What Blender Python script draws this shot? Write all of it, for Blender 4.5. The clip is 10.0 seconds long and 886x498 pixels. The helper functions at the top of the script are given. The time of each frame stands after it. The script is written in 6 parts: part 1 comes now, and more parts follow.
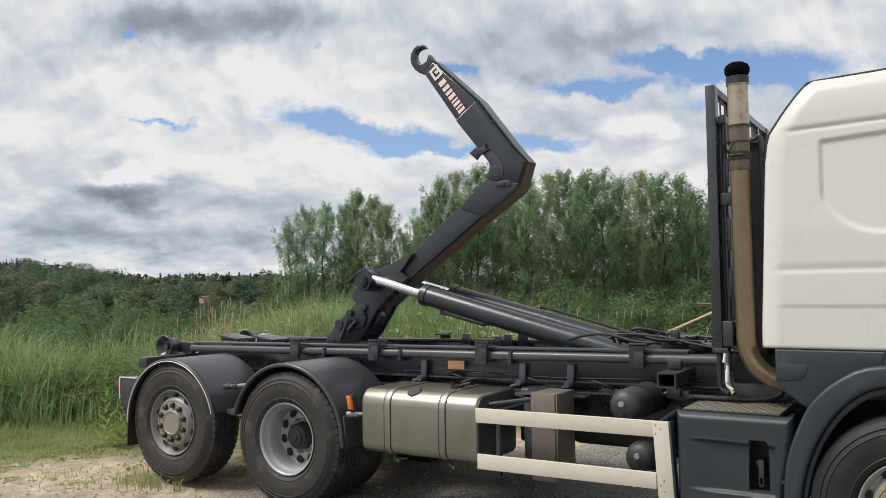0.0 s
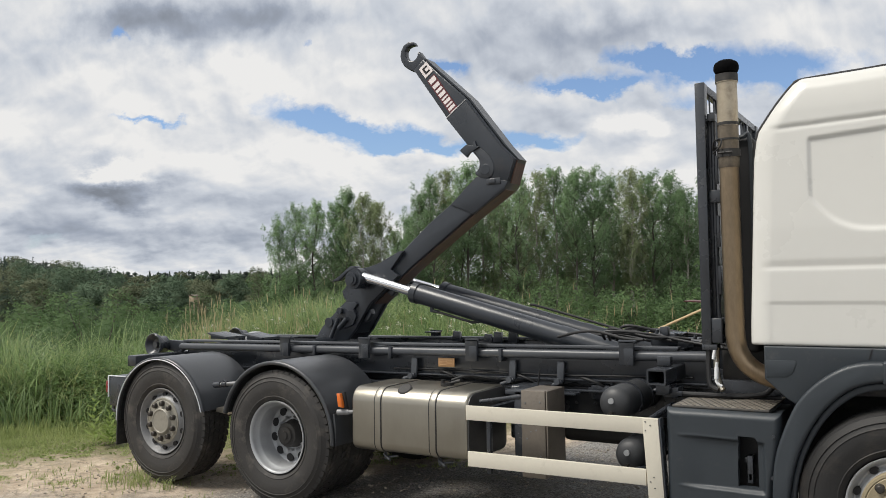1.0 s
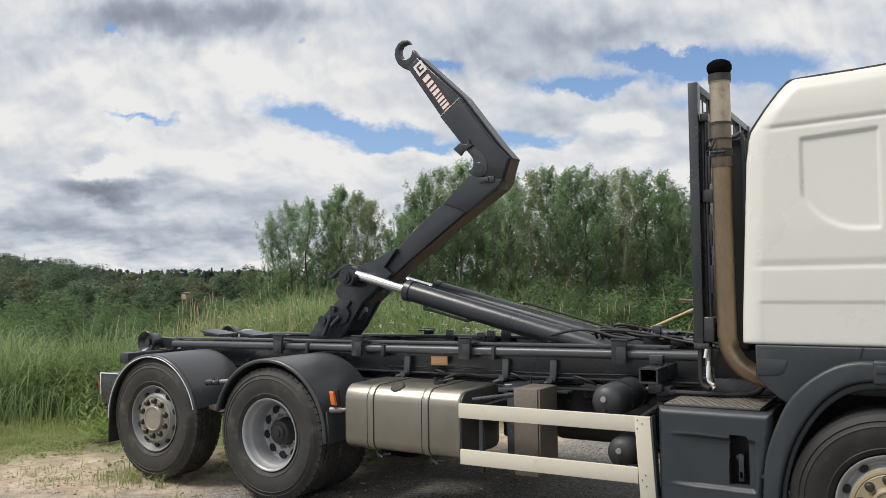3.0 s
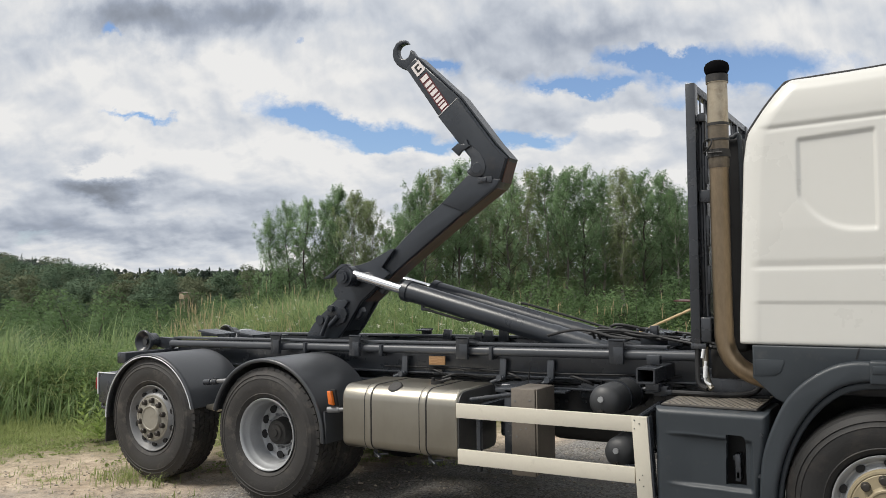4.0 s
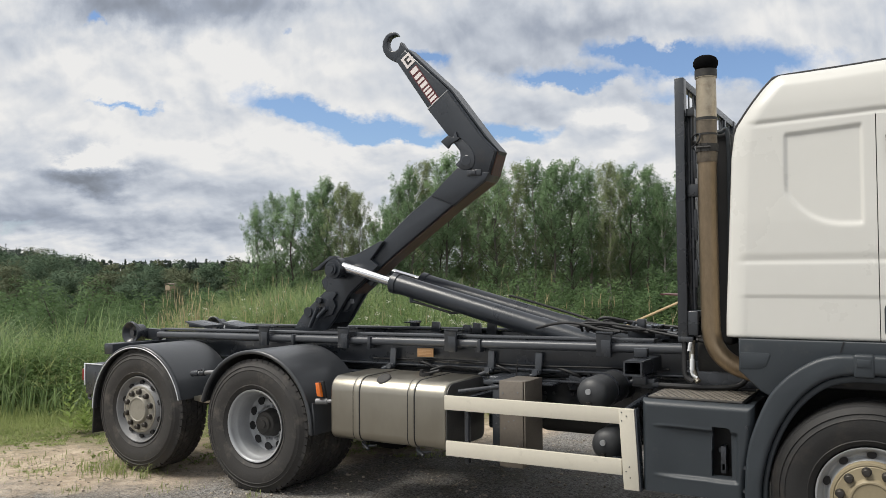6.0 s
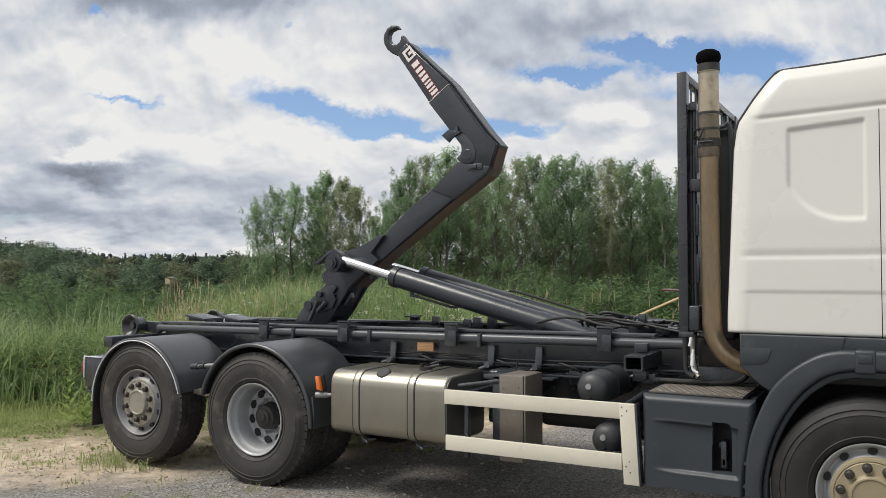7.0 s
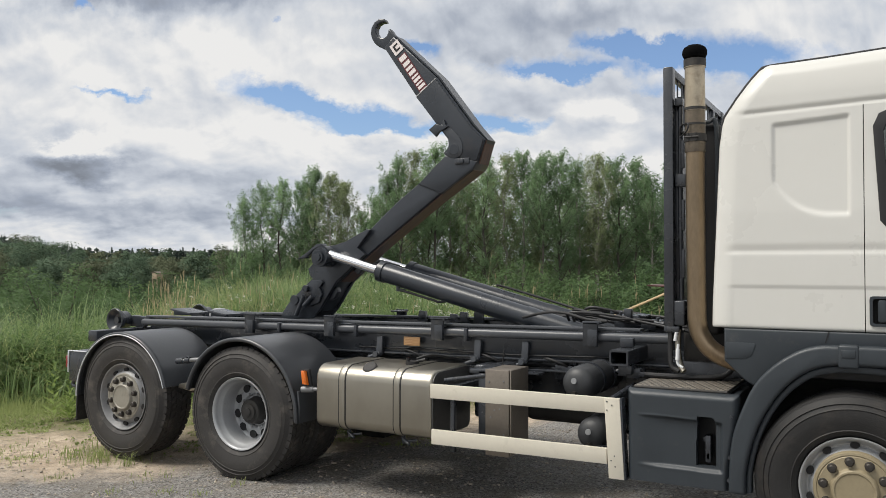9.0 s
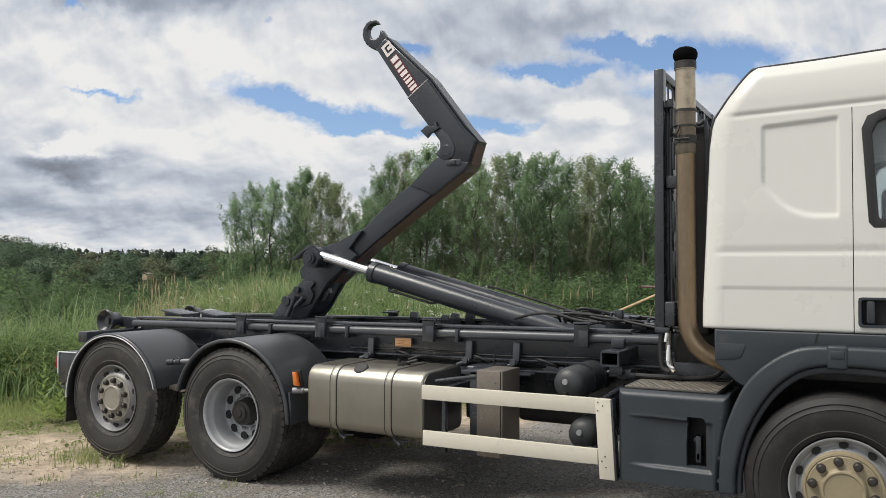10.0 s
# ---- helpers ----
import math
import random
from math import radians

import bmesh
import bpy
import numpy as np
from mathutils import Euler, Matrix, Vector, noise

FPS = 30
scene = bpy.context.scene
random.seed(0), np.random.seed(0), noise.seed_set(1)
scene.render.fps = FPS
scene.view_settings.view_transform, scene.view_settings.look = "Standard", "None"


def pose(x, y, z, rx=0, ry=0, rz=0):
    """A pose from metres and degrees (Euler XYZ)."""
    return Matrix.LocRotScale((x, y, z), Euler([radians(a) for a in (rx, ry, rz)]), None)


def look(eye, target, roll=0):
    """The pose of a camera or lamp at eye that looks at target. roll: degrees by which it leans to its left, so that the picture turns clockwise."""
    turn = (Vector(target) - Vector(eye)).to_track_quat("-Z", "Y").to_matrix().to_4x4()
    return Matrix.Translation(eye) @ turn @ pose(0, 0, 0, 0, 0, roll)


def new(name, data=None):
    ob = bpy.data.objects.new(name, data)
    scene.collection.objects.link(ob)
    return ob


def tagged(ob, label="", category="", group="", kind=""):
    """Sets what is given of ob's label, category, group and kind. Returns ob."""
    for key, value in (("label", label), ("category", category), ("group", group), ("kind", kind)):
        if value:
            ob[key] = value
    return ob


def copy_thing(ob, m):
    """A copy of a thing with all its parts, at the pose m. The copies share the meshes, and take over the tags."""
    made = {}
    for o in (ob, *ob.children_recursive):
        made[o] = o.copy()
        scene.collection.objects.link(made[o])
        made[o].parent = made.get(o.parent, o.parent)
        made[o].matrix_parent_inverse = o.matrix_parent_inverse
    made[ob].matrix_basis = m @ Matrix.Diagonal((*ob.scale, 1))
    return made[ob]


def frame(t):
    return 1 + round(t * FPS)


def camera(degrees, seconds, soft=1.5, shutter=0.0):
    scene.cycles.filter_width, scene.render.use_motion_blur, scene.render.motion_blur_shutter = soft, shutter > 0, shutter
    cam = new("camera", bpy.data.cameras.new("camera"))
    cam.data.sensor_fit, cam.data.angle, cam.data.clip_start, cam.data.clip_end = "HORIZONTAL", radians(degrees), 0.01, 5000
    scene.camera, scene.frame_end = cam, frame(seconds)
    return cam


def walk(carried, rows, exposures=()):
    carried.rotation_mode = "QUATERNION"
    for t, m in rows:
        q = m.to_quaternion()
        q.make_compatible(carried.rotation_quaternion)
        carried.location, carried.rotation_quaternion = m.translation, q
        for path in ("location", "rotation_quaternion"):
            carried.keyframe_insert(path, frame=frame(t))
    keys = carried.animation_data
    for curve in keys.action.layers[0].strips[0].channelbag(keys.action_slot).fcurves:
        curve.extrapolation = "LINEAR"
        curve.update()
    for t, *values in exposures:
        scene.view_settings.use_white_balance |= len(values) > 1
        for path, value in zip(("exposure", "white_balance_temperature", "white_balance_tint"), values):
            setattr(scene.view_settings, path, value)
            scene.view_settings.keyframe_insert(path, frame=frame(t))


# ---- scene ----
cam = camera(57.12, 10.0, soft=0.55)
PATH = [
    (0, look((4.560, -4.889, 1.697), (-0.738, 3.578, 2.192), -0.79)),
    (0.5, look((4.561, -4.888, 1.698), (-0.680, 3.616, 2.166), -0.86)),
    (1, look((4.560, -4.885, 1.695), (-0.640, 3.644, 2.161), -0.88)),
    (1.5, look((4.564, -4.892, 1.699), (-0.619, 3.647, 2.179), -0.78)),
    (2, look((4.561, -4.892, 1.696), (-0.613, 3.651, 2.178), -0.79)),
    (2.5, look((4.561, -4.890, 1.693), (-0.583, 3.674, 2.143), -0.73)),
    (4, look((4.567, -4.894, 1.692), (-0.542, 3.691, 2.139), -0.60)),
    (4.5, look((4.566, -4.895, 1.695), (-0.493, 3.722, 2.091), -0.59)),
    (5, look((4.566, -4.908, 1.696), (-0.454, 3.733, 2.054), -0.67)),
    (5.5, look((4.566, -4.912, 1.695), (-0.422, 3.748, 2.061), -0.51)),
    (7, look((4.550, -4.899, 1.683), (-0.429, 3.769, 1.978), -0.06)),
    (7.5, look((4.561, -4.893, 1.685), (-0.353, 3.813, 1.902), -0.31)),
    (8, look((4.561, -4.889, 1.685), (-0.295, 3.849, 1.940), -0.21)),
    (8.5, look((4.563, -4.883, 1.678), (-0.302, 3.849, 1.957), 0.03)),
    (9, look((4.558, -4.884, 1.675), (-0.298, 3.855, 1.915), 0.09)),
    (9.5, look((4.561, -4.887, 1.673), (-0.262, 3.870, 1.917), 0.15)),
    (10, look((4.561, -4.889, 1.674), (-0.204, 3.900, 1.929), 0.13)),
]
walk(cam, PATH)

# ---- world, sun, exposure ----
SUN_AZ, SUN_EL = radians(-138), radians(56)      # direction from which the sun shines, x towards y
sun_dir = Vector((math.cos(SUN_EL) * math.cos(SUN_AZ), math.cos(SUN_EL) * math.sin(SUN_AZ), math.sin(SUN_EL)))
scene.view_settings.exposure = 0.0
world = bpy.data.worlds.new("world")
scene.world = world
world.use_nodes = True
wn, wl = world.node_tree.nodes, world.node_tree.links
wn.clear()


def wnode(kind, **vals):
    n = wn.new(kind)
    for k, v in vals.items():
        n.inputs[k].default_value = v
    return n


def wmath(op, a, b=None, clamp=False):
    n = wn.new("ShaderNodeMath")
    n.operation, n.use_clamp = op, clamp
    for i, v in enumerate((a, b)):
        if v is None:
            continue
        if isinstance(v, (int, float)):
            n.inputs[i].default_value = v
        else:
            wl.new(v, n.inputs[i])
    return n.outputs[0]


def wramp(fac, stops):
    n = wn.new("ShaderNodeValToRGB")
    el = n.color_ramp.elements
    while len(el) < len(stops):
        el.new(0.5)
    for e, (p, c) in zip(el, stops):
        e.position, e.color = p, (*c, 1) if len(c) == 3 else c
    wl.new(fac, n.inputs[0])
    return n.outputs[0]


def wmix(fac, a, b):
    n = wn.new("ShaderNodeMix")
    n.data_type = "RGBA"
    for sock, v in ((n.inputs[0], fac), (n.inputs[6], a), (n.inputs[7], b)):
        if isinstance(v, (int, float)):
            sock.default_value = v
        elif isinstance(v, tuple):
            sock.default_value = (*v, 1)
        else:
            wl.new(v, sock)
    return n.outputs[2]


sky = wn.new("ShaderNodeTexSky")
sky.sky_type, sky.sun_disc = "NISHITA", False
sky.sun_elevation, sky.sun_rotation = SUN_EL, radians(90) - SUN_AZ
coord = wn.new("ShaderNodeTexCoord").outputs["Generated"]
sep = wn.new("ShaderNodeSeparateXYZ")
wl.new(coord, sep.inputs[0])
# bearing across and height of a direction, as tangents about the mean bearing
YC, YS = math.cos(radians(30.15)), math.sin(radians(30.15))
fw_ = wmath("MAXIMUM", wmath("ABSOLUTE", wmath("ADD", wmath("MULTIPLY", sep.outputs[0], -YS), wmath("MULTIPLY", sep.outputs[1], YC))), 0.2)
raw_a = wmath("DIVIDE", wmath("ADD", wmath("MULTIPLY", sep.outputs[0], YC), wmath("MULTIPLY", sep.outputs[1], YS)), fw_)
raw_h = wmath("DIVIDE", sep.outputs[2], fw_)
lift = wmath("ADD", wmath("MAXIMUM", raw_h, 0.0), 0.34)
flat = wn.new("ShaderNodeCombineXYZ")                     # cloud sheet seen in perspective
wl.new(wmath("MULTIPLY", raw_a, 3.0), flat.inputs[0])
wl.new(wmath("DIVIDE", 1.15, lift), flat.inputs[1])


def cloud_noise(scale, detail, rough, off, distort=0.0):
    mp = wn.new("ShaderNodeMapping")
    mp.inputs["Location"].default_value = off
    wl.new(flat.outputs[0], mp.inputs[0])
    n = wnode("ShaderNodeTexNoise", Scale=scale, Detail=detail, Roughness=rough, Distortion=distort)
    wl.new(mp.outputs[0], n.inputs["Vector"])
    return n.outputs[0]


def warp(scale, off, amount):
    return wmath("MULTIPLY", wmath("SUBTRACT", cloud_noise(scale, 8, 0.62, off), 0.5), amount)


across = wmath("ADD", raw_a, warp(3.4, (2, 9, 1), 0.20))
height = wmath("ADD", raw_h, warp(3.6, (8, 3, 5), 0.085))


def patch(a0, e0, sa, se, amp, lean=0.0):
    """A soft oval of the cloud field, torn by the warp."""
    da = wmath("SUBTRACT", across, a0)
    u = wmath("DIVIDE", da, sa)
    v = wmath("DIVIDE", wmath("SUBTRACT", wmath("SUBTRACT", height, e0), wmath("MULTIPLY", da, lean)), se)
    r2 = wmath("ADD", wmath("MULTIPLY", u, u), wmath("MULTIPLY", v, v))
    return wmath("MULTIPLY", wmath("POWER", 2.718, wmath("MULTIPLY", r2, -1.0)), amp)


def total(items):
    out = items[0]
    for i in items[1:]:
        out = wmath("ADD", out, i)
    return out


gaps = total([patch(-0.125, 0.197, 0.12, 0.022, 1.2, -0.22), patch(0.10, 0.180, 0.07, 0.014, 0.9), patch(0.25, 0.270, 0.08, 0.013, 1.0, -0.2), patch(0.16, 0.243, 0.06, 0.010, 0.8), patch(0.39, 0.270, 0.09, 0.030, 0.85),
              patch(-0.435, 0.317, 0.018, 0.010, 0.8), patch(-0.39, 0.217, 0.035, 0.006, 0.75), patch(-0.187, 0.302, 0.016, 0.008, 0.6), patch(-0.017, 0.280, 0.03, 0.011, 0.8), patch(-0.52, 0.060, 0.08, 0.014, 0.5), patch(0.30, 0.225, 0.05, 0.010, 0.5), patch(0.22, 0.252, 0.18, 0.016, 0.45), patch(-0.02, 0.172, 0.12, 0.010, 0.5)])
dark = total([patch(-0.365, 0.335, 0.13, 0.030, 0.70), patch(0.15, 0.305, 0.15, 0.036, 0.36), patch(0.10, 0.265, 0.06, 0.014, 0.22), patch(-0.43, 0.124, 0.075, 0.015, 0.62), patch(-0.455, 0.165, 0.05, 0.012, 0.28), patch(-0.40, 0.070, 0.27, 0.022, 0.40),
              patch(-0.25, 0.108, 0.15, 0.014, 0.16), patch(-0.53, 0.10, 0.06, 0.02, 0.25), patch(-0.21, 0.345, 0.05, 0.02, 0.25), patch(0.0, 0.13, 0.2, 0.012, 0.10)])
bright = total([patch(-0.42, 0.149, 0.05, 0.010, 0.42), patch(-0.27, 0.016, 0.10, 0.007, 0.36), patch(0.215, 0.195, 0.035, 0.014, 0.30), patch(-0.28, 0.235, 0.14, 0.022, 0.18), patch(-0.30, 0.27, 0.2, 0.015, 0.16), patch(-0.2, 0.165, 0.2, 0.012, 0.14)])
cover = wmath("SUBTRACT", wmath("ADD", wmath("MULTIPLY", cloud_noise(2.4, 10, 0.62, (3.1, 1.7, 0), 0.25), 0.62), 0.42), wmath("MULTIPLY", gaps, 0.52))
mask = wramp(cover, [(0.36, (0, 0, 0)), (0.60, (1, 1, 1))])
# puffs: the field against itself a little higher gives lit tops and grey bases
puff = wmath("SUBTRACT", cloud_noise(2.4, 7, 0.48, (7.7, 2.9, 4.0), 0.3), cloud_noise(2.4, 7, 0.48, (7.72, 2.81, 4.0), 0.3))
small = wmath("SUBTRACT", cloud_noise(7.0, 4, 0.45, (1.3, 8.8, 6.0), 0.3), cloud_noise(7.0, 4, 0.45, (1.31, 8.775, 6.0), 0.3))
shade = total([wmath("MULTIPLY", wmath("SUBTRACT", cloud_noise(2.6, 7, 0.50, (5.2, 6.1, 2.0), 0.2), 0.5), 0.50), wmath("MULTIPLY", puff, 1.05), wmath("MULTIPLY", small, 0.42), bright, wmath("MULTIPLY", dark, -0.85)])
grey = wramp(wmath("ADD", shade, 0.70), [(0.06, (0.24, 0.265, 0.31)), (0.34, (0.385, 0.43, 0.515)), (0.58, (0.63, 0.67, 0.735)), (0.82, (0.91, 0.905, 0.895))])
blue = wn.new("ShaderNodeVectorMath")
blue.operation = "SCALE"
wl.new(sky.outputs[0], blue.inputs[0])
blue.inputs["Scale"].default_value = 0.135
tint = wn.new("ShaderNodeVectorMath")
tint.operation = "MULTIPLY"
wl.new(blue.outputs[0], tint.inputs[0])
tint.inputs[1].default_value = (0.92, 1.0, 1.14)
sky_all = wmix(mask, tint.outputs[0], grey)
bg = wnode("ShaderNodeBackground", Strength=0.92)
wl.new(sky_all, bg.inputs[0])
wo = wn.new("ShaderNodeOutputWorld")
wl.new(bg.outputs[0], wo.inputs[0])

sun = new("sun", bpy.data.lights.new("sun", "SUN"))
sun.data.energy, sun.data.angle, sun.data.color = 3.6, radians(24), (1.0, 0.95, 0.87)
sun.matrix_world = look((0, 0, 30), Vector((0, 0, 30)) - sun_dir)


# ---- materials ----
def material(name, base, rough=0.5, metal=0.0, spread=0.12, scale=6.0, fine=60.0, bump=0.0, bump_scale=90.0, dirt=None, dirt_amt=0.0,
             spec=0.5, per_object=0.0, per_island=0.0, rough_var=0.1, stretch=None, coat=0.0, distance=0.01):
    """A surface with variation at two scales, dirt patches and fine relief."""
    m = bpy.data.materials.new(name)
    m.use_nodes = True
    n, l = m.node_tree.nodes, m.node_tree.links
    b = n["Principled BSDF"]
    tc = n.new("ShaderNodeTexCoord")
    vec = tc.outputs["Object"]
    if stretch:
        mp = n.new("ShaderNodeMapping")
        mp.inputs["Scale"].default_value = stretch
        l.new(vec, mp.inputs[0])
        vec = mp.outputs[0]

    def noi(sc, det=5, ro=0.6):
        x = n.new("ShaderNodeTexNoise")
        x.inputs["Scale"].default_value, x.inputs["Detail"].default_value, x.inputs["Roughness"].default_value = sc, det, ro
        l.new(vec, x.inputs["Vector"])
        return x.outputs[0]

    def mth(op, a, c, d=None):
        x = n.new("ShaderNodeMath")
        x.operation = op
        for i, v in enumerate((a, c, d)):
            if v is None:
                continue
            if isinstance(v, (int, float)):
                x.inputs[i].default_value = v
            else:
                l.new(v, x.inputs[i])
        return x.outputs[0]

    big, small = noi(scale), noi(fine, 3)
    var = mth("ADD", mth("MULTIPLY", mth("SUBTRACT", big, 0.5), spread * 4), mth("MULTIPLY", mth("SUBTRACT", small, 0.5), spread * 2))
    if per_object:
        oi = n.new("ShaderNodeObjectInfo")
        var = mth("ADD", var, mth("MULTIPLY", mth("SUBTRACT", oi.outputs["Random"], 0.5), per_object * 2))
    if per_island:
        gi = n.new("ShaderNodeNewGeometry")
        var = mth("ADD", var, mth("MULTIPLY", mth("SUBTRACT", gi.outputs["Random Per Island"], 0.5), per_island * 2))
    fac = mth("ADD", var, 1.0)
    cv = n.new("ShaderNodeVectorMath")
    cv.operation = "SCALE"
    cv.inputs[0].default_value = base
    l.new(fac, cv.inputs["Scale"])
    col = cv.outputs[0]
    if dirt:
        mx = n.new("ShaderNodeMix")
        mx.data_type = "RGBA"
        r = n.new("ShaderNodeMapRange")
        r.inputs["From Min"].default_value, r.inputs["From Max"].default_value = 0.62 - dirt_amt * 0.3, 0.78 - dirt_amt * 0.2
        l.new(noi(scale * 1.7, 7, 0.68), r.inputs[0])
        l.new(mth("MULTIPLY", r.outputs[0], min(1.0, dirt_amt + 0.3)), mx.inputs[0])
        l.new(col, mx.inputs[6])
        mx.inputs[7].default_value = (*dirt, 1)
        col = mx.outputs[2]
    l.new(col, b.inputs["Base Color"])
    l.new(mth("ADD", mth("MULTIPLY", mth("SUBTRACT", big, 0.5), rough_var * 2), rough), b.inputs["Roughness"])
    b.inputs["Metallic"].default_value = metal
    b.inputs["Specular IOR Level"].default_value = spec
    b.inputs["Coat Weight"].default_value = coat
    if bump:
        bp = n.new("ShaderNodeBump")
        bp.inputs["Strength"].default_value, bp.inputs["Distance"].default_value = bump, distance
        l.new(noi(bump_scale, 6), bp.inputs["Height"])
        l.new(bp.outputs[0], b.inputs["Normal"])
    return m


CHASSIS = material("chassis_paint", (0.030, 0.034, 0.041), 0.27, spec=0.7, spread=0.15, scale=3, dirt=(0.09, 0.085, 0.075), dirt_amt=0.12, bump=0.08, bump_scale=40)
# chassis paint for tubes and top rails, sky sheen put into a lighter base
GUIDESHEEN = material("guide_sheen_paint", (0.060, 0.065, 0.074), 0.38, spec=0.6, spread=0.15, scale=3, dirt=(0.10, 0.095, 0.085), dirt_amt=0.12)
ARM_PAINT = material("arm_paint", (0.030, 0.035, 0.043), 0.30, spread=0.12, scale=2.5, dirt=(0.07, 0.06, 0.055), dirt_amt=0.06, bump=0.05, bump_scale=30)
RUST = material("worn_slide", (0.10, 0.055, 0.04), 0.55, spread=0.25, scale=5, dirt=(0.03, 0.03, 0.035), dirt_amt=0.5, stretch=(1, 6, 1))
PLASTIC = material("fender_plastic", (0.038, 0.041, 0.046), 0.32, spec=0.7, spread=0.1, scale=4, dirt=(0.12, 0.115, 0.10), dirt_amt=0.05, bump=0.06, bump_scale=25)
TRIMPLASTIC = material("cab_plastic", (0.029, 0.036, 0.043), 0.45, spread=0.08, scale=5, bump=0.12, bump_scale=400, dirt=(0.10, 0.095, 0.085), dirt_amt=0.08)
RUBBER = material("tyre_rubber", (0.032, 0.030, 0.0285), 0.70, spread=0.16, scale=4, dirt=(0.13, 0.115, 0.097), dirt_amt=0.28, bump=0.25, bump_scale=120)
FLAP = material("rubber_flap", (0.02, 0.02, 0.02), 0.7, spread=0.2, scale=8, dirt=(0.10, 0.09, 0.075), dirt_amt=0.2)
RIM = material("rim_silver", (0.36, 0.37, 0.38), 0.48, metal=0.35, spread=0.08, scale=9, dirt=(0.12, 0.10, 0.08), dirt_amt=0.15)
RIMDULL = material("rim_dull_silver", (0.215, 0.218, 0.222), 0.5, metal=0.3, spread=0.12, scale=9, dirt=(0.10, 0.085, 0.07), dirt_amt=0.3)
BRACKET = material("bracket_paint", (0.062, 0.069, 0.080), 0.45, spread=0.15, scale=8, dirt=(0.05, 0.045, 0.04), dirt_amt=0.2)
# tank end: same steel, its shade put into a much darker base
ENDSHADE = material("shaded_end_steel", (0.075, 0.074, 0.072), 0.42, metal=0.4, spread=0.2, scale=5, dirt=(0.04, 0.037, 0.033), dirt_amt=0.3)
AIRTANK = material("air_tank_paint", (0.034, 0.036, 0.039), 0.50, spread=0.15, scale=5, dirt=(0.10, 0.09, 0.078), dirt_amt=0.14)
HUB = material("hub_beige", (0.28, 0.235, 0.150), 0.5, metal=0.1, spread=0.10, scale=9, dirt=(0.16, 0.13, 0.09), dirt_amt=0.2)
HUBPALE = material("hub_pale", (0.27, 0.255, 0.215), 0.5, metal=0.15, spread=0.12, scale=9, dirt=(0.13, 0.11, 0.09), dirt_amt=0.3)
NUT = material("wheel_nut", (0.06, 0.055, 0.05), 0.45, metal=0.7, spread=0.2)
HUBDARK = material("greasy_hub", (0.022, 0.021, 0.02), 0.6, spread=0.2, dirt=(0.08, 0.07, 0.055), dirt_amt=0.2)
WHITE = material("cab_white", (0.640, 0.635, 0.598), 0.28, spread=0.012, scale=2, fine=9, rough_var=0.03, coat=0.35)
GUARD = material("cream_aluminium", (0.60, 0.565, 0.475), 0.42, spread=0.04, scale=5, dirt=(0.30, 0.27, 0.22), dirt_amt=0.08, bump=0.04, bump_scale=60)
STEEL = material("brushed_steel", (0.385, 0.36, 0.305), 0.36, metal=1.0, spread=0.05, scale=3.5, fine=14, rough_var=0.16, stretch=(1, 1, 0.5), bump=0.10, bump_scale=5, distance=0.02, dirt=(0.30, 0.27, 0.22), dirt_amt=0.06)
BOXSTEEL = material("box_steel", (0.205, 0.18, 0.152), 0.5, metal=0.6, spread=0.15, scale=5, dirt=(0.10, 0.085, 0.07), dirt_amt=0.25)
CHROME = material("chrome_rod", (0.85, 0.85, 0.86), 0.10, metal=1.0, spread=0.03)
PIPE = material("exhaust_metal", (0.27, 0.205, 0.135), 0.36, metal=0.9, spread=0.22, scale=4, stretch=(1, 1, 0.3), dirt=(0.10, 0.066, 0.04), dirt_amt=0.3, bump=0.05, bump_scale=50)
PIPEMID = material("exhaust_mid", (0.15, 0.125, 0.095), 0.45, metal=0.7, spread=0.3, scale=6, dirt=(0.06, 0.045, 0.035), dirt_amt=0.4)
PIPETOP = material("exhaust_end", (0.42, 0.36, 0.27), 0.40, metal=0.75, spread=0.15, scale=8, dirt=(0.16, 0.12, 0.08), dirt_amt=0.3)
CAPBLACK = material("cap_rubber", (0.004, 0.004, 0.0045), 0.95, spread=0.2, spec=0.05)
BLACK = material("matt_black", (0.008, 0.008, 0.009), 0.7, spread=0.2)
HOSE = material("hose_rubber", (0.014, 0.014, 0.015), 0.5, spread=0.2)
TREAD = material("tread_plate", (0.085, 0.080, 0.075), 0.6, metal=0.3, spread=0.2, scale=8, dirt=(0.16, 0.13, 0.10), dirt_amt=0.25)
STUD = material("tread_stud", (0.27, 0.245, 0.205), 0.5, metal=0.4, spread=0.2, scale=8, dirt=(0.12, 0.10, 0.08), dirt_amt=0.3)
# front tyres: darker rubber, deepened further for the arch's shade; brown patches are dirt
TYRESHADE = material("arch_shaded_tyre_rubber", (0.016, 0.0156, 0.0155), 0.64, spec=0.45, spread=0.2, scale=3, dirt=(0.060, 0.050, 0.042), dirt_amt=0.30, bump=0.2, bump_scale=120)
LINER = material("arch_liner_plastic", (0.022, 0.022, 0.023), 0.6, spread=0.2, scale=4, dirt=(0.07, 0.06, 0.05), dirt_amt=0.3)
WORNEDGE = material("worn_paint_edge", (0.42, 0.42, 0.42), 0.4, spread=0.25, scale=12)
AMBER = material("amber_lens", (0.70, 0.16, 0.02), 0.2, spread=0.1, coat=0.5)
RED = material("red_lens", (0.22, 0.012, 0.012), 0.2, spread=0.1, coat=0.5)
EDGE = material("bright_trim", (0.72, 0.74, 0.76), 0.35, spread=0.05)
PLATE = material("label_plate", (0.42, 0.24, 0.11), 0.5, spread=0.08)
PLATEBAR = material("label_bars", (0.50, 0.31, 0.16), 0.5, spread=0.05)
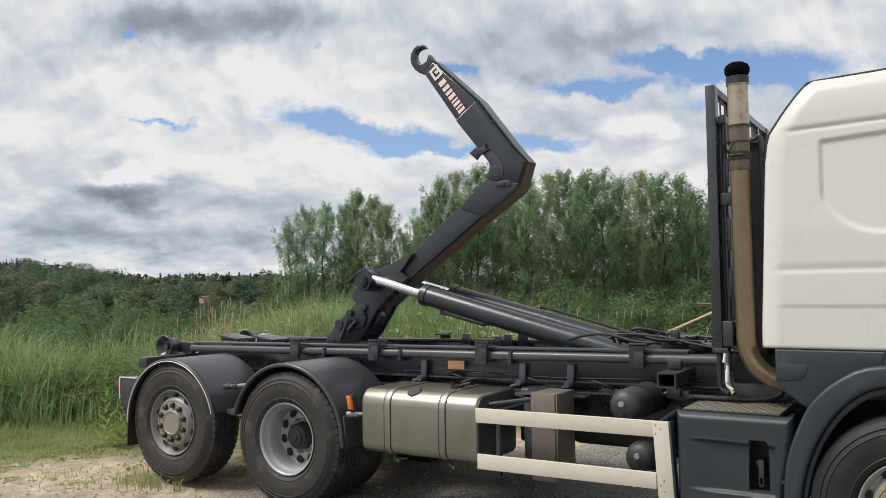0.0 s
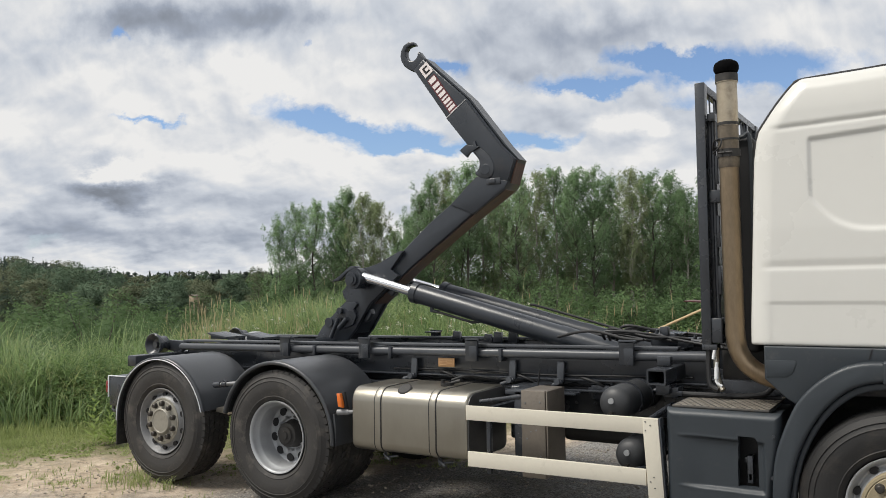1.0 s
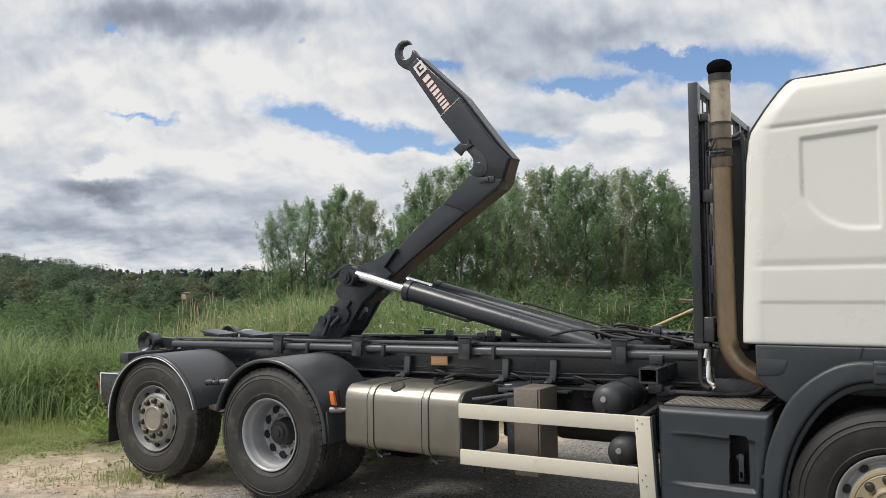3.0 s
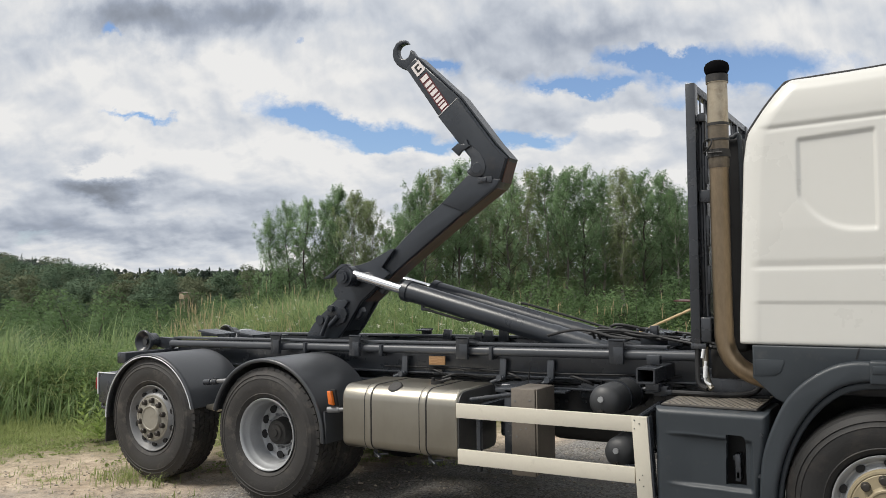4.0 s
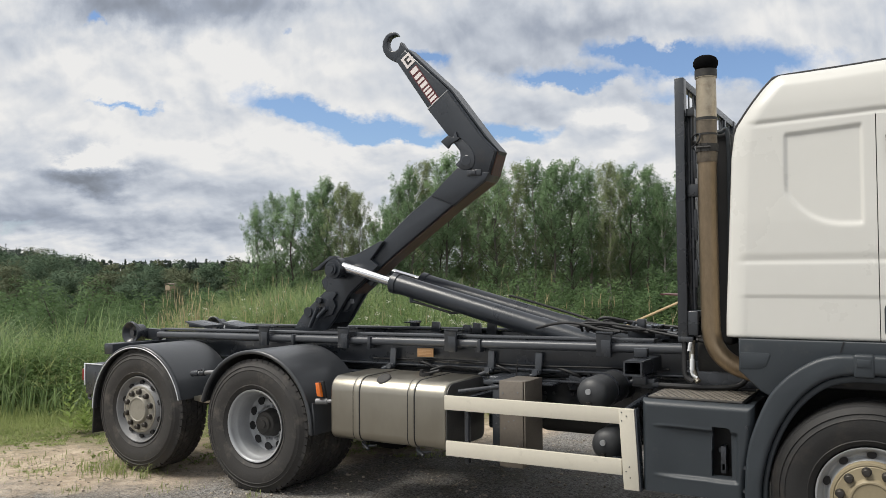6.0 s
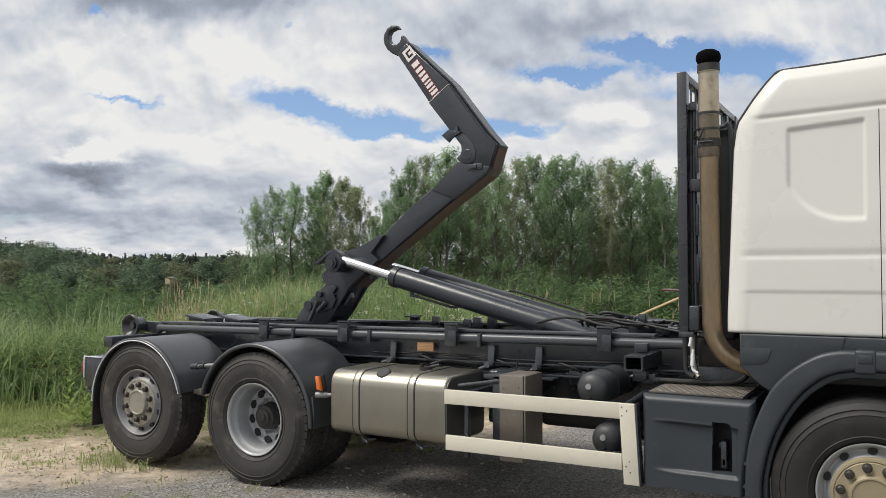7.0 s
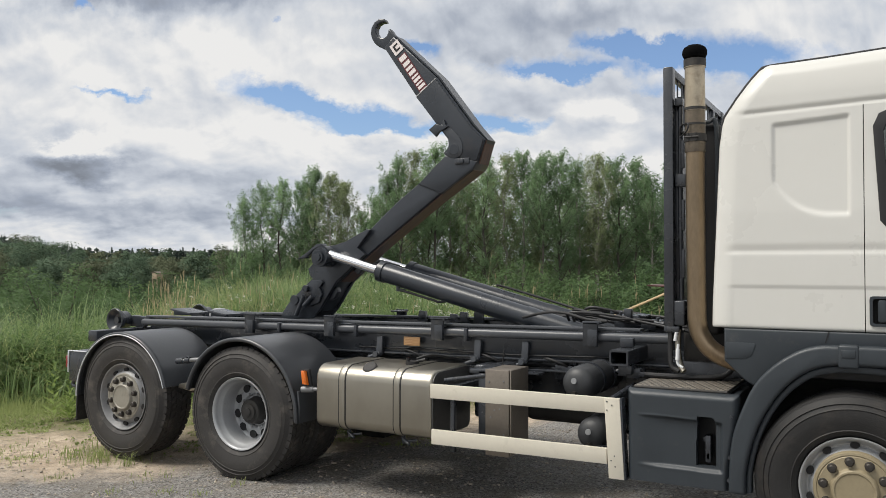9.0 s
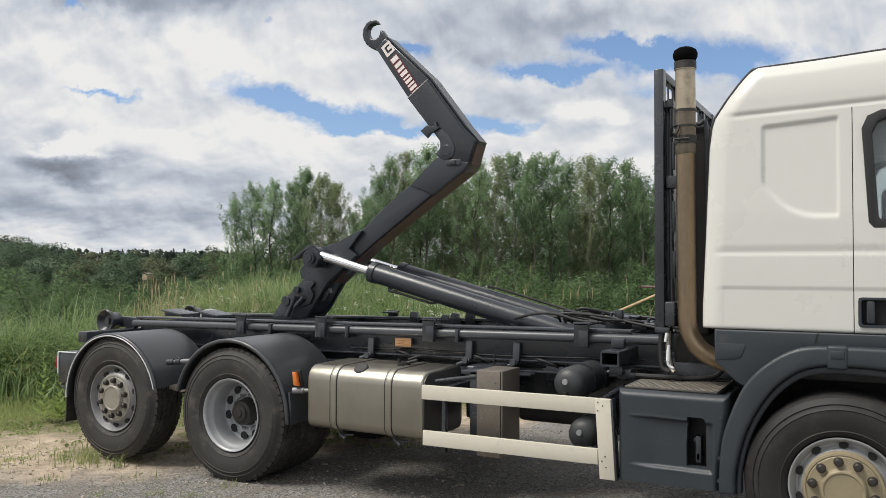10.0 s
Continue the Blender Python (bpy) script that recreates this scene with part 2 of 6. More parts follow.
SIGNWHITE = material("sticker_white", (0.80, 0.74, 0.72), 0.45, spread=0.04)
SIGNRED = material("sticker_red", (0.11, 0.022, 0.026), 0.45, spread=0.06)
SEAL = material("seal", (0.02, 0.02, 0.022), 0.6)
GLASS = bpy.data.materials.new("window_glass")
GLASS.use_nodes = True
_g = GLASS.node_tree.nodes["Principled BSDF"]
_g.inputs["Base Color"].default_value, _g.inputs["Roughness"].default_value = (0.75, 0.82, 0.82, 1), 0.02
_g.inputs["Transmission Weight"].default_value = 0.9


# ---- mesh helpers ----
def finish(bm, name, mat, angle=32, smooth=True):
    bmesh.ops.recalc_face_normals(bm, faces=bm.faces)
    me = bpy.data.meshes.new(name)
    bm.to_mesh(me)
    bm.free()
    if smooth:
        me.shade_smooth()
        me.set_sharp_from_angle(angle=radians(angle))
    me.materials.append(mat)
    return me


def part(name, bm, mat, parent=None, label="", smooth=True, angle=32):
    ob = new(name, finish(bm, name, mat, angle, smooth))
    ob.parent = parent
    if label:
        ob["label"] = label
    return ob


def empty(name, parent=None, label="", at=(0, 0, 0)):
    ob = new(name)
    ob.empty_display_size = 0.2
    ob.parent = parent
    ob.location = at
    if label:
        ob["label"] = label
    return ob


def bev(bm, geom, r, seg=2):
    if r > 0:
        es = [e for e in geom if isinstance(e, bmesh.types.BMEdge)]
        bmesh.ops.bevel(bm, geom=es, offset=r, segments=seg, profile=0.5, affect="EDGES", clamp_overlap=True)


def box(bm, x0, x1, y0, y1, z0, z1, r=0.004, seg=2, m=None):
    t = Matrix.Translation(((x0 + x1) / 2, (y0 + y1) / 2, (z0 + z1) / 2)) @ Matrix.Diagonal((abs(x1 - x0), abs(y1 - y0), abs(z1 - z0), 1))
    g = bmesh.ops.create_cube(bm, size=1, matrix=(m or Matrix()) @ t)
    es = list({e for v in g["verts"] for e in v.link_edges})
    bev(bm, es, r, seg)
    return bm


def bx(*a, **k):
    return box(bmesh.new(), *a, **k)


def prism(pts, y0, y1, r=0.006, seg=2, bm=None, axis="y"):
    """An outline in x and z, drawn out along y (or in y and z along x)."""
    bm = bm or bmesh.new()
    put = (lambda a, b, d: (a, d, b)) if axis == "y" else (lambda a, b, d: (d, a, b)) if axis == "x" else (lambda a, b, d: (a, b, d))
    v0 = [bm.verts.new(put(a, b, y0)) for a, b in pts]
    v1 = [bm.verts.new(put(a, b, y1)) for a, b in pts]
    fs = [bm.faces.new(v0), bm.faces.new(v1[::-1])]
    n = len(pts)
    fs += [bm.faces.new((v0[i], v1[i], v1[(i + 1) % n], v0[(i + 1) % n])) for i in range(n)]
    bmesh.ops.recalc_face_normals(bm, faces=fs)
    if r > 0:
        bev(bm, [e for f in fs[:2] for e in f.edges], r, seg)
    return bm


def cyl(bm, p0, p1, r, seg=24, r2=None, cap=True):
    p0, p1 = Vector(p0), Vector(p1)
    d = p1 - p0
    m = Matrix.Translation((p0 + p1) / 2) @ d.to_track_quat("Z", "Y").to_matrix().to_4x4()
    bmesh.ops.create_cone(bm, cap_ends=cap, segments=seg, radius1=r, radius2=r if r2 is None else r2, depth=d.length, matrix=m)
    return bm


def cy(*a, **k):
    return cyl(bmesh.new(), *a, **k)


def lathe(profile, c=(0, 0, 0), seg=64, bm=None, axis="y"):
    """Turns (along, radius) pairs round the axis through c."""
    bm = bm or bmesh.new()
    rings = []
    for a, r in profile:
        ring = []
        for i in range(seg):
            t = 2 * math.pi * i / seg
            u, v = r * math.cos(t), r * math.sin(t)
            p = (u, a, v) if axis == "y" else (a, u, v) if axis == "x" else (u, v, a)
            ring.append(bm.verts.new(Vector(p) + Vector(c)))
        rings.append(ring)
    for r0, r1 in zip(rings, rings[1:]):
        for i in range(seg):
            bm.faces.new((r0[i], r0[(i + 1) % seg], r1[(i + 1) % seg], r1[i]))
    for ring, (a, r) in ((rings[0], profile[0]), (rings[-1], profile[-1])):
        if r < 0.002:
            bmesh.ops.pointmerge(bm, verts=ring, merge_co=sum((v.co for v in ring), Vector()) / seg)
    return bm


def smooth_path(pts, n=6):
    pts = [Vector(p) for p in pts]
    out = []
    for i in range(len(pts) - 1):
        p0, p1, p2, p3 = pts[max(i - 1, 0)], pts[i], pts[i + 1], pts[min(i + 2, len(pts) - 1)]
        for k in range(n):
            t = k / n
            out.append(0.5 * (2 * p1 + (p2 - p0) * t + (2 * p0 - 5 * p1 + 4 * p2 - p3) * t * t + (3 * p1 - p0 - 3 * p2 + p3) * t ** 3))
    return out + [pts[-1]]


def tube(pts, r, seg=10, bm=None, n=6):
    """A round hose or bar along a smooth path."""
    bm = bm or bmesh.new()
    path = smooth_path(pts, n) if n > 1 else [Vector(p) for p in pts]
    up, rings = Vector((0, 0, 1)), []
    for i, p in enumerate(path):
        d = (path[min(i + 1, len(path) - 1)] - path[max(i - 1, 0)]).normalized()
        side = (last - d * last.dot(d)).normalized() if rings else d.cross(up if abs(d.dot(up)) < 0.95 else Vector((0, 1, 0))).normalized()
        last = side
        nrm = side.cross(d)
        rings.append([bm.verts.new(p + r * (math.cos(2 * math.pi * k / seg) * side + math.sin(2 * math.pi * k / seg) * nrm)) for k in range(seg)])
    for a, b in zip(rings, rings[1:]):
        for k in range(seg):
            bm.faces.new((a[k], a[(k + 1) % seg], b[(k + 1) % seg], b[k]))
    bm.faces.new(rings[0])
    bm.faces.new(rings[-1][::-1])
    return bm


def band(outer, inner, y0, y1, r=0.01, seg=3):
    """A closed strip between two open lines in x and z, drawn out along y."""
    return prism(list(outer) + list(inner)[::-1], y0, y1, r, seg)


def holed_plate(outline, holes, y0, y1):
    """A plate in x and z with openings that go through it, y0 nearer than y1."""
    bm = bmesh.new()
    loops = [[bm.verts.new((x, y0, z)) for x, z in lp] for lp in [outline, *holes]]
    es = [bm.edges.new((lp[i], lp[(i + 1) % len(lp)])) for lp in loops for i in range(len(lp))]
    bmesh.ops.triangle_fill(bm, use_beauty=True, use_dissolve=False, edges=es)
    g = bmesh.ops.extrude_face_region(bm, geom=bm.faces[:])
    bmesh.ops.translate(bm, vec=(0, y1 - y0, 0), verts=[v for v in g["geom"] if isinstance(v, bmesh.types.BMVert)])
    return bm


def rounded(x0, x1, z0, z1, r, seg=5):
    out = []
    for cx, cz, a0 in ((x1 - r, z1 - r, 0), (x0 + r, z1 - r, 90), (x0 + r, z0 + r, 180), (x1 - r, z0 + r, 270)):
        for k in range(seg + 1):
            a = radians(a0 + 90 * k / seg)
            out.append((cx + r * math.cos(a), cz + r * math.sin(a)))
    return out


def arc(cx, cz, r, a0, a1, n=28, rz=None):
    rz = rz or r
    return [(cx + r * math.cos(radians(a0 + (a1 - a0) * i / n)), cz + rz * math.sin(radians(a0 + (a1 - a0) * i / n))) for i in range(n + 1)]


def sstep(a, b, x):
    t = min(1.0, max(0.0, (x - a) / (b - a)))
    return t * t * (3 - 2 * t)


# ---- the truck: nearside tyre wall at y 0, offside at y 2.5, front towards +x ----
MID = 1.25
truck = tagged(empty("hook_lift_truck"), "white cab truck with a raised dark grey hook lift arm", "truck")


# wheels
def tyre_mesh():
    prof = [(0.055, 0.288), (0.012, 0.292), (-0.004, 0.305), (-0.012, 0.322), (-0.016, 0.325), (-0.013, 0.330), (-0.022, 0.37), (-0.026, 0.41), (-0.022, 0.443), (-0.026, 0.446), (-0.021, 0.452), (-0.014, 0.472), (-0.019, 0.476), (-0.010, 0.485),
            (0.004, 0.505), (0.012, 0.515), (0.030, 0.517), (0.15, 0.520), (0.27, 0.517), (0.288, 0.515), (0.310, 0.485), (0.326, 0.41), (0.310, 0.32), (0.27, 0.288)]
    bm = lathe(prof, seg=96)
    return bm


def tread_mesh(n=54):
    bm = bmesh.new()
    rows = ((0.004, 0.060, 0.0), (0.070, 0.115, 0.5), (0.122, 0.178, 0.0), (0.185, 0.230, 0.5), (0.240, 0.296, 0.0))
    for y0, y1, ph in rows:
        for i in range(n):
            a0 = 2 * math.pi * (i + ph + 0.07) / n
            a1 = 2 * math.pi * (i + ph + 0.90) / n
            sk = 0.25 * 2 * math.pi / n * (1 if ph else -1)
            lo, hi = 0.505, 0.531
            edge = 0.010 if y0 < 0.01 else 0.0
            edge2 = 0.010 if y1 > 0.29 else 0.0
            vs = []
            for r in (lo, hi):
                for y, s in ((y0 + (edge if r == hi else 0), -sk), (y1 - (edge2 if r == hi else 0), sk)):
                    for a in (a0, a1):
                        vs.append(bm.verts.new((r * math.cos(a + s), y, r * math.sin(a + s))))
            for f in ((0, 1, 3, 2), (4, 6, 7, 5), (0, 4, 5, 1), (2, 3, 7, 6), (0, 2, 6, 4), (1, 5, 7, 3)):
                bm.faces.new([vs[k] for k in f])
    return bm


def hole_disc(r, sx, depth):
    bm = bmesh.new()
    bmesh.ops.create_cone(bm, cap_ends=True, segments=16, radius1=r, radius2=r, depth=depth, matrix=Matrix.Diagonal((1, 1, sx, 1)) @ Matrix.Rotation(radians(90), 4, "X"))
    return bm


def holes(w, me, pr, y, ph):
    for i in range(10):
        a = 2 * math.pi * i / 10 + ph
        ob = link("hand_hole", me, w, at=(pr * math.cos(a), y, pr * math.sin(a)))
        ob.rotation_euler = (0, -a, 0)


TYRE_ME = finish(tyre_mesh(), "tyre", RUBBER)
TREAD_ME = finish(tread_mesh(), "tread", RUBBER, smooth=False)
TYRE_DARK_ME = finish(tyre_mesh(), "tyre", TYRESHADE)
TREAD_DARK_ME = finish(lathe([(0.004, 0.500), (0.010, 0.520), (0.022, 0.528), (0.060, 0.531), (0.062, 0.516), (0.070, 0.516), (0.072, 0.531), (0.118, 0.532), (0.120, 0.516), (0.128, 0.516), (0.130, 0.532), (0.176, 0.532), (0.178, 0.516), (0.186, 0.516), (0.188, 0.531), (0.232, 0.531), (0.234, 0.516), (0.242, 0.516), (0.244, 0.531), (0.280, 0.528), (0.296, 0.500)], seg=96), "tread", TYRESHADE)
STEER_RIM = finish(lathe([(0.05, 0.272), (0.0, 0.289), (-0.006, 0.286), (-0.004, 0.279), (0.006, 0.272), (0.030, 0.262), (0.045, 0.250), (0.048, 0.240), (0.040, 0.228),
                          (0.020, 0.212), (0.012, 0.200), (0.012, 0.05)], seg=72), "rim", RIMDULL)
DRIVE_RIM = finish(lathe([(0.03, 0.280), (0.0, 0.289), (-0.006, 0.286), (-0.004, 0.278), (0.004, 0.270), (0.020, 0.266), (0.045, 0.263), (0.060, 0.252), (0.075, 0.246), (0.170, 0.242),
                          (0.190, 0.232), (0.200, 0.215), (0.202, 0.200), (0.190, 0.190), (0.185, 0.170), (0.190, 0.140), (0.205, 0.125), (0.206, 0.09)], seg=72), "rim", RIM)
FRONT_RIM = STEER_RIM.copy()
FRONT_RIM.materials[0] = RIM
STEER_HOLE = finish(hole_disc(0.018, 1.35, 0.02), "hand_hole", BLACK)
DRIVE_HOLE = finish(hole_disc(0.031, 1.15, 0.016), "hand_hole", BLACK)
HUB_ME = finish(lathe([(0.03, 0.205), (-0.012, 0.205), (-0.022, 0.200), (-0.024, 0.188), (-0.020, 0.183), (-0.024, 0.178), (-0.026, 0.125), (-0.028, 0.120), (-0.044, 0.113), (-0.050, 0.106),
                       (-0.051, 0.098), (-0.046, 0.092), (-0.046, 0.001)], seg=60), "hub_cover", HUB)
HUBP_ME = HUB_ME.copy()
HUBP_ME.materials[0] = HUBPALE
HUBD_ME = finish(lathe([(0.220, 0.118), (0.196, 0.112), (0.190, 0.108), (0.130, 0.100), (0.118, 0.092), (0.114, 0.068), (0.098, 0.062), (0.096, 0.034), (0.086, 0.030), (0.084, 0.001)], seg=40), "hub", HUBDARK)


def nut_mesh(r, l):
    bm = lathe([(0.02, r * 1.25), (0.002, r * 1.2), (0.0, r), (-l, r * 0.92), (-l - 0.006, r * 0.7), (-l - 0.008, 0.001)], seg=14)
    return bm


NUT_ME = finish(nut_mesh(0.023, 0.024), "wheel_nut", NUT)
NUTD_ME = finish(nut_mesh(0.013, 0.018), "wheel_nut", RIM)


def link(name, me, parent, label="", at=(0, 0, 0)):
    ob = new(name, me)
    ob.parent, ob.location = parent, at
    if label:
        ob["label"] = label
    return ob


def wheel(x, z, kind, flip=False, turn=0.0, dual=False):
    w = empty("wheel", truck, {"steer": "front wheel with beige hub cover", "tag": "rear wheel with beige hub cover", "drive": "deep dished silver twin wheel"}[kind])
    w.matrix_basis = pose(x, 2.5 if flip else 0, z, 0, 0, 180 if flip else 0)
    for ob in (link("tyre", TYRE_DARK_ME if kind == "steer" else TYRE_ME, w, "dusty black rubber tyre"), link("tread", TREAD_DARK_ME if kind == "steer" else TREAD_ME, w)):
        if kind == "steer":
            ob.scale = (0.965, 1, 0.965)
    if dual:
        link("tyre", TYRE_ME, w, at=(0, 0.35, 0))
        link("tread", TREAD_ME, w, at=(0, 0.35, 0))
    if kind == "drive":
        link("rim", DRIVE_RIM, w, "silver painted steel rim")
        holes(w, DRIVE_HOLE, 0.193, 0.190, 0.2)
        link("hub", HUBD_ME, w, "greasy black axle hub")
        me, n, pr, y = NUTD_ME, 10, 0.138, 0.185
    else:
        rim = link("rim", FRONT_RIM if kind == "steer" else STEER_RIM, w, "silver painted steel rim")
        if kind == "steer":
            rim.scale = (0.963, 1, 0.963)
        holes(w, STEER_HOLE, 0.233, 0.037, 0.31)
        link("hub_cover", HUBP_ME if kind == "tag" else HUB_ME, w, "beige painted hub cover", (0, 0.03 if kind == "tag" else 0, 0))
        me, n, pr, y = NUT_ME, 10, 0.1525, -0.026 + (0.03 if kind == "tag" else 0)
    for i in range(n):
        a = radians(turn + 36 * i)
        link("wheel_nut", me, w, at=(pr * math.sin(a), y, pr * math.cos(a)))
    return w


wheel(-1.355, 0.551, "tag", turn=3)
wheel(0.0, 0.520, "drive", turn=12, dual=True)
wheel(4.358, 0.498, "steer", turn=-8.5)
wheel(-1.355, 0.551, "tag", True)
wheel(0.0, 0.520, "drive", True, dual=True)
wheel(4.358, 0.498, "steer", True)
for x, z in ((-1.355, 0.55), (0.0, 0.52), (4.358, 0.50)):
    part("axle", cyl(cy((x, 0.3, z), (x, 2.2, z), 0.07), (x, 0.95, z), (x, 1.55, z), 0.16 if x == 0 else 0.09), CHASSIS, truck)


# fenders: shells over the rear wheels with a rolled outer lip
def fender(cx, cz, a0, a1, rx, rz, y0, y1, tail, trim):
    f = empty("fender", truck, "black plastic rear fender")
    out, inn = arc(cx, cz, rx, a0, a1, 36, rz), arc(cx, cz, rx - 0.012, a0, a1, 36, rz - 0.012)
    if tail:
        out.append((out[-1][0] + 0.004, tail))
        inn.append((inn[-1][0] + 0.002, tail))
    part("shell", band(out, inn, y0 + 0.02, y1, 0.0), PLASTIC, f, angle=40)
    lip_o, lip_i = [(x, z) for x, z in out], [(cx + (x - cx) * 0.945, cz + (z - cz) * 0.945) for x, z in out]
    part("lip", band([(cx + (x - cx) * 1.0, cz + (z - cz) * 1.0) for x, z in lip_o], lip_i, y0, y0 + 0.045, 0.015, 4), PLASTIC, f, angle=40)
    if trim:
        k0, k1 = 0.968, 0.954
        part("edge_trim", band([(cx + (x - cx) * k0, cz + (z - cz) * k0) for x, z in out], [(cx + (x - cx) * k1, cz + (z - cz) * k1) for x, z in out], y0 - 0.004, y0 + 0.01, 0.002, 1), EDGE, f, "bright worn edge strip")
    part("inner_wall", prism(arc(cx, cz, rx - 0.013, a0, a1, 24, rz - 0.013), y1 - 0.012, y1, 0), PLASTIC, f)
    return f


fender(-1.375, 0.53, 181, 14, 0.585, 0.585, -0.03, 0.62, None, True)
fender(0.0, 0.535, 166, 2, 0.595, 0.59, -0.03, 0.66, 0.50, False)
fender(-1.375, 0.53, 181, 14, 0.585, 0.585, 1.88, 2.53, None, True)
fender(0.0, 0.535, 166, 2, 0.595, 0.59, 1.84, 2.53, 0.50, False)
part("fender_tail", prism([(0.575, 0.50), (0.602, 0.50), (0.606, 0.62), (0.590, 0.74), (0.575, 0.74)], 0.0, 0.62, 0.006), PLASTIC, truck)
for y in (0.0, 1.9):
    part("mud_flap", prism([(-1.972, 0.54), (-1.960, 0.54), (-1.968, 0.29), (-1.984, 0.29)], y, y + 0.6, 0.003), FLAP, truck, "black rubber mud flap")
part("fender_stay", cy((-0.78, 0.10, 0.885), (-0.30, 0.14, 0.935), 0.017), RIMDULL, truck)
part("stay_collar", cyl(cyl(cy((-0.80, 0.098, 0.883), (-0.73, 0.104, 0.890), 0.026), (-0.70, 0.106, 0.893), (-0.66, 0.11, 0.897), 0.027), (-0.72, 0.10, 0.88), (-0.68, 0.10, 0.93), 0.012), CHASSIS, truck)
part("fender_bolt", cy((-0.60, 0.13, 0.72), (-0.54, 0.12, 0.73), 0.018), CHASSIS, truck)
part("stay_bracket", prism([(-0.79, 0.655), (-0.64, 0.64), (-0.57, 0.66), (-0.57, 0.71), (-0.66, 0.715), (-0.78, 0.69)], 0.10, 0.16, 0.006), STEEL, truck)
stay = part("marker_stay", cyl(cy((0.62, 0.02, 0.757), (0.80, 0.06, 0.765), 0.015), (0.61, 0.018, 0.756), (0.70, 0.04, 0.76), 0.023), RIMDULL, truck)
mk = empty("side_marker", truck, "amber side marker lamp on black base")
part("lens", prism([(0.632, 0.80), (0.675, 0.795), (0.652, 0.900), (0.618, 0.900)], -0.010, 0.025, 0.008, 3), AMBER, mk, "amber lens")
part("base", prism([(0.63, 0.785), (0.695, 0.785), (0.67, 0.910), (0.622, 0.908)], 0.022, 0.05, 0.006), BLACK, mk)

# tail: rear beam, lamp, roller
tl = empty("tail_lamp", truck, "red tail lamp in a metal housing")
part("housing", bx(-2.22, -1.97, 0.10, 0.50, 0.62, 0.90, r=0.012), CHASSIS, tl)
part("housing_edge", box(bx(-2.225, -1.97, 0.092, 0.102, 0.898, 0.908, r=0.002), -2.228, -2.216, 0.092, 0.102, 0.70, 0.90, r=0.002), EDGE, tl, "bright housing edge")
part("lens", bx(-2.252, -2.226, 0.088, 0.48, 0.745, 0.855, r=0.008), RED, tl, "dark red lens")
part("stay", tube([(-2.22, 0.2, 0.64), (-2.26, 0.2, 0.62), (-2.29, 0.2, 0.57), (-2.24, 0.2, 0.56), (-2.15, 0.24, 0.60)], 0.018), CHASSIS, tl)
part("rear_beam", bx(-2.11, -1.99, 0.22, 2.28, 0.985, 1.085, r=0.008), CHASSIS, truck)
for y in (0.62, 1.74):
    rl = empty("roller", truck, "black steel guide roller")
    part("wheel_disc", lathe([(y + 0.14, 0.03), (y + 0.14, 0.085), (y + 0.07, 0.088), (y + 0.02, 0.118), (y, 0.118), (y - 0.008, 0.112), (y - 0.004, 0.100), (y + 0.045, 0.060), (y + 0.05, 0.001)], (-2.235, 0, 1.155), 40), CHASSIS, rl)
    part("roller_pin", cy((-2.235, y + 0.02, 1.155), (-2.235, y + 0.30, 1.155), 0.032), CHASSIS, rl)
    part("roller_arm", prism([(-2.28, 1.10), (-2.0, 1.08), (-1.9, 1.14), (-1.9, 1.19), (-2.15, 1.20), (-2.28, 1.19)], y + 0.14, y + 0.19, 0.006), CHASSIS, rl)

# chassis rails, subframe, guide tubes
RAKE = 0.010


def raked(bm):
    for v in bm.verts:
        v.co.z += RAKE * v.co.x
    return bm


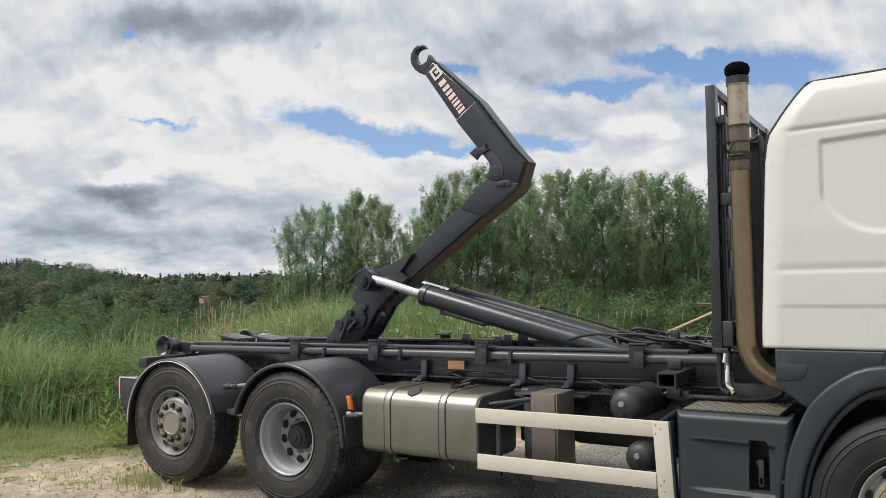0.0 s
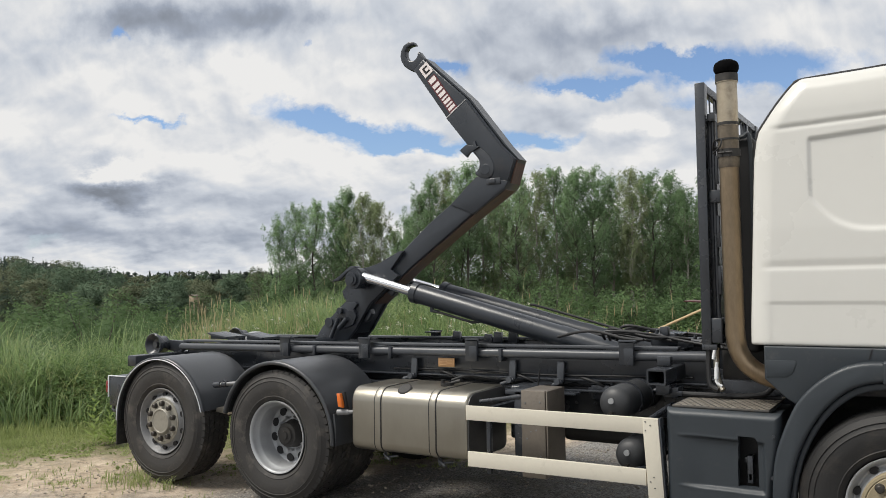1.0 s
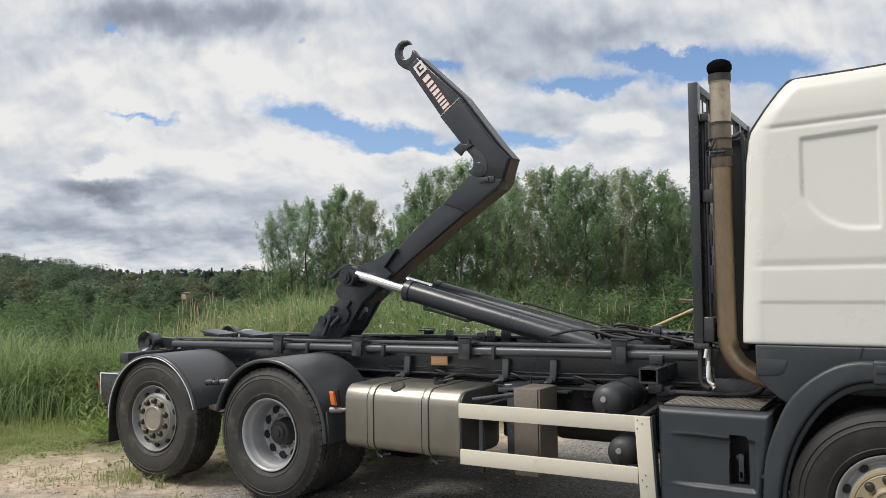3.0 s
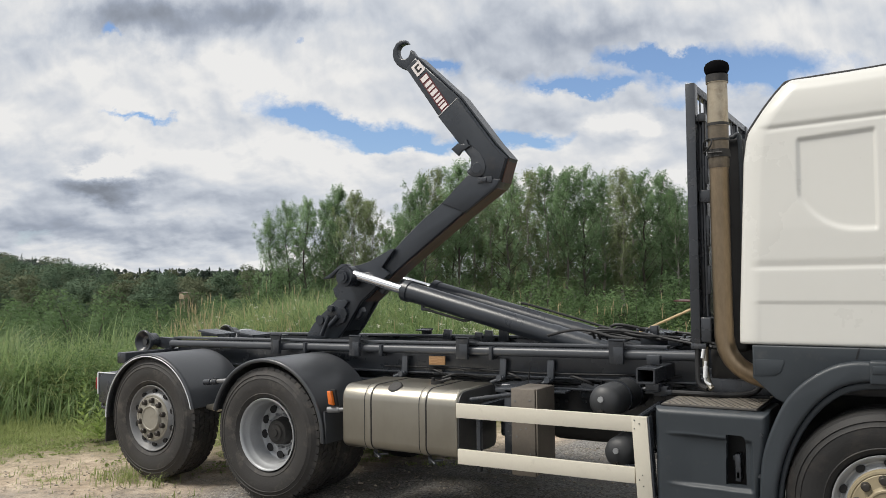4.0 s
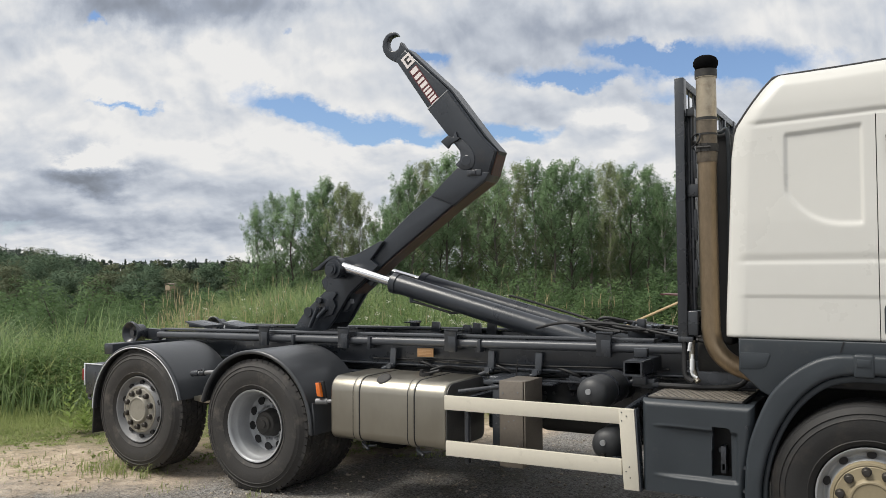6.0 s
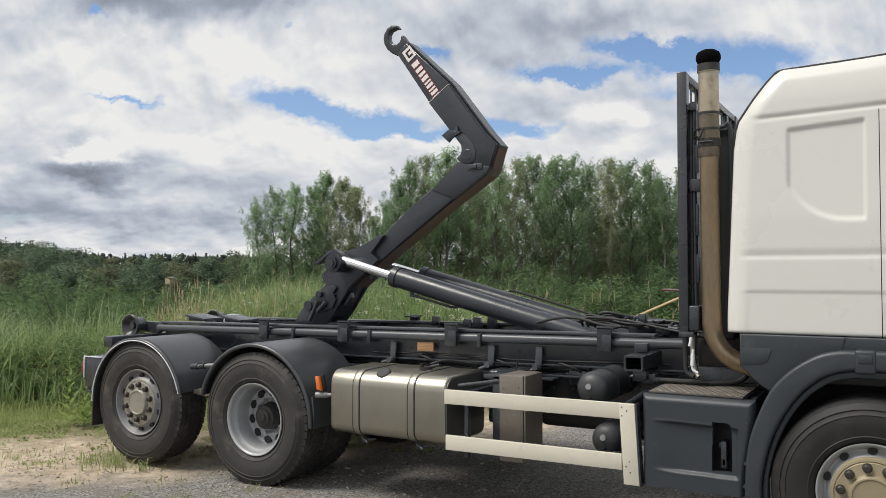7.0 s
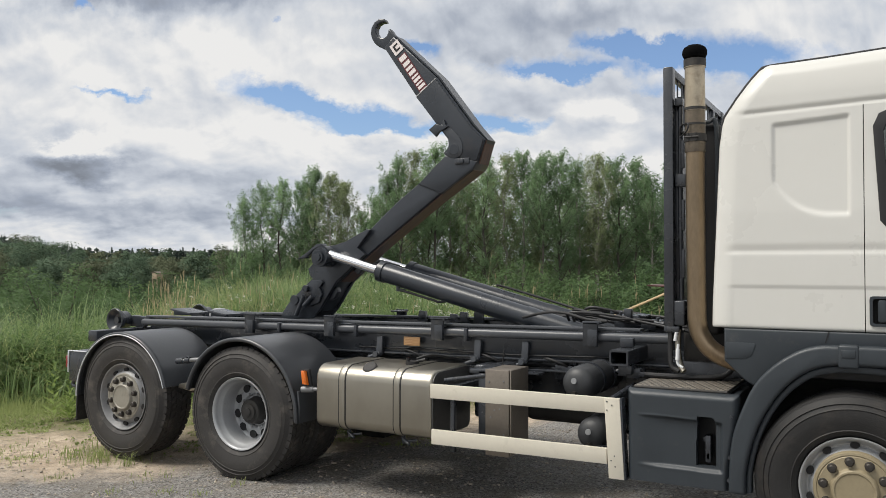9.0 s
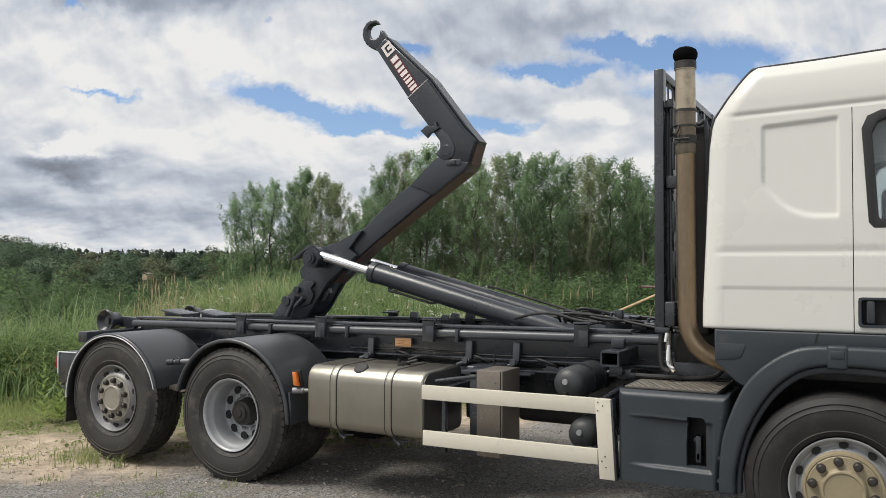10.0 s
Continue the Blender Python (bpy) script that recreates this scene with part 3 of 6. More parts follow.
for y0, y1 in ((0.86, 0.935), (1.565, 1.64)):
    part("chassis_rail", raked(prism([(-2.1, 0.74), (3.3, 0.72), (5.6, 0.72), (5.6, 1.0), (3.3, 1.0), (-2.1, 1.02)], y0, y1, 0.008)), CHASSIS, truck)
for s in (-1, 1):
    f = (lambda d: MID + s * d)
    part("guide_tube", raked(bx(-1.95, 3.24, f(0.56), f(0.50), 1.13, 1.195, r=0.026, seg=5)), GUIDESHEEN, truck, "dark painted rounded guide tube")
    part("top_rail", raked(bx(-1.95, 3.0, f(0.495), f(0.40), 1.205, 1.225, r=0.004)), GUIDESHEEN, truck)
    part("subframe_plate", raked(bx(-1.9, 3.2, f(0.478), f(0.462), 0.985, 1.20, r=0.003)), CHASSIS, truck)
    part("subframe_flange", raked(bx(-1.9, 3.2, f(0.51), f(0.46), 0.97, 0.985, r=0.003)), CHASSIS, truck)
    part("lower_flange", raked(bx(-1.9, 3.2, f(0.53), f(0.42), 0.895, 0.910, r=0.003)), CHASSIS, truck)
    for x in (-0.51, 0.38, 1.425, 2.67):
        g = raked(prism([(x - 0.06, 1.10), (x + 0.05, 1.10), (x + 0.05, 1.262), (x + 0.065, 1.262), (x + 0.065, 1.276), (x - 0.065, 1.276), (x - 0.06, 1.25)], f(0.585), f(0.565), 0.004))
        box(g, x - 0.06, x + 0.06, f(0.585), f(0.46), 1.255 + RAKE * x, 1.268 + RAKE * x, 0.003)
        box(g, x - 0.02, x + 0.05, f(0.60), f(0.585), 1.10 + RAKE * x, 1.22 + RAKE * x, 0.004)
        part("guide_lug", g, CHASSIS, truck)
    for x in (0.62, 1.65, -0.2):
        part("tube_clip", raked(bx(x, x + 0.028, f(0.575), f(0.49), 1.10, 1.20, r=0.005)), CHASSIS, truck)
    for x in (0.845, 1.745, 2.14, 2.9):
        g = raked(prism([(x - 0.028, 0.97), (x + 0.025, 0.97), (x + 0.034, 1.09), (x + 0.030, 1.11), (x - 0.020, 1.11)], f(0.535), f(0.515), 0.005))
        cyl(g, (x - 0.01, f(0.58), 0.965 + RAKE * x), (x - 0.01, f(0.50), 0.965 + RAKE * x), 0.023, 14)
        cyl(g, (x - 0.09, f(0.55), 0.945), (x + 0.02, f(0.55), 0.985), 0.013, 10)
        part("frame_bracket", g, BRACKET, truck)
for x in (-1.7, -0.9, 0.1, 1.0, 1.9, 2.7):
    part("cross_member", bx(x, x + 0.09, 0.80, 1.70, 1.08, 1.17, r=0.006), CHASSIS, truck)
for x0, x1 in ((-1.80, -1.58), (-1.30, -1.10)):
    part("stop_plate", prism([(x0, 1.205), (x1, 1.205), (x1, 1.228), (x0 - 0.05, 1.266), (x0 - 0.055, 1.256), (x0, 1.236)], 0.98, 1.24, 0.003), CHASSIS, truck)
part("pivot_cover", lathe([(-0.02, 0.10), (0.03, 0.09), (0.055, 0.05), (0.06, 0.001)], (-1.40, 1.20, 1.215), 30, axis="z"), RIM, truck, "pale rounded cover")
for x, h in ((0.72, 0.05), (1.15, 0.05), (1.30, 0.11), (1.05, 0.03), (2.05, 0.06)):
    part("stop_lug", prism([(x - 0.05, 1.19), (x + 0.05, 1.19), (x + 0.035, 1.23 + h), (x - 0.03, 1.235 + h)], 1.62, 1.66, 0.005), CHASSIS, truck)
lp = part("rating_plate", raked(bx(1.085, 1.235, 0.715, 0.728, 1.045, 1.115, r=0.002)), PLATE, truck, "orange brown printed metal plate")
for k in range(4):
    part("print_line", raked(bx(1.10, 1.165 + 0.05 * (k % 2), 0.711, 0.7155, 1.06 + 0.012 * k, 1.065 + 0.012 * k, r=0)), PLATEBAR, lp)

# fuel tank
tank = empty("fuel_tank", truck, "brushed steel fuel tank with two straps")


def tank_profile(o=0.0):
    """Outline in y and z."""
    out = []
    for cy_, cz_, a0, r in ((0.55, 0.88, 0, 0.07), (0.135, 0.835, 90, 0.11), (0.10, 0.56, 180, 0.075), (0.55, 0.55, 270, 0.07)):
        for k in range(7):
            a = radians(a0 + 15 * k)
            out.append((cy_ + (r + o) * math.cos(a), cz_ + (r + o) * math.sin(a)))
    return out


def tank_profile_x(o=0.0):
    return [(y, z + (0.012 if z > 0.8 else 0)) for y, z in tank_profile(o)]


part("shell", prism(tank_profile_x(), 0.738, 1.735, 0.018, 4, axis="x"), STEEL, tank, "brushed stainless steel shell", angle=50)
# end face, darkened by colour because it lies in shade
part("end_plate", prism(tank_profile_x(-0.012), 1.734, 1.745, 0.003, 2, axis="x"), ENDSHADE, tank, "tank end with shade in its dark steel colour")
for x in (0.955, 1.432):
    st = prism(tank_profile_x(0.006), x, x + 0.05, 0.004, 2, axis="x")
    part("strap", st, STEEL, tank)
    for dx in (-0.004, 0.052):
        part("strap_rubber", prism(tank_profile_x(0.003), x + dx - 0.004, x + dx + 0.006, 0.001, 1, axis="x"), HOSE, tank)
    part("strap_bolt", cyl(cyl(cy((x + 0.03, 0.10, 0.46), (x + 0.10, 0.07, 0.43), 0.012, 12), (x + 0.02, 0.12, 0.5), (x + 0.03, 0.12, 0.42), 0.014, 12), (x + 0.03, 0.10, 0.44), (x + 0.13, 0.13, 0.45), 0.008, 8), CHASSIS, tank)
capm = Matrix.Translation((1.178, 0.112, 0.928)) @ Matrix.Rotation(radians(35), 4, "X")
cb = lathe([(-0.03, 0.046), (0.006, 0.046), (0.010, 0.056), (0.030, 0.055), (0.037, 0.047), (0.039, 0.001)], seg=28, axis="z")
cb.transform(capm)
part("filler_cap", cb, HUBDARK, tank, "black filler cap")
part("sender", cyl(cyl(cy((1.40, 0.33, 0.96), (1.40, 0.33, 0.985), 0.05, 20), (1.38, 0.30, 0.98), (1.38, 0.30, 1.01), 0.014, 10), (1.42, 0.36, 0.98), (1.50, 0.36, 1.0), 0.012, 10), HOSE, tank)
part("tank_hose", tube([(1.42, 0.36, 1.0), (1.52, 0.42, 1.03), (1.60, 0.55, 1.0), (1.63, 0.7, 0.97)], 0.009), HOSE, tank)
part("guard_stay", bx(1.885, 1.915, 0.03, 0.07, 0.42, 0.86, r=0.005), CHASSIS, truck)
part("battery_box", bx(1.80, 2.10, 0.56, 0.85, 0.57, 0.96, r=0.02, seg=3), CHASSIS, truck, "dark battery box")
part("cross_bar", cyl(cy((1.80, 0.10, 0.895), (2.08, 0.22, 0.935), 0.016), (2.04, 0.2, 0.93), (2.10, 0.22, 0.935), 0.022), CHASSIS, truck)

# drive line and silencer between the rails, masses that also block light underneath
# two plates added to stop light falling through the frame and behind the tank
part("belly_plate", bx(-1.9, 3.2, 0.80, 1.70, 0.975, 0.99, r=0.0), CHASSIS, truck)
part("side_plate", bx(0.72, 2.30, 0.60, 0.86, 0.905, 0.917, r=0.002), CHASSIS, truck)
part("gearbox", bx(2.02, 3.6, 0.98, 1.52, 0.50, 0.98, r=0.06, seg=3), HUBDARK, truck)
part("drive_shaft", cy((0.1, 1.25, 0.58), (2.4, 1.25, 0.70), 0.055), HUBDARK, truck)
part("silencer", bx(0.75, 1.95, 1.72, 2.35, 0.48, 0.98, r=0.07, seg=3), HUBDARK, truck)
part("air_dryer", bx(0.75, 1.6, 0.95, 1.5, 0.66, 0.9, r=0.04, seg=3), HUBDARK, truck)

# tool box behind the guard
tb = empty("tool_box", truck, "brown grey metal tool box")
part("body", bx(2.09, 2.268, 0.155, 0.46, 0.40, 0.985, r=0.006), BOXSTEEL, tb)
part("front_lid", bx(2.272, 2.284, 0.16, 0.455, 0.41, 0.985, r=0.004), BOXSTEEL, tb)
for x, z in ((2.12, 0.90), (2.23, 0.91), (2.16, 0.71), (2.20, 0.72), (2.23, 0.55), (2.13, 0.66)):
    part("rivet", cy((x, 0.157, z), (x, 0.152, z), 0.006, 10), RIMDULL, tb)
part("box_bracket", box(bx(2.02, 2.085, 0.19, 0.26, 0.45, 0.97, r=0.006), 1.95, 2.08, 0.19, 0.80, 0.945, 0.975, r=0.006), CHASSIS, truck)
part("relay_box", box(bx(2.36, 2.50, 0.76, 0.86, 0.86, 0.97, r=0.012), 2.33, 2.36, 0.78, 0.84, 0.88, 0.95, r=0.004), CHASSIS, truck)
part("breather", cy((2.06, 0.5, 0.97), (2.075, 0.5, 1.09), 0.006, 8), HOSE, truck)

# air tanks, across the chassis
for x, z, r in ((2.735, 0.925, 0.110), (2.83, 0.605, 0.105)):
    a = empty("air_tank", truck, "black air reservoir with a round end")
    y = 0.17
    part("shell", lathe([(y, 0.001), (y + 0.008, r * 0.45), (y + 0.022, r * 0.75), (y + 0.045, r * 0.93), (y + 0.075, r), (0.85, r), (0.90, r * 0.8), (0.92, 0.001)], (x, 0, z), 40), AIRTANK, a)
    part("plug", cy((x - 0.01, y - 0.006, z + 0.02), (x - 0.01, y + 0.02, z + 0.02), 0.019, 14), RIM, a, "pale round plug")
    part("valve", cyl(cy((x, y + 0.01, z - 0.055), (x, y - 0.03, z - 0.055), 0.009, 10), (x, y - 0.03, z - 0.055), (x, y - 0.045, z - 0.055), 0.015, 10), NUT, a)
    for yy in (0.42, 0.66):
        part("band", lathe([(yy, r), (yy, r + 0.006), (yy + 0.03, r + 0.006), (yy + 0.03, r)], (x, 0, z), 40), CHASSIS, a)

# side guard
sg = empty("side_guard", truck, "cream white aluminium side guard rails")
part("rail", prism([(1.75, 0.783), (3.0, 0.788), (3.0, 0.884), (1.75, 0.880)], -0.012, 0.018, 0.004), GUARD, sg)
part("rail", prism([(1.76, 0.470), (3.0, 0.478), (3.0, 0.574), (1.76, 0.570)], -0.012, 0.018, 0.004), GUARD, sg)
part("post", prism([(2.985, 0.882), (3.083, 0.882), (3.110, 0.395), (3.014, 0.395)], -0.018, 0.03, 0.004), GUARD, sg)
part("post_cap", prism([(3.084, 0.886), (3.095, 0.886), (3.122, 0.393), (3.111, 0.393)], -0.015, 0.055, 0.003), CHASSIS, sg)
for x, z in ((3.005, 0.862), (3.035, 0.842), (3.005, 0.81), (3.05, 0.535), (3.03, 0.505), (3.055, 0.47)):
    part("rivet", cy((x, -0.016, z), (x, -0.0205, z), 0.0042, 8), CHASSIS, sg)
part("stay", tube([(3.02, 0.03, 0.87), (3.04, 0.30, 0.90), (3.05, 0.42, 0.91)], 0.018, n=2), CHASSIS, sg)
part("stay", bx(1.80, 1.85, 0.02, 0.80, 0.80, 0.85, r=0.006), CHASSIS, sg)
part("stay", bx(2.88, 2.94, 0.02, 0.80, 0.495, 0.545, r=0.006), CHASSIS, sg)

# crane support socket: open square tube across the chassis
so = holed_plate(rounded(2.92, 3.045, 1.045, 1.145, 0.010, 3), [rounded(2.932, 3.033, 1.057, 1.133, 0.006, 3)], 0.30, 0.86)
part("support_socket", so, CHASSIS, truck, "open square steel socket")
part("socket_lug", bx(2.93, 3.02, 0.50, 0.56, 1.15, 1.21, r=0.006), CHASSIS, truck)
part("socket_foot", bx(2.96, 3.05, 0.36, 0.50, 0.985, 1.044, r=0.006), CHASSIS, truck)
part("valve_block", box(bx(3.00, 3.09, 0.42, 0.56, 0.955, 1.02, r=0.006), 3.08, 3.12, 0.40, 0.44, 0.97, 1.0, r=0.003), CHASSIS, truck)

# step box under the cab
sb = empty("step_box", truck, "dark grey plastic step box with tread plate")


def step_panel():
    """Front of the step box: rounded edges, a middle field that sinks towards the step opening, with a crease above and below it."""
    bm = bmesh.new()
    xs, zs = np.linspace(3.122, 3.768, 150), np.linspace(0.405, 0.950, 128)
    grid = []
    for z in zs:
        row = []
        for x in xs:
            right = 3.715 + 0.055 * sstep(0.42, 0.90, z)
            xx = min(x, right)
            d = min(xx - 3.122, right - xx + 0.002, 0.952 - z)
            field = sstep(0.492, 0.520, z) * (1 - sstep(0.775, 0.800, z - 0.03 * (3.53 - xx))) * sstep(3.175, 3.36, xx) * (1 - sstep(3.66, 3.69, xx))
            crease = math.exp(-((z - 0.790 - 0.03 * (3.53 - xx)) / 0.010) ** 2) + math.exp(-((z - 0.505) / 0.010) ** 2)
            y = -0.006 + 0.022 * field - 0.004 * crease * sstep(3.18, 3.24, xx) * (1 - sstep(3.50, 3.56, xx)) + 1.4 * round_edge(max(0.0, d), 0.042)
            row.append(bm.verts.new((xx, y, z)))
        grid.append(row)
    for r0, r1 in zip(grid, grid[1:]):
        for i in range(len(xs) - 1):
            c = (r0[i].co + r1[i + 1].co) / 2
            if 3.528 + 0.05 * max(0.0, c.z - 0.60) < c.x < 3.642 and 0.528 < c.z < 0.818 and math.hypot(max(0.0, c.x - 3.612), max(0.0, c.z - 0.788)) < 0.03:
                continue
            bm.faces.new((r0[i], r0[i + 1], r1[i + 1], r1[i]))
    for v in [v for v in bm.verts if not v.link_faces]:
        bm.verts.remove(v)
    rim = [e for e in bm.edges if e.is_boundary]
    g = bmesh.ops.extrude_edge_only(bm, edges=rim)
    for v in g["geom"]:
        if isinstance(v, bmesh.types.BMVert):
            v.co.y = max(v.co.y + 0.04, 0.055)
    return bm


def round_edge(d, r):
    return 0.0 if d >= r else r * (1 - math.sqrt(max(0.0, 1 - (1 - d / r) ** 2)))


part("front_panel", step_panel(), TRIMPLASTIC, sb, angle=70)
part("step_well", bx(3.50, 3.68, 0.16, 0.24, 0.44, 0.88, r=0.01), LINER, sb)
part("step_bracket", box(box(bx(3.575, 3.605, 0.05, 0.12, 0.545, 0.70, r=0.004), 3.56, 3.60, 0.06, 0.14, 0.66, 0.69, r=0.004), 3.58, 3.60, 0.05, 0.12, 0.56, 0.60, r=0.003), CHASSIS, sb)
part("body", box(bx(3.13, 3.49, 0.05, 0.62, 0.43, 0.94, r=0.01), 3.68, 3.74, 0.05, 0.62, 0.43, 0.93, r=0.01), TRIMPLASTIC, sb)
part("tread_plate", bx(3.15, 3.70, 0.055, 0.66, 0.952, 0.965, r=0.003), TREAD, sb, "worn anti slip metal tread plate")
st = bmesh.new()
for i in range(13):
    for j in range(16):
        x, y = 3.18 + 0.0405 * i + (0.020 if j % 2 else 0), 0.075 + 0.0375 * j
        box(st, x - 0.0135, x + 0.0135, y - 0.0115, y + 0.0115, 0.9645, 0.9675, r=0)
tagged(part("tread_studs", st, STUD, sb), kind="stuff")

# front wheel arch
AO = [(3.715, 0.40), (3.72, 0.55), (3.735, 0.70), (3.775, 0.84), (3.850, 1.01), (3.930, 1.112), (4.025, 1.188), (4.115, 1.236), (4.205, 1.258), (4.30, 1.262), (4.60, 1.262), (4.75, 1.24), (4.88, 1.16), (4.98, 1.04), (5.05, 0.88), (5.08, 0.70), (5.09, 0.45)]
AI = [(3.805, 0.40), (3.808, 0.52), (3.835, 0.66), (3.878, 0.79), (3.942, 0.915), (4.02, 1.02), (4.105, 1.095), (4.18, 1.135), (4.27, 1.155), (4.35, 1.158), (4.55, 1.150), (4.68, 1.12), (4.80, 1.05), (4.89, 0.95), (4.95, 0.82), (4.98, 0.66), (4.985, 0.45)]
fa = empty("wheel_arch", truck, "dark grey plastic front wheel arch")


def dense(pts, n=4):
    return [(p.x, p.z) for p in smooth_path([(x, 0, z) for x, z in pts], n)]


part("outer_band", band(dense(AO), dense(AI), -0.035, 0.10, 0.022, 4), TRIMPLASTIC, fa, angle=50)
part("inner_lip", band([(4.36 + (x - 4.36) * 1.0, 0.5 + (z - 0.5) * 1.0) for x, z in dense(AI)], [(4.36 + (x - 4.36) * 0.945, 0.5 + (z - 0.5) * 0.935) for x, z in dense(AI)], 0.004, 0.09, 0.012, 3), TRIMPLASTIC, fa, angle=50)
part("arch_liner", band(dense(AO), [(4.36 + (x - 4.36) * 0.97, 0.5 + (z - 0.5) * 0.97) for x, z in dense(AO)], 0.09, 0.72, 0.0), LINER, fa)
part("arch_back", bx(3.74, 5.0, 0.70, 0.74, 0.37, 1.25, r=0.0), LINER, fa)
part("joint_cover", box(bx(4.285, 4.385, -0.042, 0.06, 1.145, 1.268, r=0.012, seg=3), 4.30, 4.37, -0.047, 0.0, 1.20, 1.245, r=0.006), TRIMPLASTIC, fa)
for x, z in ((3.745, 0.83), (3.735, 0.60), (3.73, 0.47)):
    part("screw", cy((x - 0.014, -0.02, z), (x - 0.014, 0.02, z), 0.010, 10), CHASSIS, fa)
part("skirt", prism([(3.685, 1.331), (5.6, 1.331), (5.6, 1.16), (4.9, 1.16), (4.70, 1.24), (4.28, 1.24), (4.10, 1.18), (3.90, 1.03), (3.86, 1.00), (3.80, 1.035), (3.685, 1.145)], 0.048, 0.10, 0.010, 3), TRIMPLASTIC, truck, "dark grey cab skirt")
part("skirt_press", prism([(3.695, 1.252), (3.845, 1.252), (3.858, 1.243), (3.835, 1.180), (3.80, 1.160), (3.695, 1.156)], 0.0445, 0.055, 0.0025, 2), TRIMPLASTIC, truck)
part("skirt_seam", prism([(4.215, 1.27), (4.222, 1.27), (4.240, 1.329), (4.233, 1.329)], 0.0455, 0.05, 0), BLACK, truck)
part("cab_floor", bx(3.74, 5.6, 0.12, 2.38, 1.06, 1.32, r=0.02), LINER, truck)
part("engine_cover", bx(3.22, 3.95, 1.05, 1.75, 0.98, 1.44, r=0.05, seg=3), HUBDARK, truck)

# bolts and lines along the chassis
BOLT_ME = finish(lathe([(0.0, 0.016), (-0.004, 0.016), (-0.005, 0.011), (-0.014, 0.010), (-0.015, 0.001)], seg=10), "bolt", CHASSIS)
random.seed(8)
for k in range(34):
    x = 0.75 + 0.073 * k
    link("bolt", BOLT_ME, truck, at=(x, 0.858, 0.80 + 0.06 * (k % 3 == 0) + 0.10 * (k % 4 == 1) + RAKE * x))
for z, y in ((0.925, 0.80), (0.945, 0.815), (1.02, 0.765)):
    part("brake_line", tube([(0.62, y, z), (1.3, y - 0.004, z + 0.012), (2.0, y, z + 0.004), (2.6, y - 0.005, z + 0.02), (3.1, y, z + 0.03)], 0.008, 8), HOSE, truck)
for x in (1.90, 2.48, 0.70):
    part("line_valve", cyl(cyl(bx(x, x + 0.07, 0.765, 0.83, 0.905, 0.965, r=0.008), (x + 0.035, 0.76, 0.93), (x + 0.035, 0.72, 0.93), 0.018, 12), (x + 0.03, 0.79, 0.96), (x + 0.03, 0.79, 1.0), 0.014, 10), CHASSIS, truck)
for x in (1.05, 1.72, 2.25):
    part("coupling_hose", tube([(x, 0.80, 0.99), (x + 0.06, 0.74, 1.015), (x + 0.16, 0.73, 0.99), (x + 0.22, 0.78, 0.95)], 0.010, 8), HOSE, truck)


# ---- cab ----
cab = empty("cab", truck, "white sleeper cab with pressed side panel")
FRONT = 5.72
REAR_Z = [1.334, 1.45, 2.0, 2.40, 2.52, 2.57, 2.62, 2.70, 2.78, 2.83, 2.855, 2.865]
REAR_X = [3.606, 3.608, 3.634, 3.650, 3.666, 3.680, 3.712, 3.768, 3.828, 3.872, 3.91, 3.95]


def rear_x(z):
    return float(np.interp(z, REAR_Z, REAR_X))


def top_z(x):
    return 2.862 + 0.034 * sstep(3.95, 4.9, x)


def press(x, z):
    """How far the sheet metal lies behind its flat plane."""
    d = 0.0
    low_z = z + 0.016
    # shallow recess with a large lower rear corner
    inx = sstep(3.944, 3.968, x - 0.22 * max(0.0, 2.16 - z) ** 1.2 * 1.9) * (1 - sstep(4.336, 4.350, x))
    low = 1.965 + 0.20 * max(0.0, 1 - (x - 3.95) / 0.33) ** 2.6
    inz = sstep(low - 0.005, low + 0.032, z) * (1 - sstep(2.488, 2.504, z - 0.06 * (x - 3.95)))
    d += 0.013 * inx * inz
    # swage lines low on the side, shoulder under the roof
    d += 0.006 * (sstep(1.775, 1.79, low_z) - sstep(1.79, 1.84, low_z)) * sstep(3.69, 3.73, x)
    d += 0.005 * (1 - sstep(1.585, 1.598, low_z)) * sstep(3.70, 3.74, x)
    roof = sstep(2.575, 2.60, z - 0.03 * (x - 3.75)) * sstep(3.72, 3.76, x)
    d += 0.005 * sstep(2.552, 2.564, z - 0.03 * (x - 3.75)) * (1 - sstep(2.572, 2.582, z - 0.03 * (x - 3.75))) * sstep(3.76, 3.82, x) - 0.005 * roof
    d += 0.30 * max(0.0, z - 2.66) ** 1.6 + 0.035 * max(0.0, z - 2.0)
    return d


def chamfer(d, w):
    """A flat fall towards an edge, with a soft crease at distance w from it."""
    t = w - d
    return 0.21 * (t + math.sqrt(t * t + 0.00012))


def side_y(x, z):
    dr = x - rear_x(z)
    dt = top_z(max(x, 3.95)) - z
    return 0.05 + press(x, z) + max(chamfer(dr, 0.095) + round_edge(dr, 0.035), chamfer(dt, 0.075) + round_edge(dt, 0.04)) + round_edge(z - 1.334, 0.018)


def side_sheet(xs_of, zs, mirror=False, hole=None):
    bm = bmesh.new()
    grid = []
    for z in zs:
        xs = xs_of(z)
        grid.append([bm.verts.new((x, (2.5 - side_y(x, z)) if mirror else side_y(x, z), min(z, top_z(max(x, 3.95))))) for x in xs])
    for r0, r1 in zip(grid, grid[1:]):
        for i in range(len(r0) - 1):
            c = (r0[i].co + r1[i + 1].co) / 2
            if hole and hole(c.x, c.z):
                continue
            bm.faces.new((r0[i], r0[i + 1], r1[i + 1], r1[i]))
    for v in [v for v in bm.verts if not v.link_faces]:
        bm.verts.remove(v)
    return bm, grid


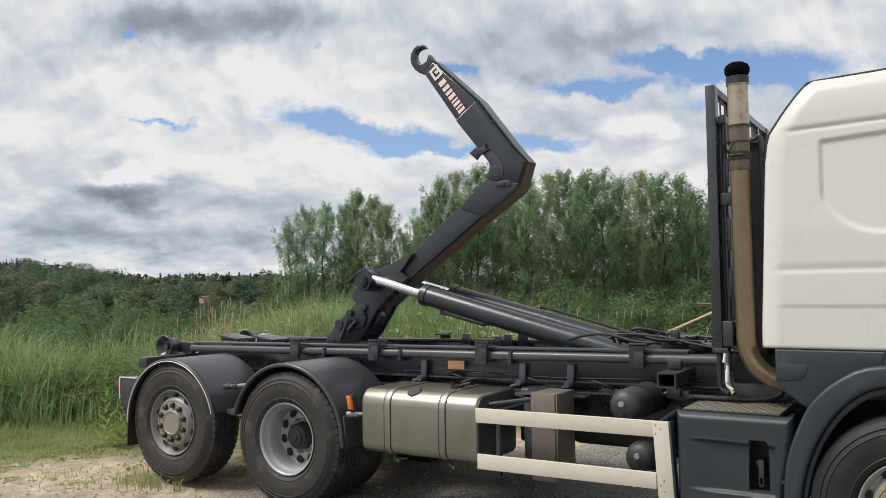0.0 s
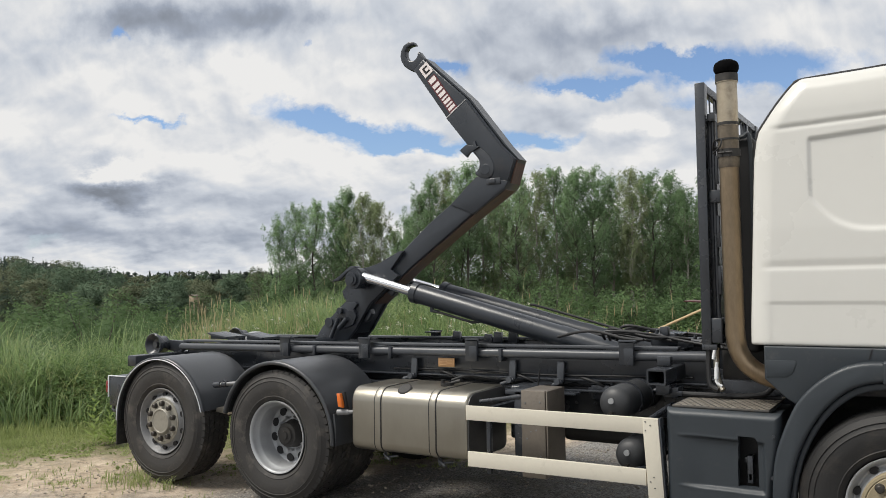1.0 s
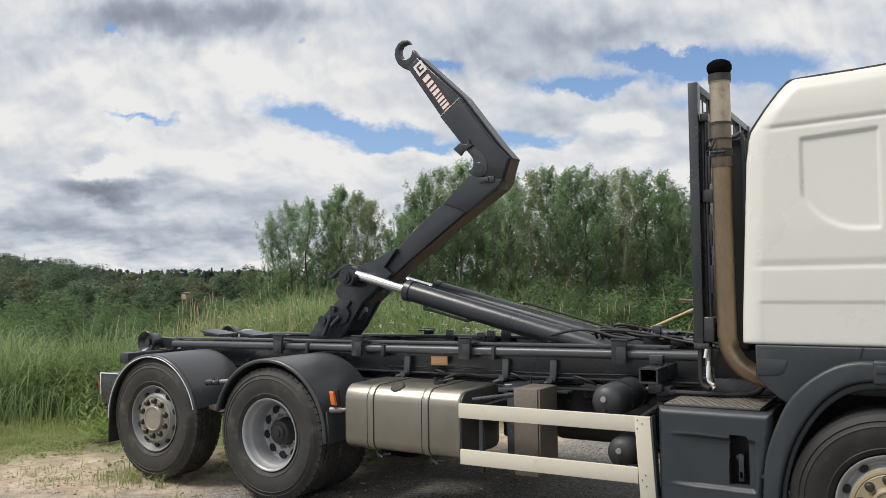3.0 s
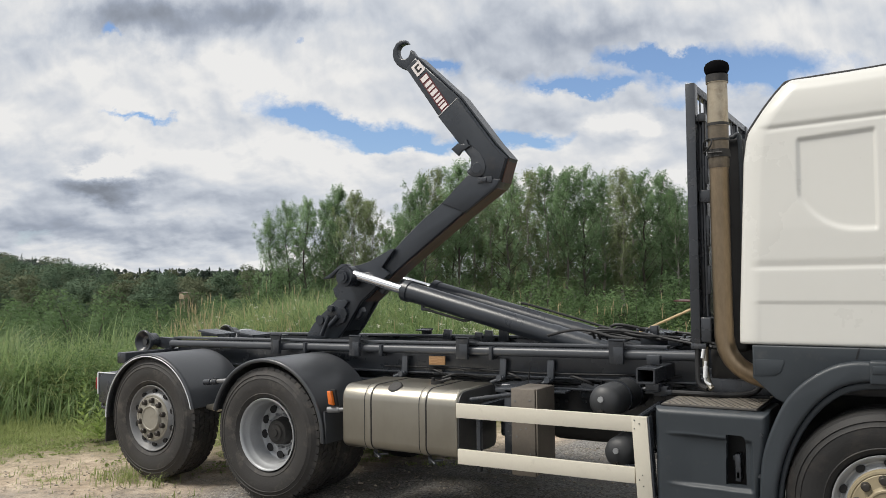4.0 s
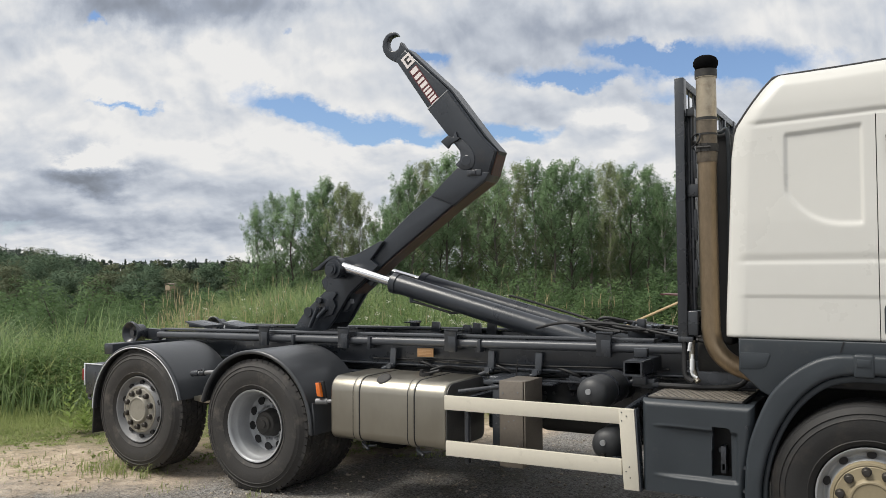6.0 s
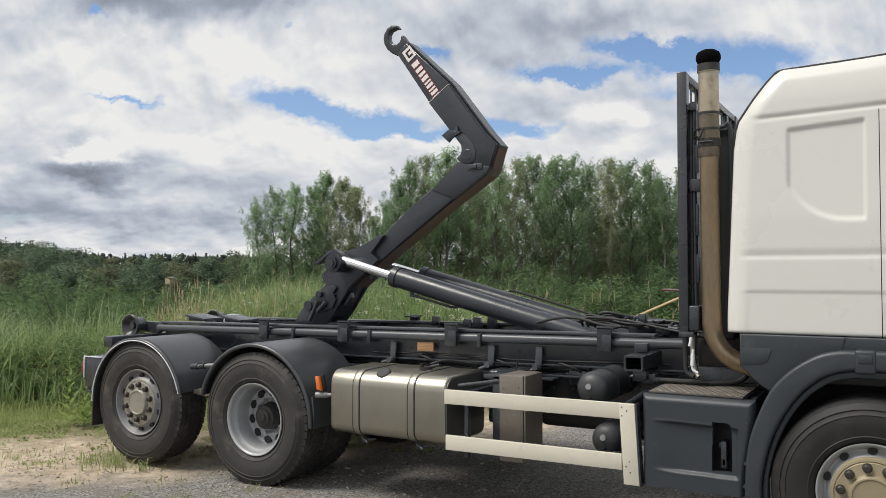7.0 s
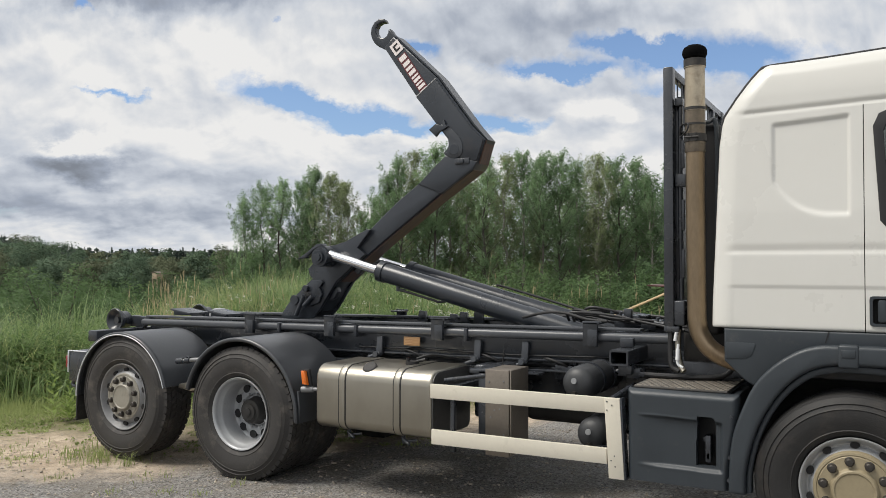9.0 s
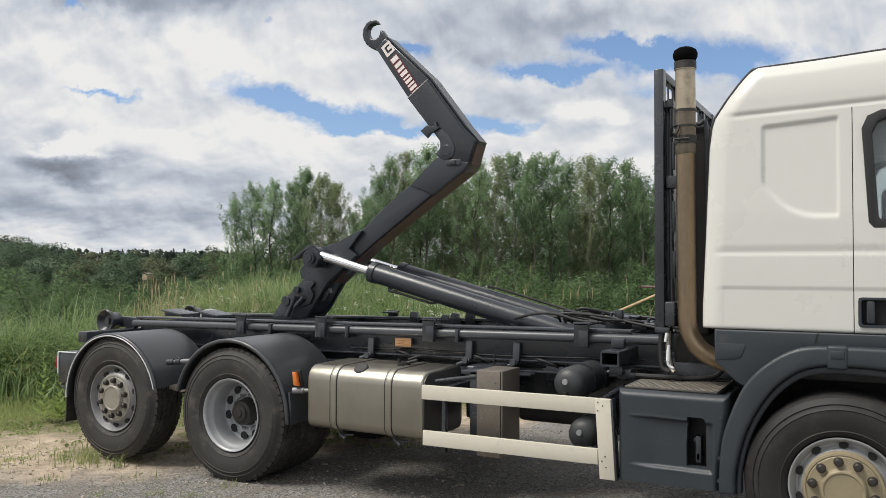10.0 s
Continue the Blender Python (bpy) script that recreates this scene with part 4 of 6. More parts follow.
ZS = [1.334 + 0.018 * (k / 4) ** 1.5 for k in range(4)] + list(np.linspace(1.354, 2.55, 112)) + list(np.linspace(2.562, 2.80, 30)) + list(np.linspace(2.806, 2.892, 16))
U = [0, 0.004, 0.010, 0.02, 0.035, 0.055, 0.08, 0.11]


def rear_cols(z):
    x0 = rear_x(z)
    return [x0 + u for u in U] + list(np.linspace(x0 + 0.122, 4.412, 78))


for mir in (False, True):
    bm, _ = side_sheet(rear_cols, ZS, mir)
    part("side_panel", bm, WHITE, cab, angle=60)


def in_window(x, z):
    """Side window opening: rounded, leaning rear edge."""
    x0 = 4.515 - 0.05 * (z - 1.93)
    if not (x0 < x < 5.50 and 1.925 < z < 2.515):
        return False
    for cx, cz, sx, sz in ((x0 + 0.07, 2.445, -1, 1), (x0 + 0.03, 1.955, -1, -1)):
        r = 0.07 if sz > 0 else 0.03
        if (x - cx) * sx > 0 and (z - cz) * sz > 0 and math.hypot(x - cx, z - cz) > r:
            return False
    return True


def handle_pocket(x, z):
    return 4.44 < x < 4.74 and 1.372 < z < 1.525


DZS = [z for z in ZS if z <= 2.575]
for mir in (False, True):
    door = empty("cab_door", cab, "white cab door with window")
    bm, _ = side_sheet(lambda z: list(np.linspace(4.4165, 5.55, 110)), DZS, mir, lambda x, z: in_window(x, z) or handle_pocket(x, z))
    part("door_skin", bm, WHITE, door, angle=60)
    yy = (lambda y: 2.5 - y) if mir else (lambda y: y)
    part("window_pane", prism([(4.47, 1.90), (5.52, 1.90), (5.52, 2.53), (4.47, 2.53)], yy(0.105), yy(0.110), 0), GLASS, door, "tinted side window")
    part("window_seal", band([(5.52, 2.545), (4.555, 2.540), (4.488, 2.512), (4.460, 2.445), (4.490, 1.935), (4.515, 1.905), (5.52, 1.902)],
                             [(5.52, 2.500), (4.580, 2.495), (4.535, 2.475), (4.510, 2.42), (4.537, 1.965), (4.55, 1.95), (5.52, 1.947)], yy(0.047), yy(0.106), 0.003), SEAL, door, "black rubber seal")
    part("handle_recess", holed_plate([(4.43, 1.365), (4.75, 1.365), (4.75, 1.535), (4.43, 1.535)], [], yy(0.085), yy(0.09)), BLACK, door)
    part("handle_frame", holed_plate(rounded(4.435, 4.745, 1.368, 1.530, 0.02), [rounded(4.450, 4.73, 1.382, 1.517, 0.015)], yy(0.044), yy(0.085)), TRIMPLASTIC, door)
    part("handle", prism(rounded(4.475, 4.515, 1.39, 1.51, 0.012), yy(0.040), yy(0.07), 0.006), TRIMPLASTIC, door, "dark door handle")
    bm, _ = side_sheet(lambda z: list(np.linspace(4.412, 5.62, 40)), [z for z in ZS if z >= 2.57], mir)
    part("roof_side", bm, WHITE, cab, angle=60)
    part("door_gap", bx(4.407, 4.422, yy(0.085), yy(0.13), 1.36, 2.60, r=0), BLACK, cab)
    part("front_pillar", bx(5.54, FRONT - 0.05, yy(0.07), yy(0.16), 1.36, 2.60, r=0.02), WHITE, cab)
# back wall, roof, front
bm = bmesh.new()
rows = []
for z in ZS:
    x = rear_x(z)
    y = side_y(x, z)
    rows.append([bm.verts.new((x, y, min(z, 2.862))), bm.verts.new((x - 0.01, y + 0.05, min(z, 2.862))), bm.verts.new((x - 0.01, 2.45 - y, min(z, 2.862))), bm.verts.new((x, 2.5 - y, min(z, 2.862)))])
for a, b in zip(rows, rows[1:]):
    for i in range(3):
        bm.faces.new((a[i], a[i + 1], b[i + 1], b[i]))
part("back_wall", bm, WHITE, cab, angle=60)
bm = bmesh.new()
rows = []
for x in np.linspace(3.95, 5.62, 24):
    z = top_z(x)
    y = side_y(x, z)
    rows.append([bm.verts.new((x, y + (2.5 - 2 * y) * k / 8, z + 0.05 * math.sin(math.pi * k / 8))) for k in range(9)])
for a, b in zip(rows, rows[1:]):
    for i in range(8):
        bm.faces.new((a[i], a[i + 1], b[i + 1], b[i]))
part("roof_skin", bm, WHITE, cab, angle=60)
part("front_wall", box(bx(FRONT - 0.12, FRONT, 0.14, 2.36, 1.36, 1.95, r=0.03), FRONT - 0.16, FRONT - 0.06, 0.2, 2.3, 2.5, 2.86, r=0.03), WHITE, cab)
part("windscreen", bx(FRONT - 0.10, FRONT - 0.09, 0.16, 2.34, 1.95, 2.5, r=0), GLASS, cab)
part("dashboard", bx(5.3, 5.6, 0.2, 2.3, 1.5, 1.92, r=0.05, seg=3), BLACK, cab)
part("seat_back", box(bx(4.55, 4.70, 0.35, 0.85, 1.5, 2.15, r=0.05, seg=3), 4.55, 5.0, 0.35, 0.85, 1.4, 1.55, r=0.04), HUBDARK, cab)
part("roof_seal", tube([(rear_x(z) - 0.004, side_y(rear_x(z), z) + 0.01, min(z, 2.866) + 0.004) for z in (2.53, 2.57, 2.62, 2.70, 2.78, 2.83, 2.855)]
                       + [(x, side_y(x, top_z(x)) + 0.012, top_z(x) + 0.004) for x in (4.05, 4.3, 4.6, 5.0, 5.5)], 0.010, n=4), SEAL, cab, "dark roof edge seal")

# exhaust stack
ex = empty("exhaust_stack", truck, "rust brown exhaust stack with black rain cap")
EX, EY = 3.475, 0.30
part("lower_pipe", tube([(EX, EY, 2.50), (EX, EY, 2.0), (EX + 0.004, EY, 1.45), (EX + 0.008, EY, 1.345), (EX + 0.028, EY, 1.265), (EX + 0.075, EY, 1.195), (EX + 0.145, EY + 0.005, 1.145), (EX + 0.225, EY + 0.01, 1.115), (EX + 0.33, EY + 0.02, 1.085)], 0.0575, 28), PIPE, ex, "heat stained brown pipe")
part("upper_pipe", lathe([(2.66, 0.060), (2.66, 0.0625), (2.93, 0.0605), (2.93, 0.066), (2.98, 0.066), (2.985, 0.05)], (EX, EY, 0), 36, axis="z"), PIPETOP, ex, "pale beige end pipe")
part("middle_pipe", lathe([(2.40, 0.0605), (2.40, 0.062), (2.672, 0.062), (2.672, 0.0605)], (EX, EY, 0), 36, axis="z"), PIPEMID, ex, "sooty brown middle pipe")
part("soot_band", lathe([(2.935, 0.0665), (2.935, 0.0675), (2.982, 0.0675), (2.982, 0.066)], (EX, EY, 0), 36, axis="z"), HUBDARK, ex)
part("rain_cap", lathe([(2.975, 0.03), (2.985, 0.05), (2.993, 0.066), (3.012, 0.075), (3.035, 0.075), (3.055, 0.066), (3.070, 0.042), (3.076, 0.001)], (EX, EY, 0), 32, axis="z"), CAPBLACK, ex, "black rubber rain cap")
for z, hh_, out_ in ((2.672, 0.009, 0.066), (2.575, 0.006, 0.066), (2.490, 0.024, 0.068)):
    part("clamp", lathe([(z - hh_, 0.061), (z - hh_, out_), (z + hh_, out_), (z + hh_, 0.061)], (EX, EY, 0), 36, axis="z"), HUBDARK, ex)
for dx in (-0.03, 0.015):
    part("clamp_bolt", cyl(cy((EX + dx, EY - 0.060, 2.465), (EX + dx, EY - 0.060, 2.515), 0.009, 10), (EX + dx - 0.02, EY - 0.068, 2.49), (EX + dx + 0.02, EY - 0.068, 2.49), 0.007, 8), HUBDARK, ex)
part("clamp_wire", tube([(EX - 0.10, EY + 0.03, 2.52), (EX - 0.085, EY - 0.01, 2.57), (EX - 0.03, EY - 0.066, 2.575), (EX - 0.035, EY - 0.07, 2.53), (EX - 0.09, EY - 0.01, 2.50)], 0.005), HOSE, ex)

# headboard frame behind the cab
hb = empty("headboard", truck, "dark steel headboard frame behind the cab")
part("post", bx(3.265, 3.325, 0.35, 0.43, 1.29, 2.97, r=0.006), CHASSIS, hb)
part("post", bx(3.265, 3.325, 2.07, 2.15, 1.29, 2.97, r=0.006), CHASSIS, hb)
for y in (0.78, 1.25, 1.72):
    part("bar", bx(3.28, 3.32, y, y + 0.05, 1.29, 2.92, r=0.005), CHASSIS, hb)
for z in (2.92, 2.60, 2.25, 1.75, 1.35):
    part("cross_bar", bx(3.27, 3.32, 0.43, 2.07, z, z + (0.05 if z > 2.9 else 0.035), r=0.005), CHASSIS, hb)
for k in range(13):
    part("mesh_wire", cy((3.30, 0.47 + 0.125 * k, 1.35), (3.30, 0.47 + 0.125 * k, 2.92), 0.006, 6), CHASSIS, hb)
part("back_panel", bx(3.322, 3.330, 0.50, 2.07, 1.32, 2.60, r=0.0), CHASSIS, hb, "dark sheet steel panel")
part("side_bracket", bx(3.33, 3.40, 0.38, 0.44, 2.20, 2.28, r=0.005), CHASSIS, hb)
part("side_bracket", bx(3.33, 3.38, 0.38, 0.44, 2.72, 2.77, r=0.005), CHASSIS, hb)
part("brace", tube([(3.36, 0.42, 2.78), (3.355, 0.42, 2.3), (3.36, 0.42, 1.4)], 0.016, n=2), CHASSIS, hb)
part("brace", tube([(3.335, 0.46, 2.62), (3.36, 0.42, 2.56), (3.40, 0.38, 2.54), (3.42, 0.36, 2.50)], 0.010), HOSE, hb)
part("fuse_box", bx(3.318, 3.392, 0.36, 0.46, 1.315, 1.475, r=0.010, seg=3), CHASSIS, hb)
part("lower_box", bx(3.265, 3.36, 0.34, 0.44, 1.275, 1.31, r=0.006), CHASSIS, hb)
for z0, z1 in ((1.62, 1.80), (1.92, 2.12), (2.32, 2.50)):
    part("clip_strip", bx(3.365, 3.385, 0.40, 0.42, z0, z1, r=0.004), CHASSIS, hb)
part("cable_duct", bx(3.300, 3.350, 0.435, 0.53, 1.32, 2.74, r=0.01), CHASSIS, hb)
part("air_intake", bx(3.42, 3.58, 0.52, 0.80, 1.25, 2.62, r=0.03, seg=4), BLACK, truck, "black air intake duct")
part("intake_edge", tube([(3.44, 0.50, 2.60), (3.52, 0.50, 2.62), (3.565, 0.50, 2.58), (3.57, 0.50, 2.0), (3.57, 0.50, 1.5)], 0.014), TRIMPLASTIC, truck)
for k in range(2):
    part("hose_end", tube([(3.30 + 0.05 * k, 0.37, 1.29), (3.30 + 0.05 * k, 0.36, 1.15), (3.31 + 0.06 * k, 0.35, 1.06), (3.36 + 0.03 * k, 0.34, 1.03)], 0.016 + 0.003 * k), HOSE if k == 0 else STEEL, truck)
part("coupling", cyl(cyl(tube([(3.385, 0.335, 1.055), (3.355, 0.335, 1.075), (3.350, 0.335, 1.12), (3.357, 0.335, 1.20)], 0.009, 10), (3.352, 0.335, 1.10), (3.355, 0.335, 1.17), 0.014, 12), (3.335, 0.34, 1.22), (3.345, 0.34, 1.275), 0.011, 12), EDGE, truck)
part("air_line", tube([(3.10, 0.42, 0.985), (3.25, 0.42, 0.985), (3.45, 0.44, 0.985), (3.60, 0.48, 1.0), (3.66, 0.5, 1.06), (3.68, 0.5, 1.14)], 0.017), HOSE, truck)
part("air_line", tube([(3.10, 0.45, 0.97), (3.30, 0.46, 0.965), (3.50, 0.5, 0.972), (3.70, 0.52, 0.975)], 0.014), HOSE, truck)

# ---- hook arm, half raised ----
arm = empty("hook_arm", truck, "dark grey hook lift arm standing half raised")
A0, A1 = 1.14, 1.36
TILT = [(-0.52, 1.195), (-0.50, 1.25), (-0.43, 1.34), (-0.33, 1.43), (-0.145, 1.58), (-0.175, 1.61), (-0.195, 1.67), (-0.155, 1.70), (-0.125, 1.74), (-0.07, 1.87), (0.10, 1.885), (0.22, 1.915),
        (0.46, 2.022), (0.50, 2.02), (0.36, 1.86), (0.44, 1.80), (0.12, 1.55), (-0.05, 1.31), (-0.14, 1.215)]
BOOM = [(0.0, 1.58), (0.24, 1.90), (0.46, 2.018), (0.57, 2.112), (0.75, 2.258), (1.09, 2.492), (1.235, 2.618), (1.53, 2.560), (1.50, 2.515), (1.15, 2.288), (0.56, 1.880), (0.12, 1.55)]
part("tilt_plate", prism(TILT, A0 - 0.045, A0 - 0.005, 0.006), ARM_PAINT, arm)
part("tilt_plate", prism(TILT, A1 + 0.005, A1 + 0.045, 0.006), ARM_PAINT, arm)
part("boom", prism(BOOM, A0, A1, 0.012, 3), ARM_PAINT, arm)
part("slide_face", prism([(1.495, 2.507), (1.15, 2.283), (0.56, 1.875), (0.14, 1.560), (0.14, 1.550), (0.56, 1.865), (1.15, 2.273), (1.495, 2.497)], A0 + 0.02, A1 - 0.02, 0), RUST, arm, "worn rusty slide face")
part("boom_sleeve", prism([(0.97, 2.40), (1.145, 2.555), (1.235, 2.628), (1.54, 2.566), (1.50, 2.505), (1.20, 2.31)], A0 - 0.012, A1 + 0.012, 0.010, 2), ARM_PAINT, arm)
part("tilt_web", prism([(-0.40, 1.25), (-0.20, 1.50), (0.05, 1.80), (0.30, 1.88), (0.40, 1.78), (0.1, 1.54), (-0.08, 1.28)], A0 + 0.0, A1, 0.004), ARM_PAINT, arm)
part("cover_wing", prism([(-0.28, 1.76), (-0.20, 1.80), (-0.06, 1.895), (0.0, 1.90), (0.02, 1.888), (-0.08, 1.85), (-0.18, 1.77)], A0 - 0.10, A0 - 0.03, 0.004), ARM_PAINT, arm)
part("pivot_boss", cyl(cyl(cy((0.06, 0.93, 1.775), (0.06, 1.57, 1.775), 0.085, 30), (0.06, 0.905, 1.775), (0.06, 1.6, 1.775), 0.055, 24), (0.06, 0.895, 1.775), (0.06, 1.61, 1.775), 0.035, 18), ARM_PAINT, arm)
part("lock_hook", prism([(-0.22, 1.50), (-0.12, 1.565), (-0.02, 1.57), (0.0, 1.55), (-0.04, 1.50), (-0.01, 1.44), (-0.05, 1.36), (-0.14, 1.33), (-0.20, 1.36), (-0.16, 1.42), (-0.24, 1.44)], A0 - 0.075, A0 - 0.045, 0.005), ARM_PAINT, arm)
part("lock_pin", cyl(cy((-0.18, A0 - 0.11, 1.49), (-0.18, A0, 1.49), 0.03, 16), (-0.20, A0 - 0.09, 1.33), (-0.10, A0 - 0.09, 1.42), 0.022, 12), ARM_PAINT, arm)
part("lock_rod", cyl(cy((-0.30, A0 - 0.08, 1.24), (-0.21, A0 - 0.08, 1.42), 0.02, 12), (-0.345, A0 - 0.06, 1.38), (-0.345, A0 - 0.02, 1.38), 0.045, 20), ARM_PAINT, arm)
part("end_lug", prism([(0.02, 1.38), (0.06, 1.47), (0.10, 1.50), (0.11, 1.46), (0.07, 1.40)], A0 + 0.0, A0 + 0.06, 0.004), ARM_PAINT, arm)
part("end_lug", prism([(0.26, 1.66), (0.32, 1.62), (0.36, 1.66), (0.32, 1.71)], A0 + 0.02, A0 + 0.08, 0.004), ARM_PAINT, arm)
JIB = [(0.60, 3.64), (0.925, 3.185), (0.955, 3.155), (1.15, 2.89), (1.20, 2.85), (1.27, 2.75), (1.30, 2.70), (1.285, 2.66), (1.23, 2.645), (1.36, 2.575), (1.53, 2.555), (1.60, 2.745), (1.48, 2.865), (1.145, 3.305), (0.70, 3.725)]
HOOK = [(0.575, 3.892), (0.555, 3.922), (0.50, 3.932), (0.45, 3.908), (0.418, 3.862), (0.410, 3.81), (0.422, 3.762), (0.455, 3.712), (0.50, 3.676), (0.545, 3.652), (0.66, 3.60), (0.74, 3.69), (0.66, 3.765), (0.618, 3.822),
        (0.602, 3.818), (0.597, 3.79), (0.583, 3.765), (0.556, 3.751), (0.52, 3.754), (0.487, 3.776), (0.467, 3.812), (0.467, 3.85), (0.487, 3.880), (0.525, 3.893)]
part("jib", prism(JIB, A0 + 0.01, A1 - 0.01, 0.012, 3), ARM_PAINT, arm)
part("hook", prism(HOOK, 1.215, 1.285, 0.012, 3), ARM_PAINT, arm, "worn steel hook")
part("jib_back", prism([(0.70, 3.728), (1.148, 3.308), (1.485, 2.87), (1.604, 2.748), (1.59, 2.70), (1.615, 2.745), (1.497, 2.880), (1.160, 3.318), (0.71, 3.738)], A0 + 0.035, A1 - 0.035, 0.002, 1), ARM_PAINT, arm)
part("jib_side", prism([(0.945, 3.16), (1.14, 3.30), (1.475, 2.86), (1.59, 2.735), (1.53, 2.57), (1.40, 2.575), (1.30, 2.72), (1.16, 2.895)], A0 - 0.010, A0 + 0.012, 0.005, 2), ARM_PAINT, arm)
part("sleeve_edge", prism([(0.943, 3.162), (1.138, 3.302), (1.144, 3.296), (0.950, 3.156)], A0 - 0.013, A0 + 0.012, 0.002, 1), WORNEDGE, arm, "worn bright edge of the sleeve")
part("jib_edge", prism([(1.145, 3.297), (1.477, 2.861), (1.588, 2.741), (1.582, 2.733), (1.470, 2.855), (1.140, 3.290)], A0 - 0.012, A0 + 0.012, 0.002, 1), ARM_PAINT, arm)
part("jib_catch", prism([(1.085, 2.86), (1.155, 2.795), (1.185, 2.83), (1.25, 2.86), (1.275, 2.875), (1.25, 2.885), (1.235, 2.93), (1.215, 2.92), (1.22, 2.885), (1.15, 2.905)], A0 - 0.03, A0 - 0.004, 0.004), ARM_PAINT, arm)
part("knuckle", lathe([(A0 - 0.018, 0.001), (A0 - 0.018, 0.042), (A0 - 0.014, 0.048), (A0 - 0.010, 0.056), (A0 - 0.006, 0.066), (A0 - 0.002, 0.070), (A1 + 0.008, 0.076), (A1 + 0.014, 0.070), (A1 + 0.014, 0.001)], (1.325, 0, 2.680), 36), ARM_PAINT, arm)
part("knuckle_web", prism(dense([(1.17, 2.875), (1.235, 2.82), (1.268, 2.75), (1.262, 2.69), (1.225, 2.65), (1.30, 2.605), (1.385, 2.62), (1.405, 2.70), (1.365, 2.79), (1.28, 2.865), (1.20, 2.90)], 3), A0 - 0.016, A0 - 0.002, 0.005, 2), CHASSIS, arm)
part("knuckle_block", box(bx(1.33, 1.47, A0 - 0.02, A0 + 0.1, 2.545, 2.60, r=0.008), 1.36, 1.42, A0 - 0.03, A0 - 0.015, 2.555, 2.59, r=0.004), CHASSIS, arm)
part("slide_face", prism([(1.53, 2.553), (1.60, 2.74), (1.606, 2.738), (1.545, 2.548)], A0 + 0.03, A1 - 0.03, 0), RUST, arm)
# sticker with plain bars instead of lettering
stk = empty("sticker", arm, "white and dark red printed sticker")
dirv, up = Vector((0.325, 0, -0.455)).normalized(), Vector((0.455, 0, 0.325)).normalized()
org = Vector((0.655, A0 + 0.006, 3.635))


def sticker(name, s0, s1, t0, t1, mat, lift):
    bm = bmesh.new()
    for k in ((s0, t0), (s1, t0), (s1, t1), (s0, t1)):
        bm.verts.new(org + dirv * k[0] + up * k[1] + Vector((0, -lift, 0)))
    bm.faces.new(bm.verts[:])
    g = bmesh.ops.extrude_face_region(bm, geom=bm.faces[:])
    bmesh.ops.translate(bm, vec=(0, 0.0015, 0), verts=[v for v in g["geom"] if isinstance(v, bmesh.types.BMVert)])
    return part(name, bm, mat, stk, smooth=False)


sticker("backing", 0.145, 0.60, 0.006, 0.100, SIGNRED, 0.000)
x = 0.155
for w in (0.060, 0.046, 0.036, 0.046, 0.022, 0.036, 0.022, 0.036, 0.044):
    sticker("letter_bar", x, x + 0.80 * w, 0.016, 0.090, SIGNWHITE, 0.002)
    x += w + 0.010
sticker("badge", 0.0, 0.115, 0.006, 0.105, SIGNWHITE, 0.000)
sticker("badge_mark", 0.025, 0.09, 0.03, 0.085, BLACK, 0.002)
sticker("badge_mark", 0.045, 0.075, 0.05, 0.085, SIGNWHITE, 0.004)

# lift cylinders
for y in (1.01, 1.49):
    c = empty("lift_cylinder", truck, "dark grey hydraulic lift cylinder with chrome rod")
    P = lambda x: (x, y, 1.648 - 0.2612 * (x - 0.687))
    part("barrel", cy(P(0.70), P(2.75), 0.083, 36), ARM_PAINT, c)
    part("gland", cyl(cy(P(0.665), P(0.72), 0.092, 36), P(0.655), P(0.67), 0.080, 36), ARM_PAINT, c)
    part("base_collar", cyl(cy(P(2.03), P(2.10), 0.088, 36), P(2.04), P(2.75), 0.086, 36), ARM_PAINT, c)
    part("rod", cy(P(0.10), P(0.68), 0.042, 28), CHROME, c, "polished chrome piston rod")
    part("rod_eye", lathe([(y - 0.04, 0.03), (y - 0.04, 0.075), (y + 0.04, 0.075), (y + 0.04, 0.03)], (0.06, 0, 1.805), 28), ARM_PAINT, c)
    part("port", cyl(cy((0.86, y - 0.02, 1.535), (0.86, y - 0.02, 1.485), 0.018, 12), (0.85, y - 0.02, 1.495), (0.93, y - 0.02, 1.485), 0.014, 10), ARM_PAINT, c)
    part("pressure_line", tube([(0.87, y - 0.02, 1.49), (0.96, y - 0.03, 1.475), (1.20, y - 0.03, 1.415), (1.27, y - 0.02, 1.40), (1.40, y - 0.02, 1.42)], 0.011), HOSE, c)
    part("top_line", tube([P(1.55)[:2] + (P(1.55)[2] + 0.10,), P(1.60)[:2] + (P(1.60)[2] + 0.115,), P(2.0)[:2] + (P(2.0)[2] + 0.115,), P(2.4)[:2] + (P(2.4)[2] + 0.115,), (2.7, y + 0.05, 1.27)], 0.010), HOSE, c) if y > 1.2 else None
part("cylinder_mount", box(bx(2.62, 2.84, 0.86, 1.64, 1.03, 1.19, r=0.01), 2.60, 2.68, 0.90, 0.94, 1.0, 1.24, r=0.01), CHASSIS, truck)

